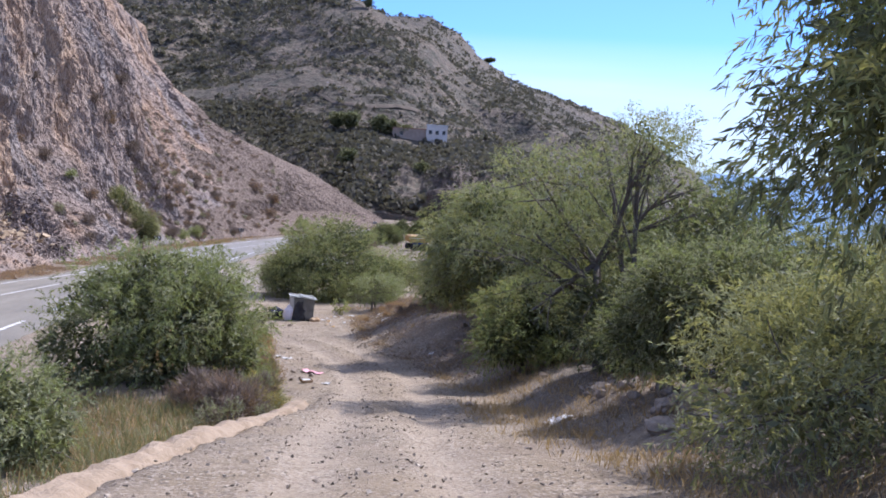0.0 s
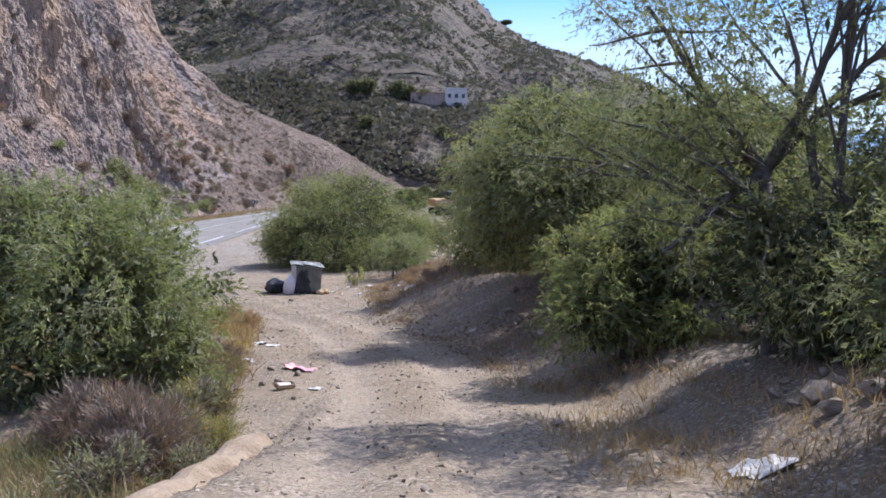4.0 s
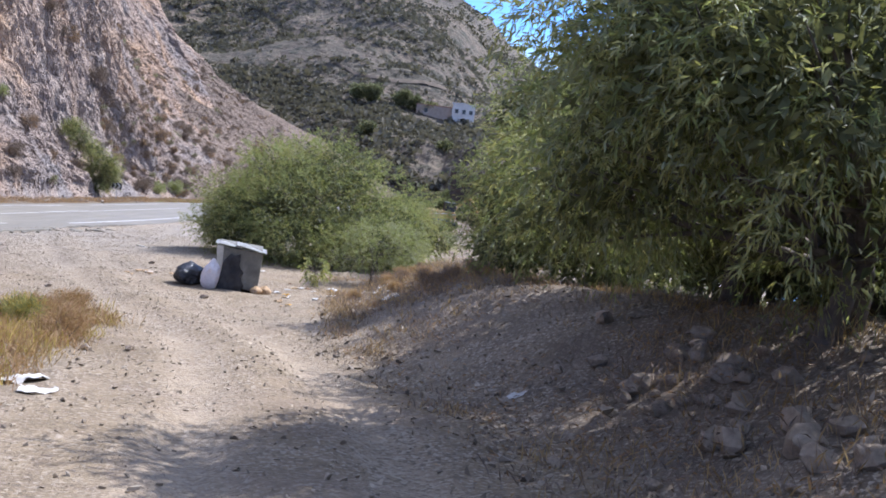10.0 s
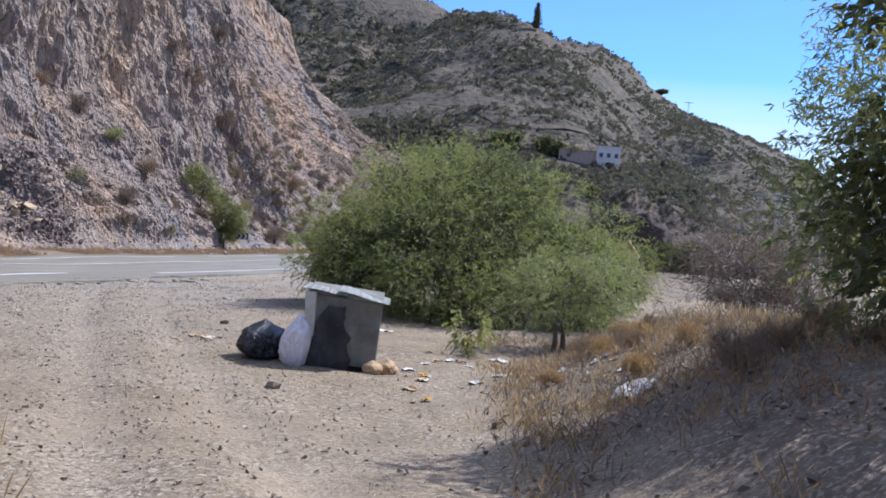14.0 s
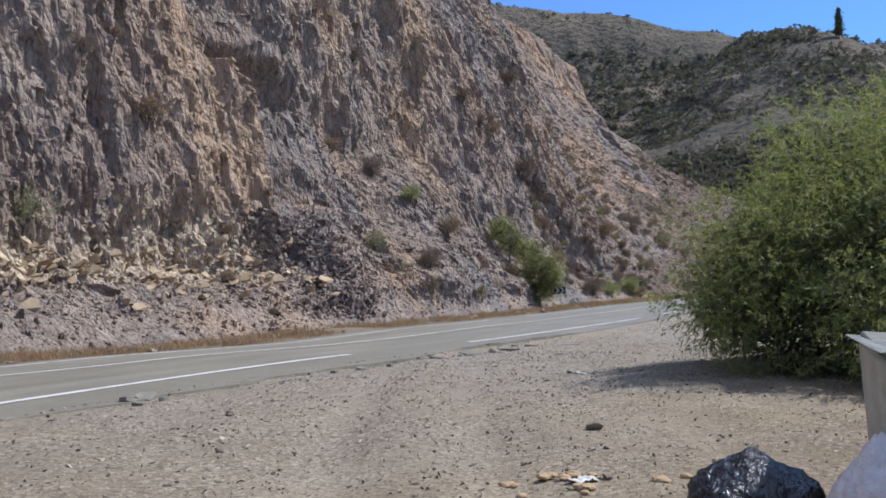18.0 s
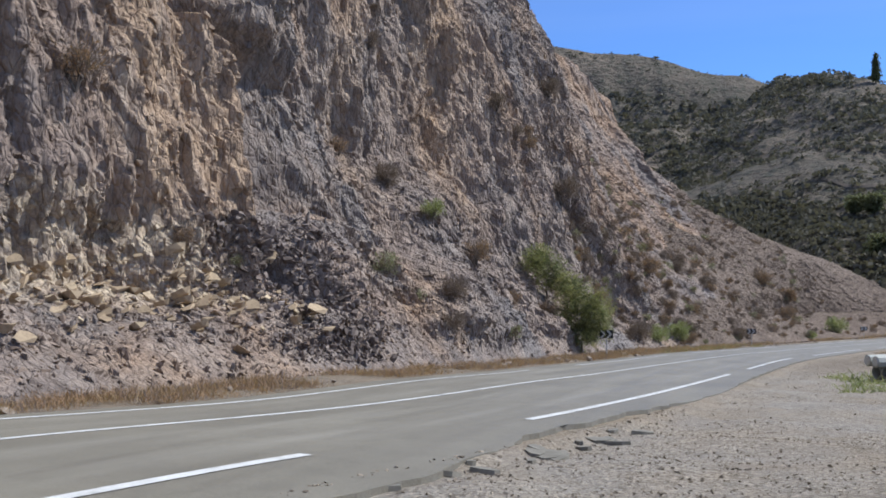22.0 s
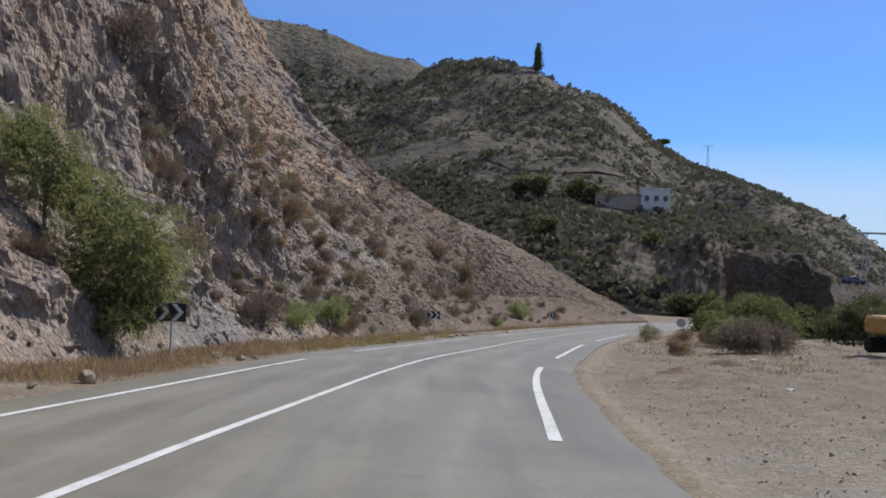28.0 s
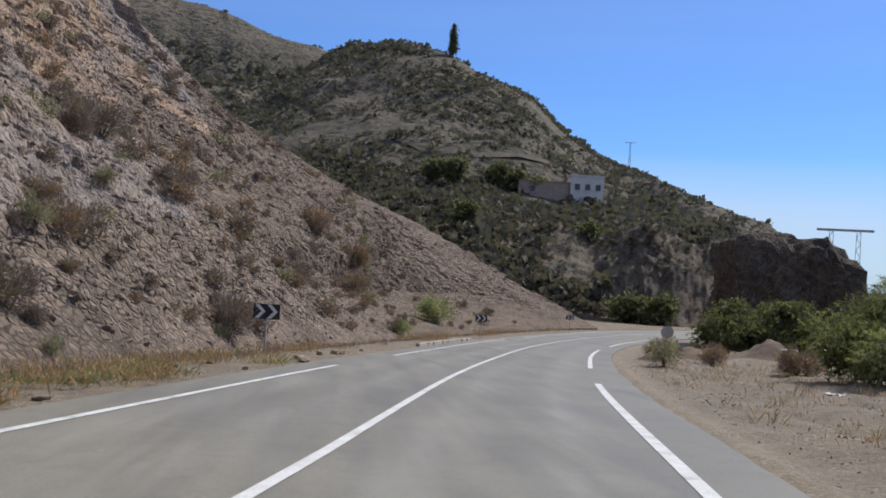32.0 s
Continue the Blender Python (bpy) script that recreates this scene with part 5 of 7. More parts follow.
def patch(x0, x1, y0, y1, n, seed, clump=0.35):
    rng = np.random.default_rng(seed)
    x, y = rng.uniform(x0, x1, n * 3), rng.uniform(y0, y1, n * 3)
    k = np.nonzero(vnoise(x * 0.8, y * 0.8, 0, seed) > clump - 0.5)[0][:n]
    k = k[(x[k] - road_x(y[k]) > 2.2) & (np.abs(x[k] - track_x(y[k])) > 1.5) & ((y[k] > 18.5) | (x[k] < kerb_x(y[k]) - 0.35) | (x[k] > track_x(y[k]) + 1.5))]
    return np.stack([x[k], y[k], ground_z(x[k], y[k])], 1)


def verge(y0, y1, d0, d1, n, seed, clump=0.3):
    rng = np.random.default_rng(seed)
    yy, d = rng.uniform(y0, y1, n * 3), rng.uniform(d0, d1, n * 3)
    k = np.nonzero(vnoise(yy * 0.5, d * 0.8, 0, seed) > clump - 0.5)[0][:n]
    x, y = on_road(yy[k], d[k])
    return np.stack([x, y, road_z(yy[k]) + crossfall(yy[k], d[k]) - 0.02], 1)


GRASS = leaf_material("grey_green_grass", (0.10, 0.11, 0.05), (0.26, 0.25, 0.12), 0.3)
YELLOW = leaf_material("yellow_herbs", (0.24, 0.19, 0.05), (0.46, 0.36, 0.10), 0.3)
RUST = leaf_material("rust_herbs", (0.205, 0.122, 0.070), (0.39, 0.25, 0.142), 0.3)
tufts("dry_grass", "rust-brown dry grass along the cliff foot", verge(56, 116, 8.1, 11.8, 5600, 3, 0.36), 0.28, [RUST, TWIG, RUST, DRY], 12, 0.2, 3)
tufts("dry_grass", "straw-coloured dry grass along the far verge", verge(110, 200, 8.8, 11.8, 1700, 4, 0.5), 0.36, [DRY, RUST, TWIG], 10, 0.2, 4, 0.008)
tufts("verge_weeds", "low green weeds and yellowed grass at the road verge", verge(112, 150, 8.0, 9.8, 380, 21, 0.66), 0.32, [GRASS, RUST, DRY], 14, 0.18, 21, 0.014, 0.8)
tufts("verge_grass", "yellow and rust herbs between the track and the road", patch(-5.5, -0.4, 26, 37, 1500, 5, 0.2), 0.30, [DRY, RUST, RUST, YELLOW], 18, 0.13, 5)
tufts("verge_grass", "rust-red dry herbs between the track and the road", patch(-4.8, -1.6, 30, 37, 200, 6), 0.4, [RUST], 14, 0.16, 6)
tufts("verge_grass", "grey-green grass below the kerb wall", patch(-6.5, -0.3, 3, 24, 5200, 7, 0.0), 0.36, [GRASS, GRASS, DRY], 13, 0.14, 7)
tufts("dry_grass", "straw-coloured dry grass on the bank", patch(3.0, 8.5, 24, 47, 1500, 8, 0.35), 0.2, [DRY, TWIG], 12, 0.15, 8)
tufts("dry_grass", "rust-brown dry grass on the bank beside the bin", patch(2.9, 8.0, 34, 51, 1700, 13, 0.3), 0.16, [RUST, DRY, TWIG], 12, 0.18, 13)
tufts("leaf_litter", "brown leaf litter and dead twigs under the trees", patch(3.2, 8.0, 24, 42, 2600, 14, 0.25), 0.09, [TWIG, RUST, TWIG], 9, 0.22, 14, 0.008, 1.6)
tufts("dry_grass", "straw-coloured dry grass under the trees", patch(3.3, 7.5, 6, 25, 900, 9), 0.22, [DRY], 12, 0.12, 9)
tufts("dry_grass", "thin dry weeds on the waste ground", patch(2, 24, 108, 158, 900, 10), 0.34, [DRY, TWIG, RUST], 10, 0.2, 10, 0.009)
tufts("dry_grass", "dry red-brown weeds at the track edge", patch(-1.4, -0.1, 15, 27, 260, 11), 0.3, [RUST], 12, 0.12, 11)
tufts("green_weeds", "low green weeds beside the concrete pipes", patch(-2.5, 4, 77, 90, 150, 12), 0.35, [LEAF_GREEN, LEAF_GREY], 14, 0.18, 12, 0.02, 0.8)

# ---------------------------------------------------------------- rocks, rubble and gravel
def stone_material(name, dark, mid, light):
    m = Nodes(name)
    col = m.ramp(m.random(True), (0.0, dark), (0.5, mid), (1.0, light))
    f = m.noise(7.0, 5, 0.65)
    col = m.mix(m.ramp(f, (0.35, 0.5), (0.55, 0.0)), col, tuple(x * 0.75 for x in dark))
    return m.done(col, 0.92, f, 0.5, 0.02, spec=0.2)


SCREE = stone_material("scree_rock", (0.133, 0.095, 0.070), (0.195, 0.141, 0.104), (0.285, 0.216, 0.162))
GRAVEL = stone_material("gravel", (0.135, 0.109, 0.082), (0.245, 0.200, 0.150), (0.45, 0.38, 0.29))
PALE = stone_material("pale_rock", (0.26, 0.19, 0.12), (0.40, 0.30, 0.19), (0.54, 0.42, 0.27))


def rock_shape(n, seed):
    """An angular stone as vertices and triangles, about one unit across."""
    rg = np.random.default_rng(seed)
    bm = bmesh.new()
    for q in rg.normal(0, 1, (n, 3)):
        bm.verts.new(q / np.linalg.norm(q) * rg.uniform(0.42, 0.62))
    bmesh.ops.convex_hull(bm, input=bm.verts[:])
    bmesh.ops.delete(bm, geom=[v for v in bm.verts if not v.link_faces], context="VERTS")
    bmesh.ops.triangulate(bm, faces=bm.faces[:])
    bmesh.ops.recalc_face_normals(bm, faces=bm.faces[:])
    bm.verts.index_update()
    V, F = np.array([v.co[:] for v in bm.verts]), np.array([[v.index for v in f.verts] for f in bm.faces])
    bm.free()
    return V, F


SHAPES = {n: [rock_shape(n, 900 + 40 * n + k) for k in range(14)] for n in (6, 9)}


def chunks(p, size, rng, flat=0.6, corners=9):
    """Angular stones, each turned and stretched at random, at the points p."""
    n = len(p)
    q = rng.normal(0, 1, (n, 4)) * np.array((1, 0.25, 0.25, 1))
    q /= np.linalg.norm(q, axis=1, keepdims=True)
    a, b, c, d = q.T
    R = np.stack([1 - 2 * (c * c + d * d), 2 * (b * c - a * d), 2 * (b * d + a * c), 2 * (b * c + a * d), 1 - 2 * (b * b + d * d), 2 * (c * d - a * b), 2 * (b * d - a * c), 2 * (c * d + a * b), 1 - 2 * (b * b + c * c)], 1).reshape(n, 3, 3)
    wide = np.stack([rng.uniform(0.7, 1.35, n), rng.uniform(0.5, 1.1, n), rng.uniform(flat * 0.6, flat * 1.3, n)], 1) * np.asarray(size).reshape(-1, 1)
    kind, V, F, n0 = rng.integers(0, 14, n), [], [], 0
    for k, (sv, sf) in enumerate(SHAPES[corners]):
        i = np.nonzero(kind == k)[0]
        v = np.einsum("nij,nkj->nki", R[i], sv[None] * wide[i][:, None]) + p[i][:, None]
        V.append(v.reshape(-1, 3))
        F.append((sf[None] + (np.arange(len(i)) * len(sv))[:, None, None]).reshape(-1, 3) + n0)
        n0 += len(i) * len(sv)
    return np.concatenate(V), np.concatenate(F)


def heap(name, label, p, size, mat, seed, flat=0.6, category="stones", corners=9):
    V, F = chunks(p, size, np.random.default_rng(seed), flat, corners)
    return tagged(new(name, mesh_of(name, V, F, mat)), label, category, kind="stuff")


rng = np.random.default_rng(101)
# broken rock over the whole face
n = 17000
y, h = 58 + 70 * rng.uniform(0, 1, n), 24 * rng.uniform(0, 1, n) ** 1.1
x, yy, z = cliff_at(y, h)
blocks = heap("cliff_rubble", "loose angular blocks standing out of the rock face", np.stack([x - 0.05, yy, z], 1), 0.07 + 0.24 * rng.uniform(0, 1, n) ** 3, ROCK, 1, 1.9)
for key in ("ochre", "slate", "cream"):
    blocks.data.attributes.new(key, "FLOAT", "POINT")
co = np.zeros(len(blocks.data.vertices) * 3, np.float32)
blocks.data.vertices.foreach_get("co", co)
co = co.reshape(-1, 3)
for key, v in zip(("ochre", "slate", "cream"), stains(co[:, 1] - 0.6, co[:, 2] - road_z(co[:, 1]))):
    blocks.data.attributes[key].data.foreach_set("value", v.astype(np.float32))
n = 9000
y, h = rng.uniform(100, 200, n), rng.uniform(10, 46, n)
x, yy, z = cliff_at(y, h)
heap("cliff_rubble", "broken rock on the upper spur", np.stack([x - 0.1, yy, z], 1), 0.10 + 0.30 * rng.uniform(0, 1, n) ** 3, ROCK, 6, 1.2)
n = 26000
y, h = rng.uniform(114, 200, n), 20 * rng.uniform(0, 1, n)
x, yy, z = cliff_at(y, h)
heap("scree", "grey-brown scree of broken stones on the slope", np.stack([x, yy, z - 0.04], 1), 0.08 + 0.24 * rng.uniform(0, 1, n) ** 2.6, SCREE, 2)
n = 6500
y = rng.uniform(56, 88, n)
h = (2.3 + 2.2 * smooth(76, 80, y)) * rng.uniform(0, 1, n) ** 0.8
x, yy, z = cliff_at(y, h)
heap("scree", "dark rubble fan at the foot of the cliff", np.stack([x, yy, z - 0.03], 1), 0.06 + 0.22 * rng.uniform(0, 1, n) ** 3, SCREE, 3)
DARKSCREE = stone_material("dark_scree", (0.09, 0.07, 0.06), (0.165, 0.128, 0.107), (0.27, 0.22, 0.185))
n = 3200
y, h = rng.normal(77.6, 1.7, n), 0.3 + 4.6 * rng.uniform(0, 1, n)
x, yy, z = cliff_at(y, h)
heap("scree", "pile of dark broken rock below the recess", np.stack([x + 0.05, yy, z], 1), 0.06 + 0.34 * rng.uniform(0, 1, n) ** 4, DARKSCREE, 10, 0.8)
# flat pale slabs on the ledge
slab = [mesh_of("slab", *chunks(np.zeros((1, 3)), [1.0], np.random.default_rng(200 + k), 0.3), PALE) for k in range(6)]
for k in range(290):
    y, h = rng.uniform(58, 77.5), rng.normal(2.25, 0.45)
    x, yy, z = cliff_at(y, h)
    ob = new("slab", slab[k % 6])
    ob.parent = cliff
    ob.matrix_world = pose(float(x) + rng.uniform(0.0, 0.4), float(yy), float(z) + 0.02, rng.normal(0, 6), rng.normal(7, 6), rng.normal(90, 35)) @ Matrix.Scale(0.28 + 0.6 * rng.uniform(0, 1) ** 2, 4)
# gravel of the track and the verge
n = 32000
y = rng.uniform(3, 62, n)
x = track_x(y) + rng.normal(0, 2.2, n)
k = (np.abs(np.abs(x - track_x(y)) - 0.75) > 0.28 * rng.uniform(0, 1, n)) & (x - road_x(y) > 1.6)
x, y = x[k], y[k]
heap("gravel", "small loose stones strewn over the dirt track", np.stack([x, y, ground_z(x, y) + 0.004], 1), 0.013 + 0.07 * rng.uniform(0, 1, len(x)) ** 5.5, GRAVEL, 4, 0.55, "stones", 6)
n = 9000
y, d = rng.uniform(52, 150, n), -1.3 - rng.gamma(1.4, 2.2, n)
x, yy = on_road(y, d)
heap("gravel", "loose gravel on the road shoulder", np.stack([x, yy, ground_z(x, yy) + 0.006], 1), 0.015 + 0.07 * rng.uniform(0, 1, n) ** 6.5, GRAVEL, 5, 0.45, "stones", 6)

n = 500
y, d = rng.uniform(44, 68, n), -1.15 - np.abs(rng.normal(0, 0.22, n))
x, yy = on_road(y, d)
heap("asphalt_crumbs", "broken brown-grey crumbs along the pavement edge", np.stack([x, yy, ground_z(x, yy) + 0.01], 1), 0.02 + 0.07 * rng.uniform(0, 1, n) ** 3, GRAVEL, 7, 0.4, "rubble")

SLAB = plain("broken_asphalt", (0.17, 0.155, 0.125), (0.25, 0.228, 0.185), 4.0, 0.9, 0.5)
for k in range(26):
    y, s = 49 + 15 * rng.uniform(0, 1), 0.16 + 0.42 * rng.uniform(0, 1) ** 2
    x, yy = on_road(y, -1.32 - 0.55 * rng.uniform(0, 1) ** 1.5)
    bm = bmesh.new()
    n = 7
    rim = [(s * rng.uniform(0.35, 0.6) * math.cos(a), 0.6 * s * rng.uniform(0.35, 0.6) * math.sin(a)) for a in np.arange(n) * 2 * np.pi / n]
    low, up = [bm.verts.new((*q, 0)) for q in rim], [bm.verts.new((q[0] * 0.96, q[1] * 0.96, 0.05)) for q in rim]
    bm.faces.new(low[::-1])
    bm.faces.new(up)
    for i in range(n):
        bm.faces.new((low[i], low[(i + 1) % n], up[(i + 1) % n], up[i]))
    ob = tagged(new("asphalt_slab", finish(bm, "asphalt_slab", SLAB)), "loose broken piece of asphalt at the pavement edge", "rubble", "broken pavement pieces")
    ob.matrix_world = pose(float(x), float(yy), gz(float(x), float(yy)) - 0.005, rng.normal(0, 5), rng.normal(0, 5), rng.uniform(0, 360))

n = 26000
y = rng.uniform(36, 66, n)
x, yy = on_road(y, -1.4 - 9 * rng.uniform(0, 1, n))
heap("gravel", "fine grey gravel spread over the lay-by", np.stack([x, yy, ground_z(x, yy) + 0.004], 1), 0.012 + 0.045 * rng.uniform(0, 1, n) ** 4, GRAVEL, 9, 0.5, "stones", 6)
n = 16000
y, d = rng.uniform(86, 165, n), -1.6 - rng.gamma(1.6, 4.0, n)
x, yy = on_road(y, d)
heap("earth_clods", "clods of dark earth and small stones on the waste ground", np.stack([x, yy, ground_z(x, yy)], 1), 0.015 + 0.085 * rng.uniform(0, 1, n) ** 5, GRAVEL, 8, 0.45, "rubble", 6)

n = 2600
y = rng.uniform(24, 46, n)
x = np.interp(y, [24, 30, 35, 46], [4.0, 3.6, 2.4, 2.8]) + 3.6 * rng.uniform(0, 1, n)
heap("gravel", "stones and earth crumbs on the shaded bank", np.stack([x, y, ground_z(x, y) + 0.01], 1), 0.02 + 0.13 * rng.uniform(0, 1, n) ** 4, GRAVEL, 12, 0.6, "stones", 6)
# stones that can be told apart
stone = []
for k in range(8):
    bm = bmesh.new()
    rg = np.random.default_rng(300 + k)
    for q in rg.normal(0, 1, (20, 3)):
        q = q / np.linalg.norm(q) * rg.uniform(0.8, 1.05)
        bm.verts.new((q[0] * 0.6, q[1] * 0.45, q[2] * 0.38))
    bmesh.ops.convex_hull(bm, input=bm.verts[:])
    bmesh.ops.delete(bm, geom=[v for v in bm.verts if not v.link_faces], context="VERTS")
    bmesh.ops.bevel(bm, geom=bm.edges[:], offset=0.015, segments=1, affect="EDGES")
    stone.append(finish(bm, "stone", STONE))


def put_stone(x, y, s, group="stones beside the track", label="rough brown-grey rock in the pile on the bank"):
    ob = tagged(new("stone", stone[rng.integers(0, 8)]), label, "stone", group)
    ob.matrix_world = pose(x, y, gz(x, y) + 0.2 * s, rng.normal(0, 10), rng.normal(0, 10), rng.uniform(0, 360)) @ Matrix.Scale(s, 4)


for k in range(150):
    if k < 70:
        y = rng.uniform(9, 18)
        put_stone(5.2 + 0.04 * (y - 9) + abs(rng.normal(0, 0.8)), y, 0.12 + 0.34 * rng.uniform(0, 1) ** 2)
    else:
        y = rng.normal(27.5, 2.4)
        put_stone(5.2 + 0.06 * abs(y - 27) + abs(rng.normal(0, 0.9)), y, 0.12 + 0.24 * rng.uniform(0, 1) ** 2)
for k in range(14):
    y = rng.uniform(10.8, 13.2)
    put_stone(4.9 + 1.1 * rng.uniform(0, 1), y, 0.25 + 0.38 * rng.uniform(0, 1) ** 2)
for k in range(40):
    y = rng.uniform(6, 50)
    put_stone(float(track_x(y)) + rng.choice((-1, 1)) * rng.uniform(1.5, 3.2), y, rng.uniform(0.07, 0.2), "small stones on the track edge", "small pale stone on the dirt")
for k in range(60):
    y = rng.uniform(56, 150)
    x, yy = on_road(y, rng.uniform(8.0, 9.8))
    put_stone(float(x), float(yy), rng.uniform(0.12, 0.4), "stones along the verge", "pale stone lying at the road verge")

# ---------------------------------------------------------------- kerb wall beside the track
KERB = plain("old_concrete", (0.25, 0.185, 0.12), (0.34, 0.26, 0.175), 3.0, 0.9, 0.6, dist=0.04)
kerb = tagged(new("kerb_wall"), "low crumbling earth-coloured kerb wall beside the track", "kerb", kind="structure")
y = 1.0
while y < 18.2:
    L = rng.uniform(0.7, 1.3)
    a, b = Vector((float(kerb_x(y)), y, float(track_z(y)))), Vector((float(kerb_x(y + L)), y + L, float(track_z(y + L))))
    bm = bmesh.new()
    m = Matrix.Translation((a + b) / 2 + Vector((-0.1, 0, -0.27))) @ (b - a).to_track_quat("Y", "Z").to_matrix().to_4x4()
    box(bm, (0.42, (b - a).length, 0.62), m)
    bmesh.ops.subdivide_edges(bm, edges=bm.edges[:], cuts=4, use_grid_fill=True)
    back = m.inverted()
    for v in bm.verts:
        q = back @ v.co
        if q.z > 0.25:
            v.co.z -= 0.10 * (abs(q.x) / 0.21) ** 3
        v.co += Vector((noise.noise(v.co * 2.3), noise.noise(v.co * 2.9), noise.noise(v.co * 3.7))) * 0.08 + Vector((0, 0, 0.03 * noise.noise(v.co * 9.0)))
    part("kerb_block", bm, KERB, kerb)
    y += L
# the low pale kerb at the cliff's foot
PALEKERB = plain("pale_concrete", (0.32, 0.28, 0.22), (0.44, 0.39, 0.31), 3.0, 0.9, 0.4, dist=0.02)
kerb2 = tagged(new("verge_kerb"), "broken line of pale concrete kerb at the road verge", "kerb", kind="structure")
for y in np.arange(121, 172, 1.25):
    if vnoise(y * 0.25, 0, 0, 6) < 0.05:
        continue
    (x0, y0), (x1, y1) = on_road(y, 8.3), on_road(y + 1.2, 8.3)
    a, b = Vector((float(x0), float(y0), float(road_z(y)))), Vector((float(x1), float(y1), float(road_z(y + 1.2))))
    bm = bmesh.new()
    box(bm, (0.2, 1.2, 0.3), Matrix.Translation((a + b) / 2 + Vector((random.gauss(0, 0.03), 0, -0.12))) @ (b - a).to_track_quat("Y", "Z").to_matrix().to_4x4(), 0.02)
    part("kerb_block", bm, PALEKERB, kerb2)

# ---------------------------------------------------------------- shrubs on the slope and the cliff
def shrub(label, mats, seed, leaf, wide, n=260, high=0.8):
    rg = np.random.default_rng(seed)
    ob = thing("shrub", label, "shrub", (0, 0, 0), group="shrubs on the cliff")
    p, d = lobe_points([(0, 0, 0.42 * high, 0.5, 0.5, 0.48 * high), (0.2, 0.1, 0.55 * high, 0.35, 0.35, 0.4 * high)], n, rg, 0.2)
    way = p - np.array((0, 0, -0.1)) + rg.normal(0, 0.1, p.shape)
    base = p[:, None] + rg.normal(0, 0.05, (len(p), 7, 3))
    V, F = blades(base.reshape(-1, 3), (way[:, None] + rg.normal(0, 0.3, base.shape)).reshape(-1, 3), leaf, wide, rg, 0.1)
    part("crown", mesh_of("crown", V, F, mats, np.repeat(rg.integers(0, len(mats), len(p)), 7)), None, ob)
    V, F = tubes([wander((0, 0, -0.2), (rg.normal(0, 0.2), rg.normal(0, 0.2), 0.5 * high), 0.03, 0.008, rg) for k in range(4)], 5)
    part("stem", mesh_of("stem", V, F, BARK, shade=True), None, ob)
    return ob


SHRUBS = [shrub("brown dried-out shrub rooted in the rock", [TWIG], 1, 0.15, 0.009, 380), shrub("dull reddish-brown shrub rooted in the rock", [TWIG, TWIG, RUST], 2, 0.14, 0.009, 380),
          shrub("grey-green low shrub rooted in the rock", [LEAF_GREY, TWIG], 3, 0.12, 0.01), shrub("fresh green shrub at the slope's foot", [LEAF_GREEN, LEAF_GREY], 4, 0.12, 0.013),
          shrub("rounded clump of yellow-green herbs on the verge", [YELLOW, GRASS, LEAF_YELLOW], 5, 0.14, 0.007, 420, 0.7), shrub("rust-coloured clump of dry herbs on the verge", [RUST, RUST, DRY], 6, 0.13, 0.006, 420, 0.6),
          shrub("reddish-brown dried twiggy clump on the verge", [TWIG, TWIG, RUST], 7, 0.17, 0.004, 500, 0.8)]
used = [False] * 7


def put_shrub(kind, x, y, z, s):
    m = pose(x, y, z, 0, 0, rng.uniform(0, 360)) @ Matrix.Scale(s, 4)
    if not used[kind]:
        used[kind] = True
        SHRUBS[kind].matrix_world = m
    else:
        copy_thing(SHRUBS[kind], Matrix.Identity(4)).matrix_basis = m


for kind, y, h, s in ((1, 130.6, 6.2, 1.9), (1, 138.2, 8.5, 1.3), (0, 148.1, 7.7, 1.9), (1, 133.8, 4.9, 1.0), (0, 148.3, 5.6, 1.5), (2, 140.5, 4.7, 0.8), (0, 130.7, 1.1, 1.3), (3, 125.0, 0.7, 1.9), (1, 126.3, 0.4, 1.2), (1, 178.0, 6.6, 2.6),
                      (1, 184.5, 4.3, 2.7), (0, 140.7, 0.6, 1.5), (3, 179.2, 0.6, 2.7), (3, 165.1, 0.2, 1.3), (1, 175.4, 2.1, 2.2), (0, 157.3, 2.6, 1.5), (0, 128.9, 2.6, 0.8), (2, 133.6, 2.8, 0.9), (0, 112.2, 10.1, 2.1), (0, 116.0, 0.7, 1.8),
                      (3, 119.5, 0.5, 1.7), (0, 143.2, 6.6, 1.5), (1, 96.1, 5.1, 1.4), (3, 92.4, 6.8, 1.1), (2, 85.1, 3.6, 1.3), (0, 88.3, 2.8, 1.3), (2, 85.9, 2.6, 0.7), (0, 105.9, 15.1, 1.3), (0, 115.3, 18.3, 1.6), (0, 91.8, 8.3, 1.5), (1, 70, 8, 1.6), (2, 63, 4.0, 1.8)):
    x, yy, z = cliff_at(y, h)
    put_shrub(kind, float(x) + 0.15, float(yy), float(z) - 0.1, s)
far = {0: [], 1: [], 2: []}
for k in range(620):
    y = rng.uniform(112, 199)
    h = rng.uniform(0.2, 20 if y > 135 else 10)
    x, yy, z = cliff_at(y, h)
    kind, s = int(rng.choice((0, 0, 0, 1, 1, 2))), 0.4 + 0.85 * rng.uniform(0, 1) ** 1.8
    if y < 136 and h < 8:
        put_shrub(kind, float(x), float(yy), float(z) - 0.05, s)
    else:
        far[kind].append((float(x), float(yy), float(z) - 0.05, s, rng.uniform(0, 6.28)))
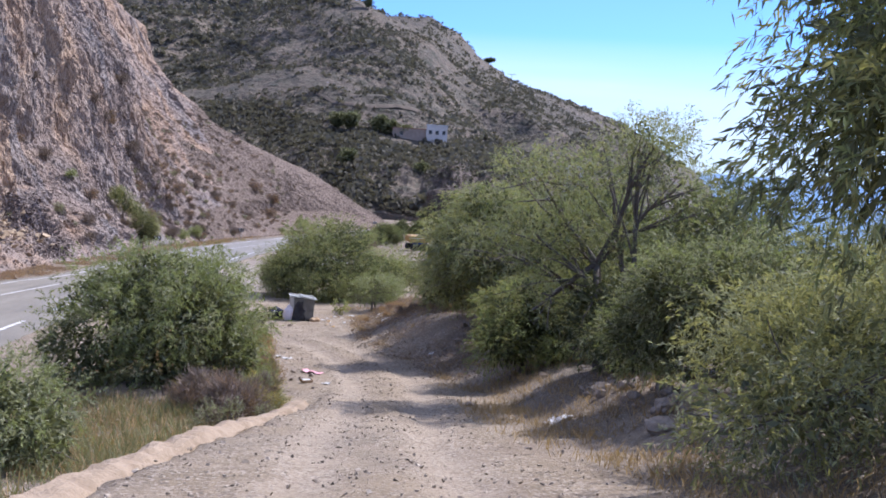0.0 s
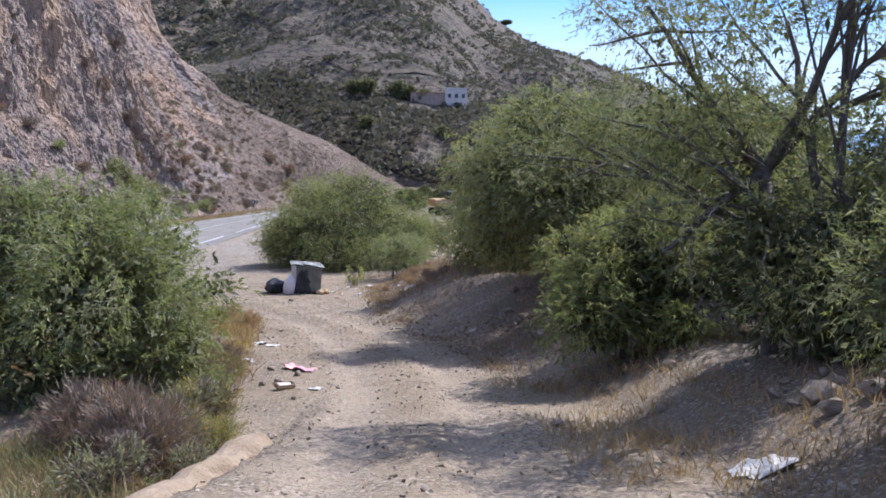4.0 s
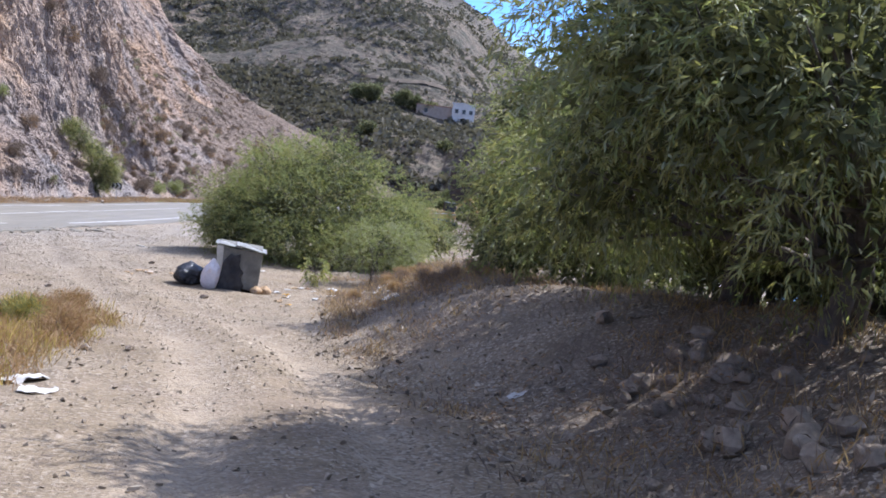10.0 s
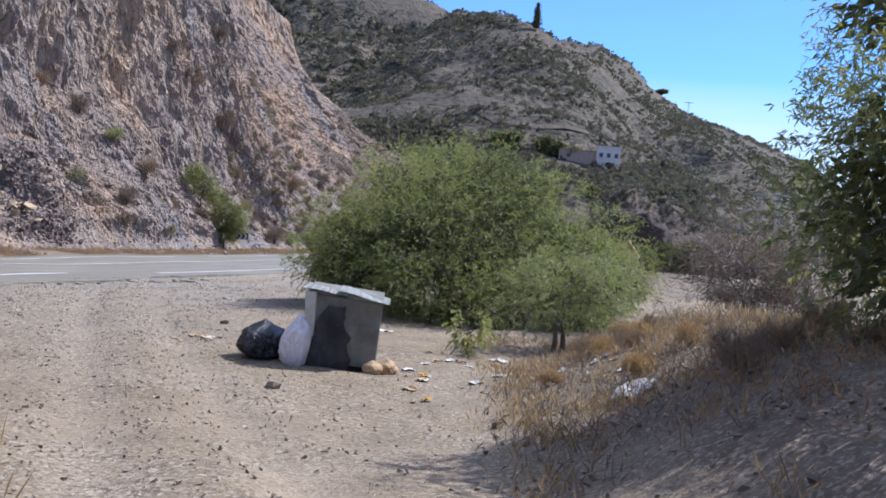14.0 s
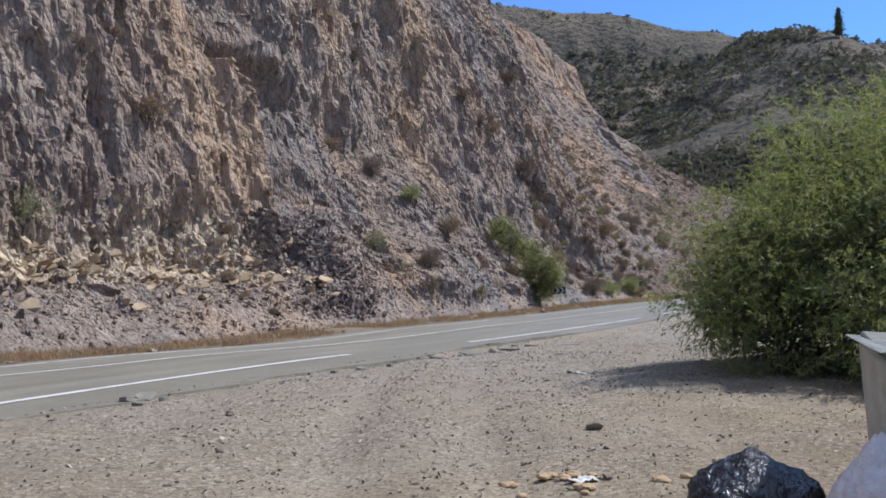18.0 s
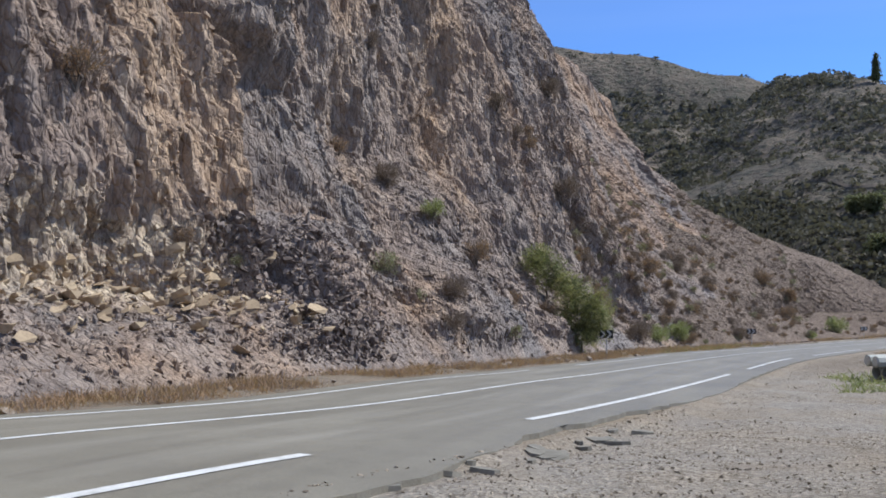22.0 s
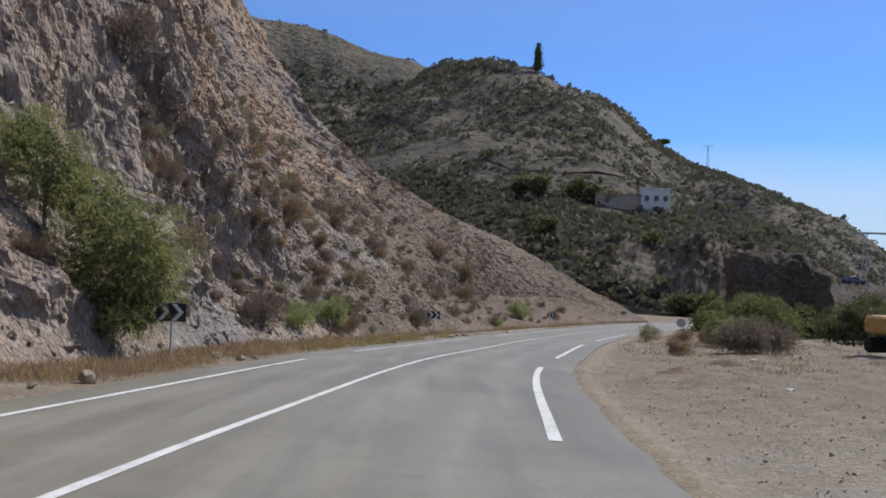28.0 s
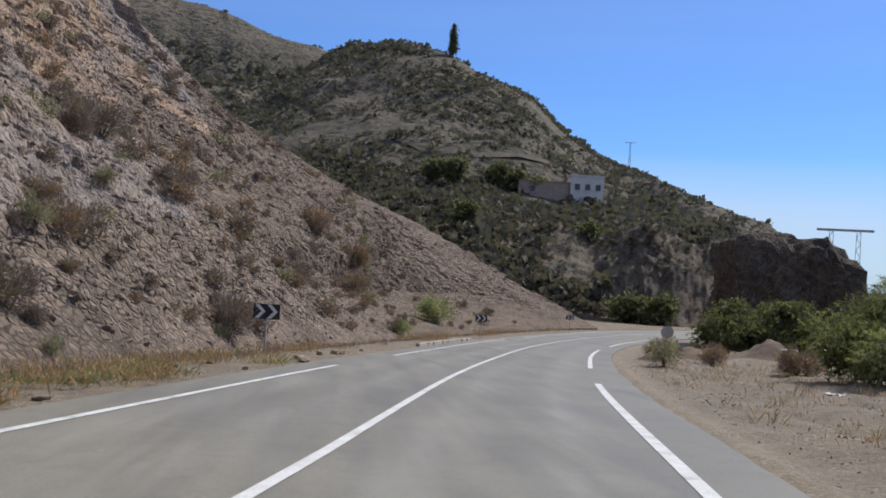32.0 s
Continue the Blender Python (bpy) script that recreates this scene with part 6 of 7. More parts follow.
for kind, spots in far.items():
    src = SHRUBS[kind].children[0].data
    co = np.zeros(len(src.vertices) * 3, np.float32)
    src.vertices.foreach_get("co", co)
    idx = np.zeros(len(src.polygons), np.int32)
    src.polygons.foreach_get("material_index", idx)
    # every fifth leaf, made wider, for the shrubs far up the slope
    co, idx = co.reshape(-1, 4, 3)[::5], idx[::5]
    mid = (co[:, 1] + co[:, 3]) / 2
    co[:, 1], co[:, 3] = mid + (co[:, 1] - mid) * 3.2, mid + (co[:, 3] - mid) * 3.2
    co = co.reshape(-1, 3)
    V = [np.stack([co[:, 0] * math.cos(a) - co[:, 1] * math.sin(a), co[:, 0] * math.sin(a) + co[:, 1] * math.cos(a), co[:, 2]], 1) * s + np.array((x, y, z)) for x, y, z, s, a in spots]
    V = np.concatenate(V)
    tagged(new("slope_shrubs", mesh_of("slope_shrubs", V, np.arange(len(V)).reshape(-1, 4), list(src.materials), np.tile(idx, len(spots)))), "small brown shrubs dotted over the stony slope", "shrubs", kind="stuff")
for k in range(22):
    y, h = rng.uniform(60, 112), rng.uniform(0.5, 18)
    x, yy, z = cliff_at(y, h)
    put_shrub(int(rng.choice((0, 1, 2))), float(x) + 0.1, float(yy), float(z) - 0.1, rng.uniform(0.5, 1.2))
for x, y, s, kind in ((-0.75, 18.9, 1.1, 6), (-0.25, 18.4, 0.6, 2), (-1.1, 18.0, 0.8, 2), (-0.1, 19.4, 0.6, 4), (-0.35, 20.6, 0.8, 4), (-0.9, 18.6, 0.9, 0), (-0.6, 20.4, 0.8, 2), (-1.4, 19.6, 1.0, 0), (0.1, 17.5, 0.5, 2), (-1.8, 27.5, 0.9, 0), (-1.1, 26.2, 0.8, 1), (-0.5, 22.0, 0.7, 3), (-3.6, 36.0, 1.0, 3), (3.5, 42.3, 0.4, 5), (4.2, 44.5, 0.5, 6), (5.2, 128, 1.2, 1), (9.5, 133, 1.4, 2), (12, 147, 1.5, 1), (9, 153, 1.6, 2), (13, 158, 1.4, 1), (11.5, 162, 1.2, 1), (2.2, 91, 0.9, 3), (0.2, 81, 0.8, 3)):
    put_shrub(kind, x, y, gz(x, y), s)

for k in range(46):
    y = rng.uniform(25.5, 37)
    x = rng.uniform(-4.6, -0.7)
    put_shrub(int(rng.choice((4, 5, 5, 5, 6))), x, y, gz(x, y), rng.uniform(0.4, 0.9))
for k in range(30):
    y = rng.uniform(18.5, 26)
    x = rng.uniform(-2.2, -0.35) + 0.04 * (y - 22)
    put_shrub(int(rng.choice((0, 6, 6, 2, 4))), x, y, gz(x, y), rng.uniform(0.4, 0.85))
for k in range(14):
    y = rng.uniform(37, 47)
    x = rng.uniform(3.9, 5.6)
    put_shrub(int(rng.choice((5, 5, 5, 6))), x, y, gz(x, y), rng.uniform(0.25, 0.5))

# ---------------------------------------------------------------- scrub on the far hills
def far_scrub(name, label, verts, n, seed, lo, hi, s0, s1, lift=1.0):
    rg = np.random.default_rng(seed)
    nu, nv = verts.shape[0], verts.shape[1]
    i, j = rg.integers(0, nu - 1, n * 3), (nv * (lo + (hi - lo) * rg.uniform(0, 1, n * 3) ** lift)).astype(int)
    t = rg.uniform(0, 1, (n * 3, 1))
    p = verts[i, j] * (1 - t) + verts[i + 1, np.clip(j + 1, 0, nv - 1)] * t
    dens = fbm(p[:, 0] * 0.03, p[:, 1] * 0.03, p[:, 2] * 0.05, 3, seed)
    p = p[np.nonzero(0.55 * dens + rg.uniform(-0.6, 0.6, n * 3) > 0.1)[0][:n]]
    s = s0 + (s1 - s0) * rg.uniform(0, 1, len(p)) ** 4
    m = 11
    d = rg.normal(0, 1, (len(p), m, 3))
    d[..., 2] = np.abs(d[..., 2])
    d /= np.linalg.norm(d, axis=2, keepdims=True)
    c = p[:, None] + d * s[:, None, None] * np.array((0.8, 0.8, 0.65)) * rg.uniform(0.4, 0.9, (len(p), m, 1))
    V, F = blades(c.reshape(-1, 3), (d + rg.normal(0, 0.8, d.shape)).reshape(-1, 3), np.repeat(s, m) * 0.75, 1.0, rg, 0.2)
    V = V.reshape(-1, 4, 3)
    mid = (V[:, 1] + V[:, 3]) / 2
    wd = np.repeat(s, m)[:, None] * 0.35
    V[:, 1], V[:, 3] = mid + (V[:, 1] - mid) * wd, mid + (V[:, 3] - mid) * wd
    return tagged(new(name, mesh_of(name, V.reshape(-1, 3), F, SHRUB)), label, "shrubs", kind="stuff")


far_scrub("hill_scrub", "dark rounded scrub bushes dotted over the hillside", HV[:, :-1], 17000, 3, 0.4, 0.999, 0.45, 2.4, 0.5)
far_scrub("hill_scrub", "scattered scrub on the dry lower hillside", HV[:, :-1], 3200, 13, 0.25, 0.6, 0.4, 1.8, 0.5)
far_scrub("hill_scrub", "thicket of dark shrubs above the road cut", HV[:180, :-1], 900, 4, 0.05, 0.6, 0.6, 2.4)
far_scrub("hill_scrub", "dark scrub on the shaded lower slope of the upper hill", HV2[:, :-1], 6500, 12, 0.58, 0.88, 1.1, 4.2)
far_scrub("hill_scrub", "sparse scrub on the bare upper hillside", HV2[:, :-1], 2200, 5, 0.4, 0.999, 0.7, 2.6)

far_scrub("hill_scrub", "dark scrub filling the ravine beside the road cut", HV[140:224, 1:-1], 1100, 6, 0.02, 0.34, 0.5, 2.4)
far_scrub("hill_scrub", "scrub along the rounded crest", HV[175:300, -3:-1], 1500, 8, 0.0, 0.49, 0.7, 2.6)
far_scrub("hill_scrub", "a few shrubs on the rocky road cut", HV[217:285, 1:-1], 220, 7, 0.05, 0.36, 0.3, 1.3)

# low scrub on the slope that falls to the sea
far_scrub("seaward_scrub", "low coastal scrub on the slope above the sea", np.stack([GX, GY, GZ], -1)[190:226, 20:360], 1100, 9, 0.0, 0.99, 0.3, 1.2)


def bearing(az, d, el):
    return Vector((EYE0[0] + d * math.sin(radians(az)), EYE0[1] + d * math.cos(radians(az)), EYE0[2] + d * math.tan(radians(el))))


def hill_point(az, i):
    r = [curve([q[0] for q in ROWS_MAIN], [q[1][i][c] for q in ROWS_MAIN])(az) for c in (0, 1)]
    return Vector((EYE0[0] + float(r[0]) * math.sin(radians(az)), EYE0[1] + float(r[0]) * math.cos(radians(az)), float(r[1])))


p = hill_point(5.75, 3)
plant("conifer", "tall narrow dark conifer on the hill's summit", "tree", tuple(p - Vector((0, 0, 1.0))),
      [(0, 0, 3.2, 1.8, 1.8, 2.6), (0, 0, 6.2, 1.5, 1.5, 2.0), (0, 0, 8.6, 1.2, 1.2, 1.8), (0, 0, 10.8, 0.6, 0.6, 1.4)], [LEAF_DARK], 420, 10, 0.5, 0.1, 0.3, [(0, 0, 0)], 51, twig=0.8, thick=0.25)
p = HV[int((13.4 + 14) / 44 * 329), -2]
plant("umbrella_pine", "wind-bent flat-topped pine on the ridge", "tree", (float(p[0]), float(p[1]), float(p[2]) - 2.2), [(0, 0, 4.6, 3.4, 3.0, 1.2), (1.6, 0, 5.2, 2.4, 2.2, 0.9), (-1.2, 0, 3.4, 1.6, 1.6, 0.9)], [LEAF_DARK], 300, 10, 0.7, 0.13, 0.1, [(-0.8, 0, 0)], 52, twig=0.9, thick=0.5)
for k, (az, i, s) in enumerate(((5.0, 2, 1.3), (6.2, 2, 1.5), (6.9, 1, 1.2), (8.6, 2, 1.4), (9.6, 2, 1.2), (10.9, 2, 1.0), (14.0, 1, 1.0), (16.5, 0, 1.1), (18.2, 0, 1.2))):
    p = hill_point(az, i)
    plant("hillside_tree", "rounded grey-green tree below the terraces", "tree", tuple(p - Vector((0, 0, 0.5))), [(0, 0, 2.2 * s, 2.0 * s, 2.0 * s, 1.9 * s), (0.9 * s, 0, 3.0 * s, 1.3 * s, 1.3 * s, 1.2 * s)],
          [LEAF_DARK, LEAF_DARK, LEAF_GREY], 350, 9, 0.45, 0.1, 0.3, [(0, 0, 0)], 60 + k, group="trees below the terraces", twig=0.6, thick=0.18)

# ---------------------------------------------------------------- the bin and the rubbish round it
RUSTY = plain("weathered_steel", (0.128, 0.123, 0.101), (0.225, 0.216, 0.179), 3.0, 0.75, 0.3, spec=0.3)
BURNT = plain("blackened_steel", (0.025, 0.024, 0.024), (0.07, 0.065, 0.06), 4.0, 0.8, 0.3)
PALEPANEL = plain("faded_paint", (0.42, 0.40, 0.33), (0.55, 0.53, 0.46), 5.0, 0.7, 0.2)
LID = plain("galvanised_sheet", (0.40, 0.40, 0.37), (0.55, 0.55, 0.51), 6.0, 0.6, 0.25, metal=0.2, spec=0.5)
BLACKBAG = plain("black_plastic", (0.008, 0.008, 0.009), (0.018, 0.018, 0.020), 2.2, 0.26, 1.0, spec=0.8, dist=0.06)
WHITEBAG = plain("white_plastic", (0.68, 0.62, 0.60), (0.80, 0.74, 0.72), 2.0, 0.4, 0.8, spec=0.5, dist=0.04)
ORANGE = plain("orange_card", (0.50, 0.28, 0.06), (0.62, 0.38, 0.10), 7.0, 0.8, 0.2)
PINK = plain("pink_cloth", (0.66, 0.30, 0.34), (0.80, 0.46, 0.48), 12.0, 0.9, 0.6, dist=0.02)
WHITE = plain("white_litter", (0.46, 0.44, 0.40), (0.62, 0.60, 0.56), 10.0, 0.7, 0.3)
CARD = plain("cardboard", (0.36, 0.24, 0.13), (0.48, 0.34, 0.20), 6.0, 0.9, 0.2)


def hull(bottom, top):
    """A closed box from four bottom and four top corners."""
    bm = bmesh.new()
    v = [bm.verts.new(p) for p in (*bottom, *top)]
    for f in ((3, 2, 1, 0), (4, 5, 6, 7), (0, 1, 5, 4), (1, 2, 6, 5), (2, 3, 7, 6), (3, 0, 4, 7)):
        bm.faces.new([v[i] for i in f])
    bmesh.ops.bevel(bm, geom=bm.edges[:], offset=0.012, segments=1, affect="EDGES")
    return bm


bz = gz(0.9, 44.8)
trash = thing("rubbish_bin", "battered grey steel rubbish container, blackened by fire, lid askew", "bin", (0.74, 44.75, bz), 3)
B, T = 0.48, 0.53
part("body", hull([(-B, -B, 0.1), (B, -B, 0.1), (B, B, 0.1), (-B, B, 0.1)], [(-T, -T, 1.10), (T, -T, 1.02), (T, T, 1.06), (-T, T, 1.14)]), RUSTY, trash)
U, W = np.meshgrid(np.linspace(0, 1, 15), np.linspace(0, 1, 21), indexing="ij")
xl, xr = -0.30 - 0.26 * (1 - W) ** 0.8 + 0.03 * fbm(W * 5, 0, 0, 3, 3), 0.02 + 0.10 * (1 - W) + 0.04 * fbm(W * 6, 4, 0, 3, 4)
X = xl + (xr - xl) * U
Z = 0.05 + (0.86 + 0.05 * fbm(U * 4, 0, 0, 2, 6)) * W
Y = -(B + (T - B) * Z) - 0.02 - 0.13 * np.sin(np.pi * U) ** 0.6 * (1 - W) ** 0.7 - 0.03 * fbm(U * 5, W * 6, 0, 3, 9)
cover = np.stack([X, Y, Z], -1).reshape(-1, 3)
F = grid_faces(15, 21)
part("burnt_cover", mesh_of("burnt_cover", np.concatenate([cover, cover + np.array((0, 0.015, 0))]), np.concatenate([F, F[:, ::-1] + len(cover)]), BURNT, shade=True), None, trash, "blackened sheet draped over the front")
part("side_panel", hull([(-B - 0.05, -0.25, 0.45), (-B - 0.005, -0.3, 0.45), (-B - 0.005, 0.32, 0.45), (-B - 0.05, 0.3, 0.45)], [(-T - 0.03, -0.34, 1.1), (-T + 0.01, -0.4, 1.1), (-T + 0.01, 0.4, 1.1), (-T - 0.03, 0.38, 1.1)]), PALEPANEL, trash, "pale faded side panel")
part("corner_post", hull([(-B - 0.02, -B - 0.02, 0.1), (-B + 0.1, -B - 0.02, 0.1), (-B + 0.1, -B + 0.02, 0.1), (-B - 0.02, -B + 0.02, 0.1)], [(-T - 0.03, -T - 0.03, 1.12), (-T + 0.13, -T - 0.03, 1.12), (-T + 0.13, -T + 0.02, 1.12), (-T - 0.03, -T + 0.02, 1.12)]), PALEPANEL, trash)
for k, (pts, z0) in enumerate((([(-0.60, -0.58), (0.02, -0.58), (0.02, 0.6), (-0.60, 0.6)], 1.17), ([(-0.10, -0.66), (0.62, -0.66), (0.62, 0.54), (-0.10, 0.54)], 1.16))):
    bm = bmesh.new()
    n = 42
    grid = []
    for i in range(n + 1):
        for j in range(7):
            u, v = i / n, j / 6
            x = pts[0][0] + (pts[1][0] - pts[0][0]) * u
            y = pts[0][1] + (pts[3][1] - pts[0][1]) * v
            z = z0 - 0.10 * (x - pts[0][0]) - (0.05 if k else 0) * u * u + 0.0025 * math.sin(u * 44 + k) + 0.012 * math.sin(u * 5 + k) - 0.06 * v
            grid.append(bm.verts.new((x, y, z)))
    for i in range(n):
        for j in range(6):
            bm.faces.new((grid[i * 7 + j], grid[(i + 1) * 7 + j], grid[(i + 1) * 7 + j + 1], grid[i * 7 + j + 1]))
    bmesh.ops.solidify(bm, geom=bm.faces[:], thickness=0.008)
    part("lid", bm, LID, trash, "bent pale sheet-metal lid")
for x, y in ((-0.3, -0.3), (0.3, -0.3), (0.3, 0.3), (-0.3, 0.3)):
    bm = bmesh.new()
    rod(bm, (x - 0.03, y, 0.07), (x + 0.03, y, 0.07), 0.07, n=12)
    part("wheel", bm, BURNT, trash)


def sack(name, label, x, y, r, high, mat, seed, lean=0.0):
    bm = bmesh.new()
    bmesh.ops.create_icosphere(bm, subdivisions=5, radius=1.0)
    for v in bm.verts:
        c = v.co.copy()
        o = Vector((seed, seed * 2.3, 0))
        crease = 0.5 - abs(noise.noise(Vector((c.x * 2.6, c.y * 2.6, c.z * 1.1)) + o)) * 1.6
        fold = 0.5 - abs(noise.noise(Vector((c.x * 5.5, c.y * 5.5, c.z * 3.0)) + o)) * 1.6
        pleat = 0.5 - abs(noise.noise(Vector((c.x * 4.5, c.y * 4.5, c.z * 1.6)) + o))
        wrinkle = 0.5 - abs(noise.noise(Vector((c.x * 10, c.y * 10, c.z * 5)) + o))
        f = 1 + 0.24 * noise.noise(c * 1.3 + o) + 0.06 * crease + 0.08 * fold + 0.20 * pleat + 0.16 * wrinkle + 0.02 * noise.noise(c * 22)
        neck = max(0.0, c.z - 0.45) * 1.05
        ear = 0.16 * max(0.0, c.z - 0.7) * noise.noise(Vector((c.x * 3, c.y * 3, 0)) + o)
        v.co = Vector((c.x * r * f * (1 - neck) * (1 - 0.16 * c.z) + lean * (c.z + 1), c.y * r * f * (1 - neck) * (1 - 0.16 * c.z), (max(-0.82, c.z * (0.85 + 0.15 * f)) + ear) * high / 1.85))
    ob = thing(name, label, "bag", (x, y, gz(x, y) + 0.82 * high / 1.85 - 0.01), group="rubbish beside the bin")
    part("bag_body", bm, mat, ob, shade=True)
    # gathered neck, flared and crumpled
    n, m = 36, 9
    A, U = np.meshgrid(np.linspace(0, 2 * np.pi, n), np.linspace(0, 1, m), indexing="ij")
    R = r * (0.40 - 0.30 * U) * (1 + 0.22 * np.sin(A * 7 + seed) + 0.12 * np.sin(A * 11))
    Z = high / 1.85 * (0.66 + 0.20 * U + 0.04 * U * np.sin(A * 2 + seed) + 0.06 * U * np.sin(A * 5))
    V = np.stack([R * np.cos(A) + lean * 1.9 + 0.05 * r * U, R * np.sin(A), Z], -1)
    F = grid_faces(n, m)
    part("bag_neck", mesh_of("bag_neck", V, F, mat, shade=True), None, ob)
    return ob


sack("rubbish_bag", "bulging shiny black rubbish bag on the gravel", -0.40, 44.75, 0.31, 0.55, BLACKBAG, 1)
sack("rubbish_bag", "upright white plastic sack leaning on the bin", 0.10, 44.22, 0.19, 0.74, WHITEBAG, 2, 0.04)
sack("rubbish_bag", "small tan bag at the foot of the bin", 1.22, 44.2, 0.12, 0.2, CARD, 4)
sack("rubbish_bag", "small brown bundle at the foot of the bin", 1.42, 44.45, 0.13, 0.22, CARD, 5)
for k in range(16):
    x, y = -1.55 + random.gauss(0, 0.3), 46.5 + random.gauss(0, 0.22)
    bm = bmesh.new()
    bmesh.ops.create_icosphere(bm, subdivisions=2, radius=0.026 + 0.024 * random.random())
    for v in bm.verts:
        v.co = Vector((v.co.x * 1.3, v.co.y, v.co.z * 0.6)) * (1 + 0.5 * noise.noise(v.co * 22 + Vector((k * 3, 0, 0))))
    ob = tagged(new("food_scrap", finish(bm, "food_scrap", CARD)), "brown scrap of rotting peel on the gravel", "litter", "scraps beside the bags")
    ob.location = (x, y, gz(x, y) + 0.02)
bm = bmesh.new()
box(bm, (0.14, 0.04, 0.16), pose(0, 0, 0, 10, 25, 20), 0.008)
ob = tagged(new("carton", finish(bm, "carton", ORANGE)), "crushed orange carton on the white sack", "carton")
ob.location = (0.28, 44.24, gz(0.3, 44.2) + 0.62)


def scrap(name, label, x, y, size, mat, seed, lift=0.08, category="litter"):
    """A crumpled sheet lying on the ground."""
    n, m = 25, 9
    A, R = np.meshgrid(np.linspace(0, 2 * np.pi, n), np.linspace(0.02, 0.5, m), indexing="ij")
    out = R * size * 0.85 * (1 + 0.22 * np.sin(2 * A + seed) + 0.14 * np.sin(3 * A + seed * 2.1) + 0.10 * np.sin(7 * A + seed))
    X2, Y2 = out * np.cos(A), out * np.sin(A)
    Z = lift * size * (0.7 + fbm(X2 / size * 5, Y2 / size * 5, seed, 3, seed)) + ground_z(x + X2, y + Y2) - gz(x, y) + 0.012
    top = np.stack([X2, Y2, Z], -1)
    V = np.concatenate([top.reshape(-1, 3), (top - np.array((0, 0, 0.006))).reshape(-1, 3)])
    F = grid_faces(n, m)
    n = n * m
    ob = tagged(new(name, mesh_of(name, V, np.concatenate([F, F[:, ::-1] + n]), mat, shade=True)), label, category, "litter on the ground")
    ob.location = (x, y, gz(x, y))


scrap("pink_cloth", "crumpled pink cloth lying on the track", 0.75, 24.55, 0.62, PINK, 3, 0.07, "cloth")
for k, (x, y, s) in enumerate(((-0.35, 26.5, 0.5), (-0.5, 29.4, 0.45), (0.1, 29.0, 0.35), (-0.25, 30.0, 0.4), (1.0, 22.3, 0.22), (3.0, 44.2, 0.22), (3.6, 43.5, 0.4), (4.05, 40.2, 0.5), (2.3, 46.2, 0.2), (1.7, 45.0, 0.22), (1.95, 45.7, 0.16), (2.6, 45.4, 0.14), (4.2, 41.4, 0.3), (4.6, 15.8, 0.6), (3.2, 47.2, 0.3),
                             (-1.6, 46.4, 0.22), (-3.2, 55.0, 0.3), (1.0, 50.6, 0.3), (4.6, 30.5, 0.2), (2.0, 98.0, 0.3), (4.0, 115, 0.4), (6.5, 121, 0.4), (9.5, 124, 0.5), (3.6, 128, 0.4), (8.0, 137, 0.5), (5.8, 107, 0.3), (10.5, 131, 0.4), (1.4, 103, 0.3))):
    scrap("litter", "scrap of white plastic litter on the ground", x, y, s, WHITE, 10 + k)
rg = np.random.default_rng(77)
BROWNBIT = plain("brown_scrap", (0.20, 0.11, 0.06), (0.34, 0.20, 0.11), 9.0, 0.8, 0.3)
for k in range(34):
    x, y = 1.7 + 2.9 * rg.uniform(0, 1), 41.6 + 5.6 * rg.uniform(0, 1)
    mat, word = ((WHITE, "pale"), (BROWNBIT, "brown"), (CARD, "tan card"), (ORANGE, "orange"))[min(3, rg.integers(0, 10) // 3)]
    scrap("litter", f"small {word} scrap of rubbish on the dirt beside the bin", x, y, rg.uniform(0.08, 0.22), mat, 60 + k, 0.12)
bm = bmesh.new()
box(bm, (0.26, 0.2, 0.06), pose(0, 0, 0.03), 0.005)
for f in [f for f in bm.faces if f.normal.z > 0.9]:
    bmesh.ops.delete(bm, geom=[f], context="FACES")
carton = thing("cardboard_box", "open brown cardboard box with white lining at the track edge", "box", (0.55, 22.3, gz(0.55, 22.3) + 0.004), 20)
bmesh.ops.solidify(bm, geom=bm.faces[:], thickness=0.008)
part("box_body", bm, CARD, carton)
bm = bmesh.new()
box(bm, (0.2, 0.12, 0.015), pose(0, 0, 0.045, 6, 4, 0), 0.004)
part("lining", bm, WHITE, carton, "white paper lining")

# ---------------------------------------------------------------- road signs
BLACK = plain("black_sheet", (0.02, 0.02, 0.022), (0.04, 0.04, 0.042), 6.0, 0.5, 0.1)
SIGNWHITE = plain("reflective_white", (0.62, 0.62, 0.60), (0.72, 0.72, 0.70), 6.0, 0.45, 0.05)
STEEL = plain("galvanised_steel", (0.36, 0.36, 0.35), (0.48, 0.48, 0.47), 8.0, 0.5, 0.1, metal=0.6)


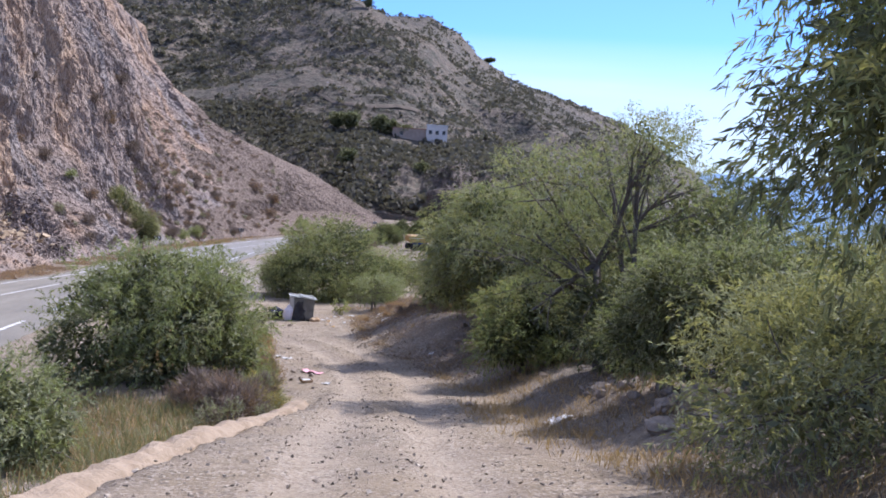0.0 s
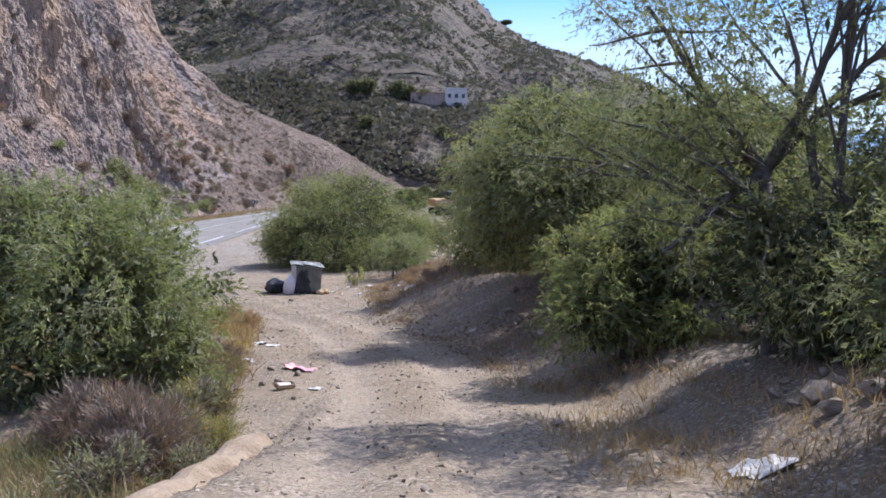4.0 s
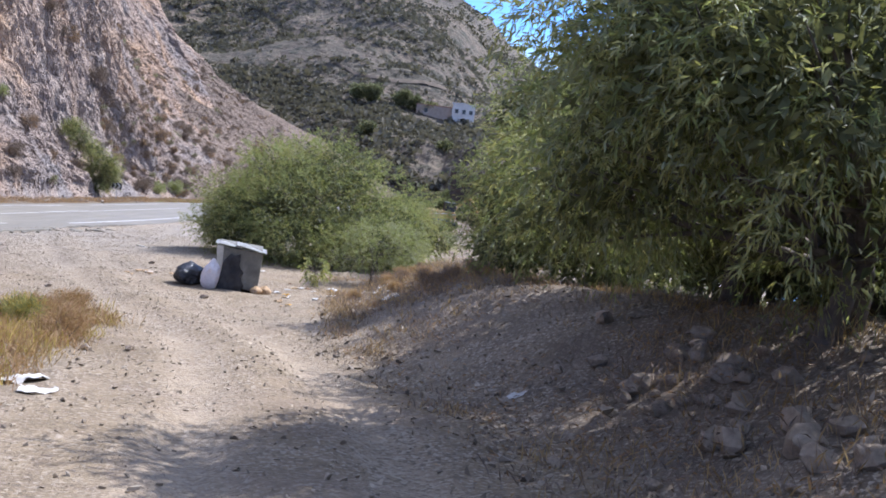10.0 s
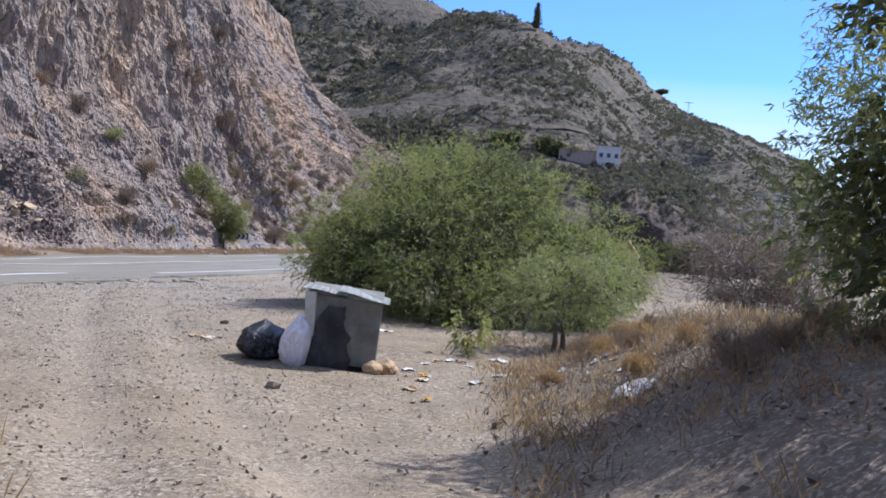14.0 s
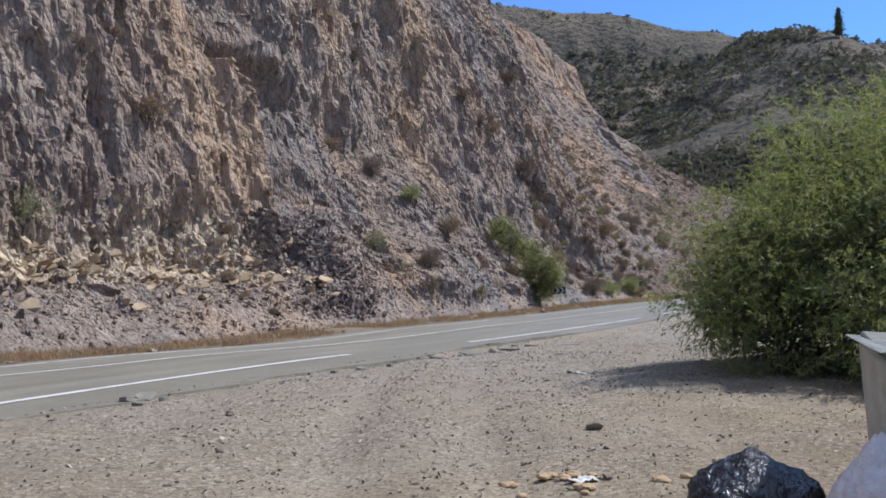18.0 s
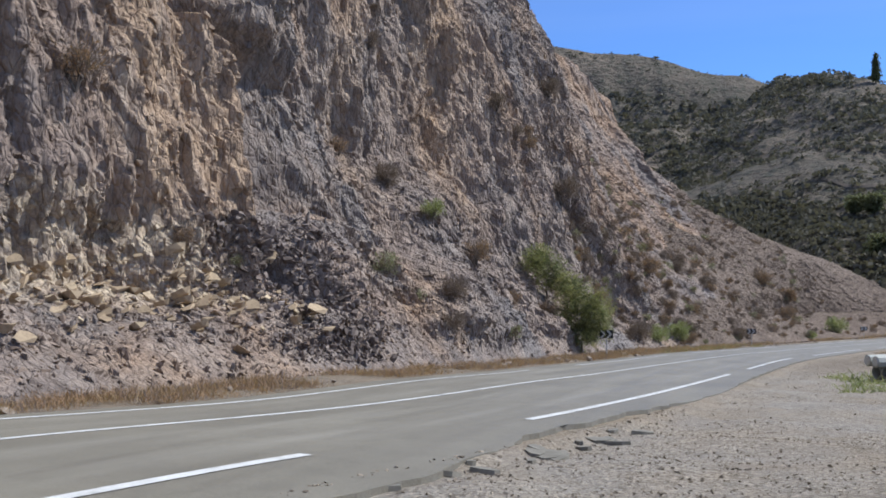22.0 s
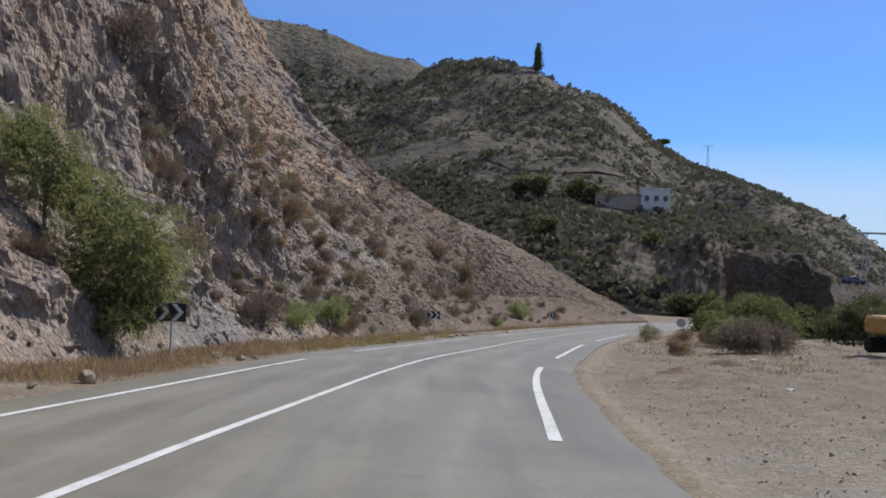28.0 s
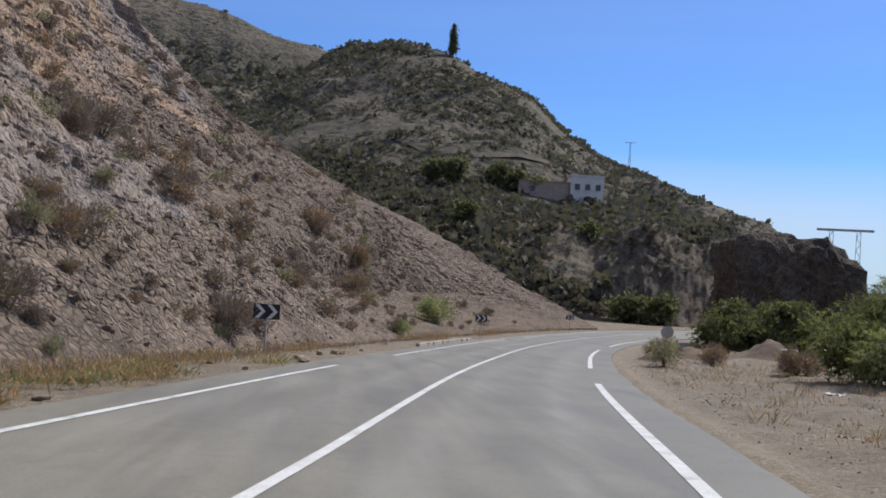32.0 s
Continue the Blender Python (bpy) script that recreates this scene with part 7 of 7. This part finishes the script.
def chevron_sign():
    ob = thing("chevron_sign", "black road sign with two white chevrons on a steel post", "road sign", group="chevron signs along the bend")
    bm = bmesh.new()
    rod(bm, (0, 0, -0.3), (0, 0, 1.42), 0.03, n=10)
    part("post", bm, STEEL, ob)
    bm = bmesh.new()
    box(bm, (0.80, 0.025, 0.46), pose(0, -0.045, 1.22), 0.006)
    board = part("board", bm, BLACK, ob)
    for x0 in (-0.36, 0.01):
        bm = bmesh.new()
        outline = ((0, 0.21), (0.13, 0.21), (0.33, 0), (0.13, -0.21), (0, -0.21), (0.2, 0))
        f = [bm.verts.new((x0 + x, -0.062, 1.22 + z)) for x, z in outline]
        b = [bm.verts.new((x0 + x, -0.0585, 1.22 + z)) for x, z in outline]
        for q in ((0, 1, 2, 5), (5, 2, 3, 4)):
            bm.faces.new([f[i] for i in q][::-1])
            bm.faces.new([b[i] for i in q])
        for i in range(6):
            bm.faces.new((f[i], f[(i + 1) % 6], b[(i + 1) % 6], b[i]))
        part("chevron", bm, SIGNWHITE, board, "white chevron arrow")
    return ob


sign = chevron_sign()
spots = [(104.2, 9.15, 8), (141.0, 9.8, 12), (178.0, 9.0, 18), (201.0, 9.0, 28)]
for k, (y, d, turn) in enumerate(spots):
    x, yy = on_road(y, d)
    m = pose(float(x), float(yy), float(road_z(y)), 0, 0, turn - 18)
    if k == 0:
        sign.matrix_world = m
    else:
        copy_thing(sign, m)

x, y = 18.6, 181.0
disc = thing("round_sign", "grey back of a round road sign on a post", "road sign", (x, y, gz(x, y)), -12)
bm = bmesh.new()
rod(bm, (0, 0, -0.3), (0, 0, 1.5), 0.035, n=10)
part("post", bm, STEEL, disc)
bm = bmesh.new()
rod(bm, (0, -0.045, 1.15), (0, -0.07, 1.15), 0.45, n=32)
part("board", bm, STEEL, disc, "round grey sign plate")

# ---------------------------------------------------------------- waste ground by the bend
CONCRETE = plain("concrete", (0.46, 0.45, 0.42), (0.58, 0.57, 0.54), 4.0, 0.85, 0.3, dist=0.02)
PIPE = plain("pale_pipe", (0.365, 0.357, 0.304), (0.456, 0.448, 0.395), 3.0, 0.6, 0.15)
block = thing("concrete_marker", "tapered pale concrete marker block on the waste ground", "block", (14.9, 154.2, gz(14.9, 154.2)), 10)
part("block_body", hull([(-0.42, -0.3, -0.1), (0.42, -0.3, -0.1), (0.42, 0.3, -0.1), (-0.42, 0.3, -0.1)], [(-0.28, -0.2, 0.95), (0.28, -0.2, 0.95), (0.28, 0.2, 0.95), (-0.28, 0.2, 0.95)]), CONCRETE, block)
bm = bmesh.new()
box(bm, (0.6, 0.45, 0.08), pose(0, 0, 0.97), 0.02)
part("cap", bm, SIGNWHITE, block, "white painted cap")


def pipe_piece(x, y, z, L, ax):
    n, r, t = 24, 0.25, 0.035
    ang = np.arange(n) * 2 * np.pi / n
    ring = []
    for s, rr in ((0, r), (L, r), (L, r - t), (0, r - t)):
        ring.append(np.stack([np.full(n, s), np.cos(ang) * rr, np.sin(ang) * rr], 1))
    V = np.concatenate(ring)
    F = np.concatenate([np.stack([np.arange(n) + k * n, (np.arange(n) + 1) % n + k * n, (np.arange(n) + 1) % n + ((k + 1) % 4) * n, np.arange(n) + ((k + 1) % 4) * n], 1) for k in range(4)])
    ob = thing("drain_pipe", "pale concrete drain pipe in a stack on the ground", "pipe", (x, y, z), math.degrees(ax), group="stack of pipes")
    part("pipe_wall", mesh_of("pipe_wall", V, F[:, ::-1], PIPE), None, ob)
    return ob


ax = math.atan2(0.51, 0.86)
first = None
for row, count, up in ((0, 5, 0.25), (1, 1, 0.68)):
    for k in range(count):
        s = 0.52 * (k + (0.5 if row == 0 else 4.0))
        x, y = -1.25 + s * 0.51 + row * 0.1, 84.7 - s * 0.86
        m = (x, y, gz(-0.2, 84) + up)
        if first is None:
            first = pipe_piece(*m, 4.6, ax)
        else:
            copy_thing(first, pose(*m, 0, 0, math.degrees(ax)))
for k in range(2):
    s = 0.52 * (k * 0.8 + 1.0)
    bm = bmesh.new()
    rod(bm, (-0.5, 0, 0), (4.4, 0, 0), 0.19, 0.17, 8)
    post = thing("concrete_post", "eight-sided pale concrete post lying on the pipes", "post", (-1.25 + s * 0.51, 84.7 - s * 0.86, gz(-0.2, 84) + 0.67), math.degrees(ax), group="stack of pipes")
    part("shaft", bm, PIPE, post)
    bm = bmesh.new()
    rod(bm, (-0.53, 0, 0), (-0.5, 0, 0), 0.15, 0.15, 8)
    part("end_cap", bm, CONCRETE, post, "grey end face")
for x, y, up in ((0.4, 87.3, 0.25), (0.85, 86.8, 0.27), (0.6, 87.1, 0.70)):
    copy_thing(first, pose(x, y, gz(x, y) + up, 0, 0, math.degrees(ax) - 14))

# mounds of tipped earth
EARTH = plain("tipped_earth", (0.135, 0.095, 0.07), (0.215, 0.155, 0.112), 2.0, 0.95, 0.7, dist=0.05)
for k, (x, y, r, h) in enumerate(((15.2, 165.5, 2.8, 0.75), (19.0, 165.0, 2.8, 0.85), (22.5, 166.0, 2.2, 1.1), (11.3, 160.0, 1.8, 0.6), (1.2, 112, 1.3, 0.28), (4.5, 118, 1.6, 0.3))):
    n, m = 28, 14
    A, R = np.meshgrid(np.linspace(0, 2 * np.pi, n), np.linspace(0, 1, m), indexing="ij")
    X, Y = R * r * np.cos(A), R * r * 0.75 * np.sin(A)
    Z = h * (1 - smooth(0, 1, R)) * (1 + 0.35 * fbm(X * 0.9 + k * 7, Y * 0.9, k, 3, k)) + 0.06 * fbm(X * 4, Y * 4, k, 2, 3) - 0.12 * R
    ob = tagged(new("earth_mound", mesh_of("earth_mound", np.stack([X, Y, Z], -1), grid_faces(n, m)[:, ::-1], EARTH, shade=True)), "low mound of tipped brown earth and stones", "mound", "mounds of earth")
    ob.location = (x, y, gz(x, y))

# excavator
YELLOWPAINT = plain("ochre_machine_paint", (0.36, 0.22, 0.07), (0.46, 0.30, 0.11), 3.0, 0.5, 0.15)
BLUEPAINT = plain("blue_paint", (0.03, 0.06, 0.22), (0.05, 0.09, 0.30), 3.0, 0.5, 0.1)
RUBBER = plain("black_rubber", (0.02, 0.02, 0.02), (0.045, 0.045, 0.045), 9.0, 0.8, 0.3)
digger = thing("excavator", "ochre tracked excavator standing on the waste ground", "excavator", (17.2, 130.3, gz(17.2, 130.3)), 15)
for y in (-0.95, 0.95):
    bm = bmesh.new()
    box(bm, (3.4, 0.5, 0.8), pose(0, y, 0.42), 0.22)
    part("track", bm, RUBBER, digger)
bm = bmesh.new()
box(bm, (1.4, 1.5, 0.35), pose(0, 0, 0.85), 0.05)
part("undercarriage", bm, BLUEPAINT, digger, "blue undercarriage")
bm = bmesh.new()
box(bm, (3.0, 2.2, 0.9), pose(-0.2, 0, 1.5), 0.12)
part("house_body", bm, YELLOWPAINT, digger)
bm = bmesh.new()
box(bm, (2.9, 2.24, 0.06), pose(-0.2, 0, 1.62), 0.01)
part("stripe", bm, SIGNWHITE, digger, "white stripe")
bm = bmesh.new()
box(bm, (1.2, 0.95, 1.3), pose(0.6, -0.55, 2.3), 0.08)
part("cab", bm, BLACK, digger, "dark glazed cab")
for a, b, r in (((1.1, 0.3, 1.7), (3.2, 0.3, 3.6), 0.2), ((3.2, 0.3, 3.6), (4.6, 0.3, 1.9), 0.15)):
    bm = bmesh.new()
    rod(bm, a, b, r, r * 0.8, 4)
    part("boom", bm, YELLOWPAINT, digger)
bm = bmesh.new()
box(bm, (0.7, 0.9, 0.7), pose(4.6, 0.3, 1.5, 0, 30, 0), 0.1)
part("bucket", bm, RUBBER, digger)

# ---------------------------------------------------------------- crag inside the bend
bm = bmesh.new()
bmesh.ops.create_icosphere(bm, subdivisions=5, radius=1.0)
for v in bm.verts:
    c = v.co.copy()
    k = (abs(c.x) ** 9 + abs(c.y) ** 9 + abs(c.z) ** 9) ** (-1 / 9)
    p = Vector((c.x * k * 5.2, c.y * k * 6.0, c.z * k * 5.0))
    if p.x > 2:
        p.z -= (p.x - 2) * 0.8 * max(0, min(1, (p.z + 3) / 6))
    p += c * (1.0 * noise.noise(p * 0.4) + 0.6 * abs(noise.noise(p * 1.1)) + 0.25 * noise.noise(p * 3.1))
    v.co = p
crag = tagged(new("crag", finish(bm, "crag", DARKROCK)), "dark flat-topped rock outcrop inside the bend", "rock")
crag.matrix_world = pose(32.0, 191.5, -12.2, 0, 0, -12)

bm = bmesh.new()
bmesh.ops.create_icosphere(bm, subdivisions=6, radius=1.0)
for v in bm.verts:
    c = v.co.copy()
    k = (abs(c.x) ** 7 + abs(c.y) ** 7 + abs(c.z) ** 7) ** (-1 / 7)
    p = Vector((c.x * k * 11, c.y * k * 46, c.z * k * 4.5))
    p += Vector((c.x * 1.6, c.y * 1.6, c.z * 0.7)) * (1.6 * noise.noise(p * 0.16) + 0.9 * abs(noise.noise(p * 0.5)) + 0.35 * noise.noise(p * 1.4))
    v.co = p
ledge = tagged(new("rock_ledge", finish(bm, "rock_ledge", DARKROCK)), "long dark rock ledge above the sea with a flat stony top", "rock")
ledge.matrix_world = pose(58.0, 226.0, -16.4, 0, 0, -23.6)

# the car parked on the ledge
CARPAINT = plain("dark_blue_car_paint", (0.03, 0.04, 0.06), (0.05, 0.06, 0.085), 2.0, 0.35, 0.02, spec=0.5)
parked = thing("parked_car", "small dark blue car parked on the rock ledge", "car", (67.9, 255.8, -11.35), 10)
part("body", hull([(-2.0, -0.8, 0.25), (2.0, -0.8, 0.25), (2.0, 0.8, 0.25), (-2.0, 0.8, 0.25)], [(-1.95, -0.8, 0.85), (1.95, -0.8, 0.8), (1.95, 0.8, 0.8), (-1.95, 0.8, 0.85)]), CARPAINT, parked)
part("cabin", hull([(-1.5, -0.75, 0.85), (1.0, -0.75, 0.85), (1.0, 0.75, 0.85), (-1.5, 0.75, 0.85)], [(-1.1, -0.62, 1.42), (0.35, -0.62, 1.42), (0.35, 0.62, 1.42), (-1.1, 0.62, 1.42)]), plain("car_glass", (0.03, 0.035, 0.04), (0.05, 0.055, 0.06), 2.0, 0.15, 0.0, spec=0.6), parked, "dark glazed cabin")
for x in (-1.25, 1.25):
    for y in (-0.82, 0.62):
        bm = bmesh.new()
        rod(bm, (x, y, 0.3), (x, y + 0.2, 0.3), 0.3, n=16)
        part("wheel", bm, RUBBER, parked)

# ---------------------------------------------------------------- house on the hillside
WALLWHITE = plain("whitewash", (0.62, 0.57, 0.50), (0.72, 0.67, 0.60), 1.2, 0.9, 0.1)
WALLBEIGE = plain("beige_render", (0.33, 0.26, 0.20), (0.42, 0.335, 0.265), 1.0, 0.9, 0.1)
PANE = plain("dark_window", (0.02, 0.022, 0.026), (0.04, 0.042, 0.05), 2.0, 0.2, 0.0, spec=0.6)
hx, hy = 44.5, 312.0
hz0 = float(HV.reshape(-1, 3)[np.argmin(((HV.reshape(-1, 3)[:, :2] - np.array((hx, hy - 2))) ** 2).sum(1)), 2]) + 0.3
house = thing("house", "white flat-roofed house with a beige wing on the hillside", "house", (hx, hy, hz0), -8)
bm = bmesh.new()
box(bm, (6.6, 7.0, 6.4), pose(0, 1.5, 2.2))
part("wall", bm, WALLWHITE, house)
bm = bmesh.new()
box(bm, (6.9, 7.3, 0.3), pose(0, 1.5, 5.5))
part("roof", bm, WALLWHITE, house)
bm = bmesh.new()
box(bm, (10.5, 6.0, 4.6), pose(-8.6, 2.2, 1.6))
part("wall", bm, WALLBEIGE, house, "beige rendered wing")
bm = bmesh.new()
box(bm, (10.8, 6.3, 0.25), pose(-8.6, 2.2, 3.98))
part("roof", bm, plain("clay_roof", (0.30, 0.16, 0.11), (0.40, 0.24, 0.17), 2.0, 0.9, 0.2), house, "reddish flat roof edge")
for x, z, y in ((-2.0, 3.2, -2.04), (0.1, 3.2, -2.04), (2.2, 3.2, -2.04), (-11.0, 2.4, -0.84)):
    bm = bmesh.new()
    box(bm, (1.0, 0.1, 1.2), pose(x, y, z))
    win = part("window", bm, PANE, house)
    bm = bmesh.new()
    box(bm, (1.2, 0.16, 0.12), pose(x, y - 0.03, z - 0.68))
    part("sill", bm, WALLWHITE, win)

# ---------------------------------------------------------------- masts
def lattice_leg(bm, x, h, w0, w1, n):
    for sx, sy in ((-1, -1), (1, -1), (1, 1), (-1, 1)):
        rod(bm, (x + sx * w0, sy * w0, 0), (x + sx * w1, sy * w1, h), 0.06, n=4)
    for k in range(n):
        a, b = k / n, (k + 1) / n
        wa, wb = w0 + (w1 - w0) * a, w0 + (w1 - w0) * b
        s = 1 if k % 2 else -1
        rod(bm, (x - s * wa, -wa, h * a), (x + s * wb, -wb, h * b), 0.04, n=4)
        rod(bm, (x - s * wa, wa, h * a), (x + s * wb, wb, h * b), 0.04, n=4)
    return bm


px, py, ptop = 77.6, 268.6, -1.8
pylon = thing("power_pylon", "two-legged grey lattice power pylon with a crossbar", "pylon", (px, py, ptop - 17), -28)
for x in (-2.1, 2.1):
    part("leg", lattice_leg(bmesh.new(), x, 17, 0.55, 0.3, 16), STEEL, pylon)
bm = bmesh.new()
box(bm, (8.8, 0.3, 0.4), pose(0, 0, 17.1), 0.03)
part("crossbar", bm, STEEL, pylon)
p = hill_point(16.2, 3)
mast = thing("power_mast", "slim grey power mast on the ridge", "pylon", tuple(p - Vector((0, 0, 1))), -10)
bm = lattice_leg(bmesh.new(), 0, 11.5, 0.45, 0.2, 10)
part("leg", bm, STEEL, mast)
bm = bmesh.new()
box(bm, (4.4, 0.2, 0.2), pose(0, 0, 11.4), 0.02)
part("crossbar", bm, STEEL, mast)
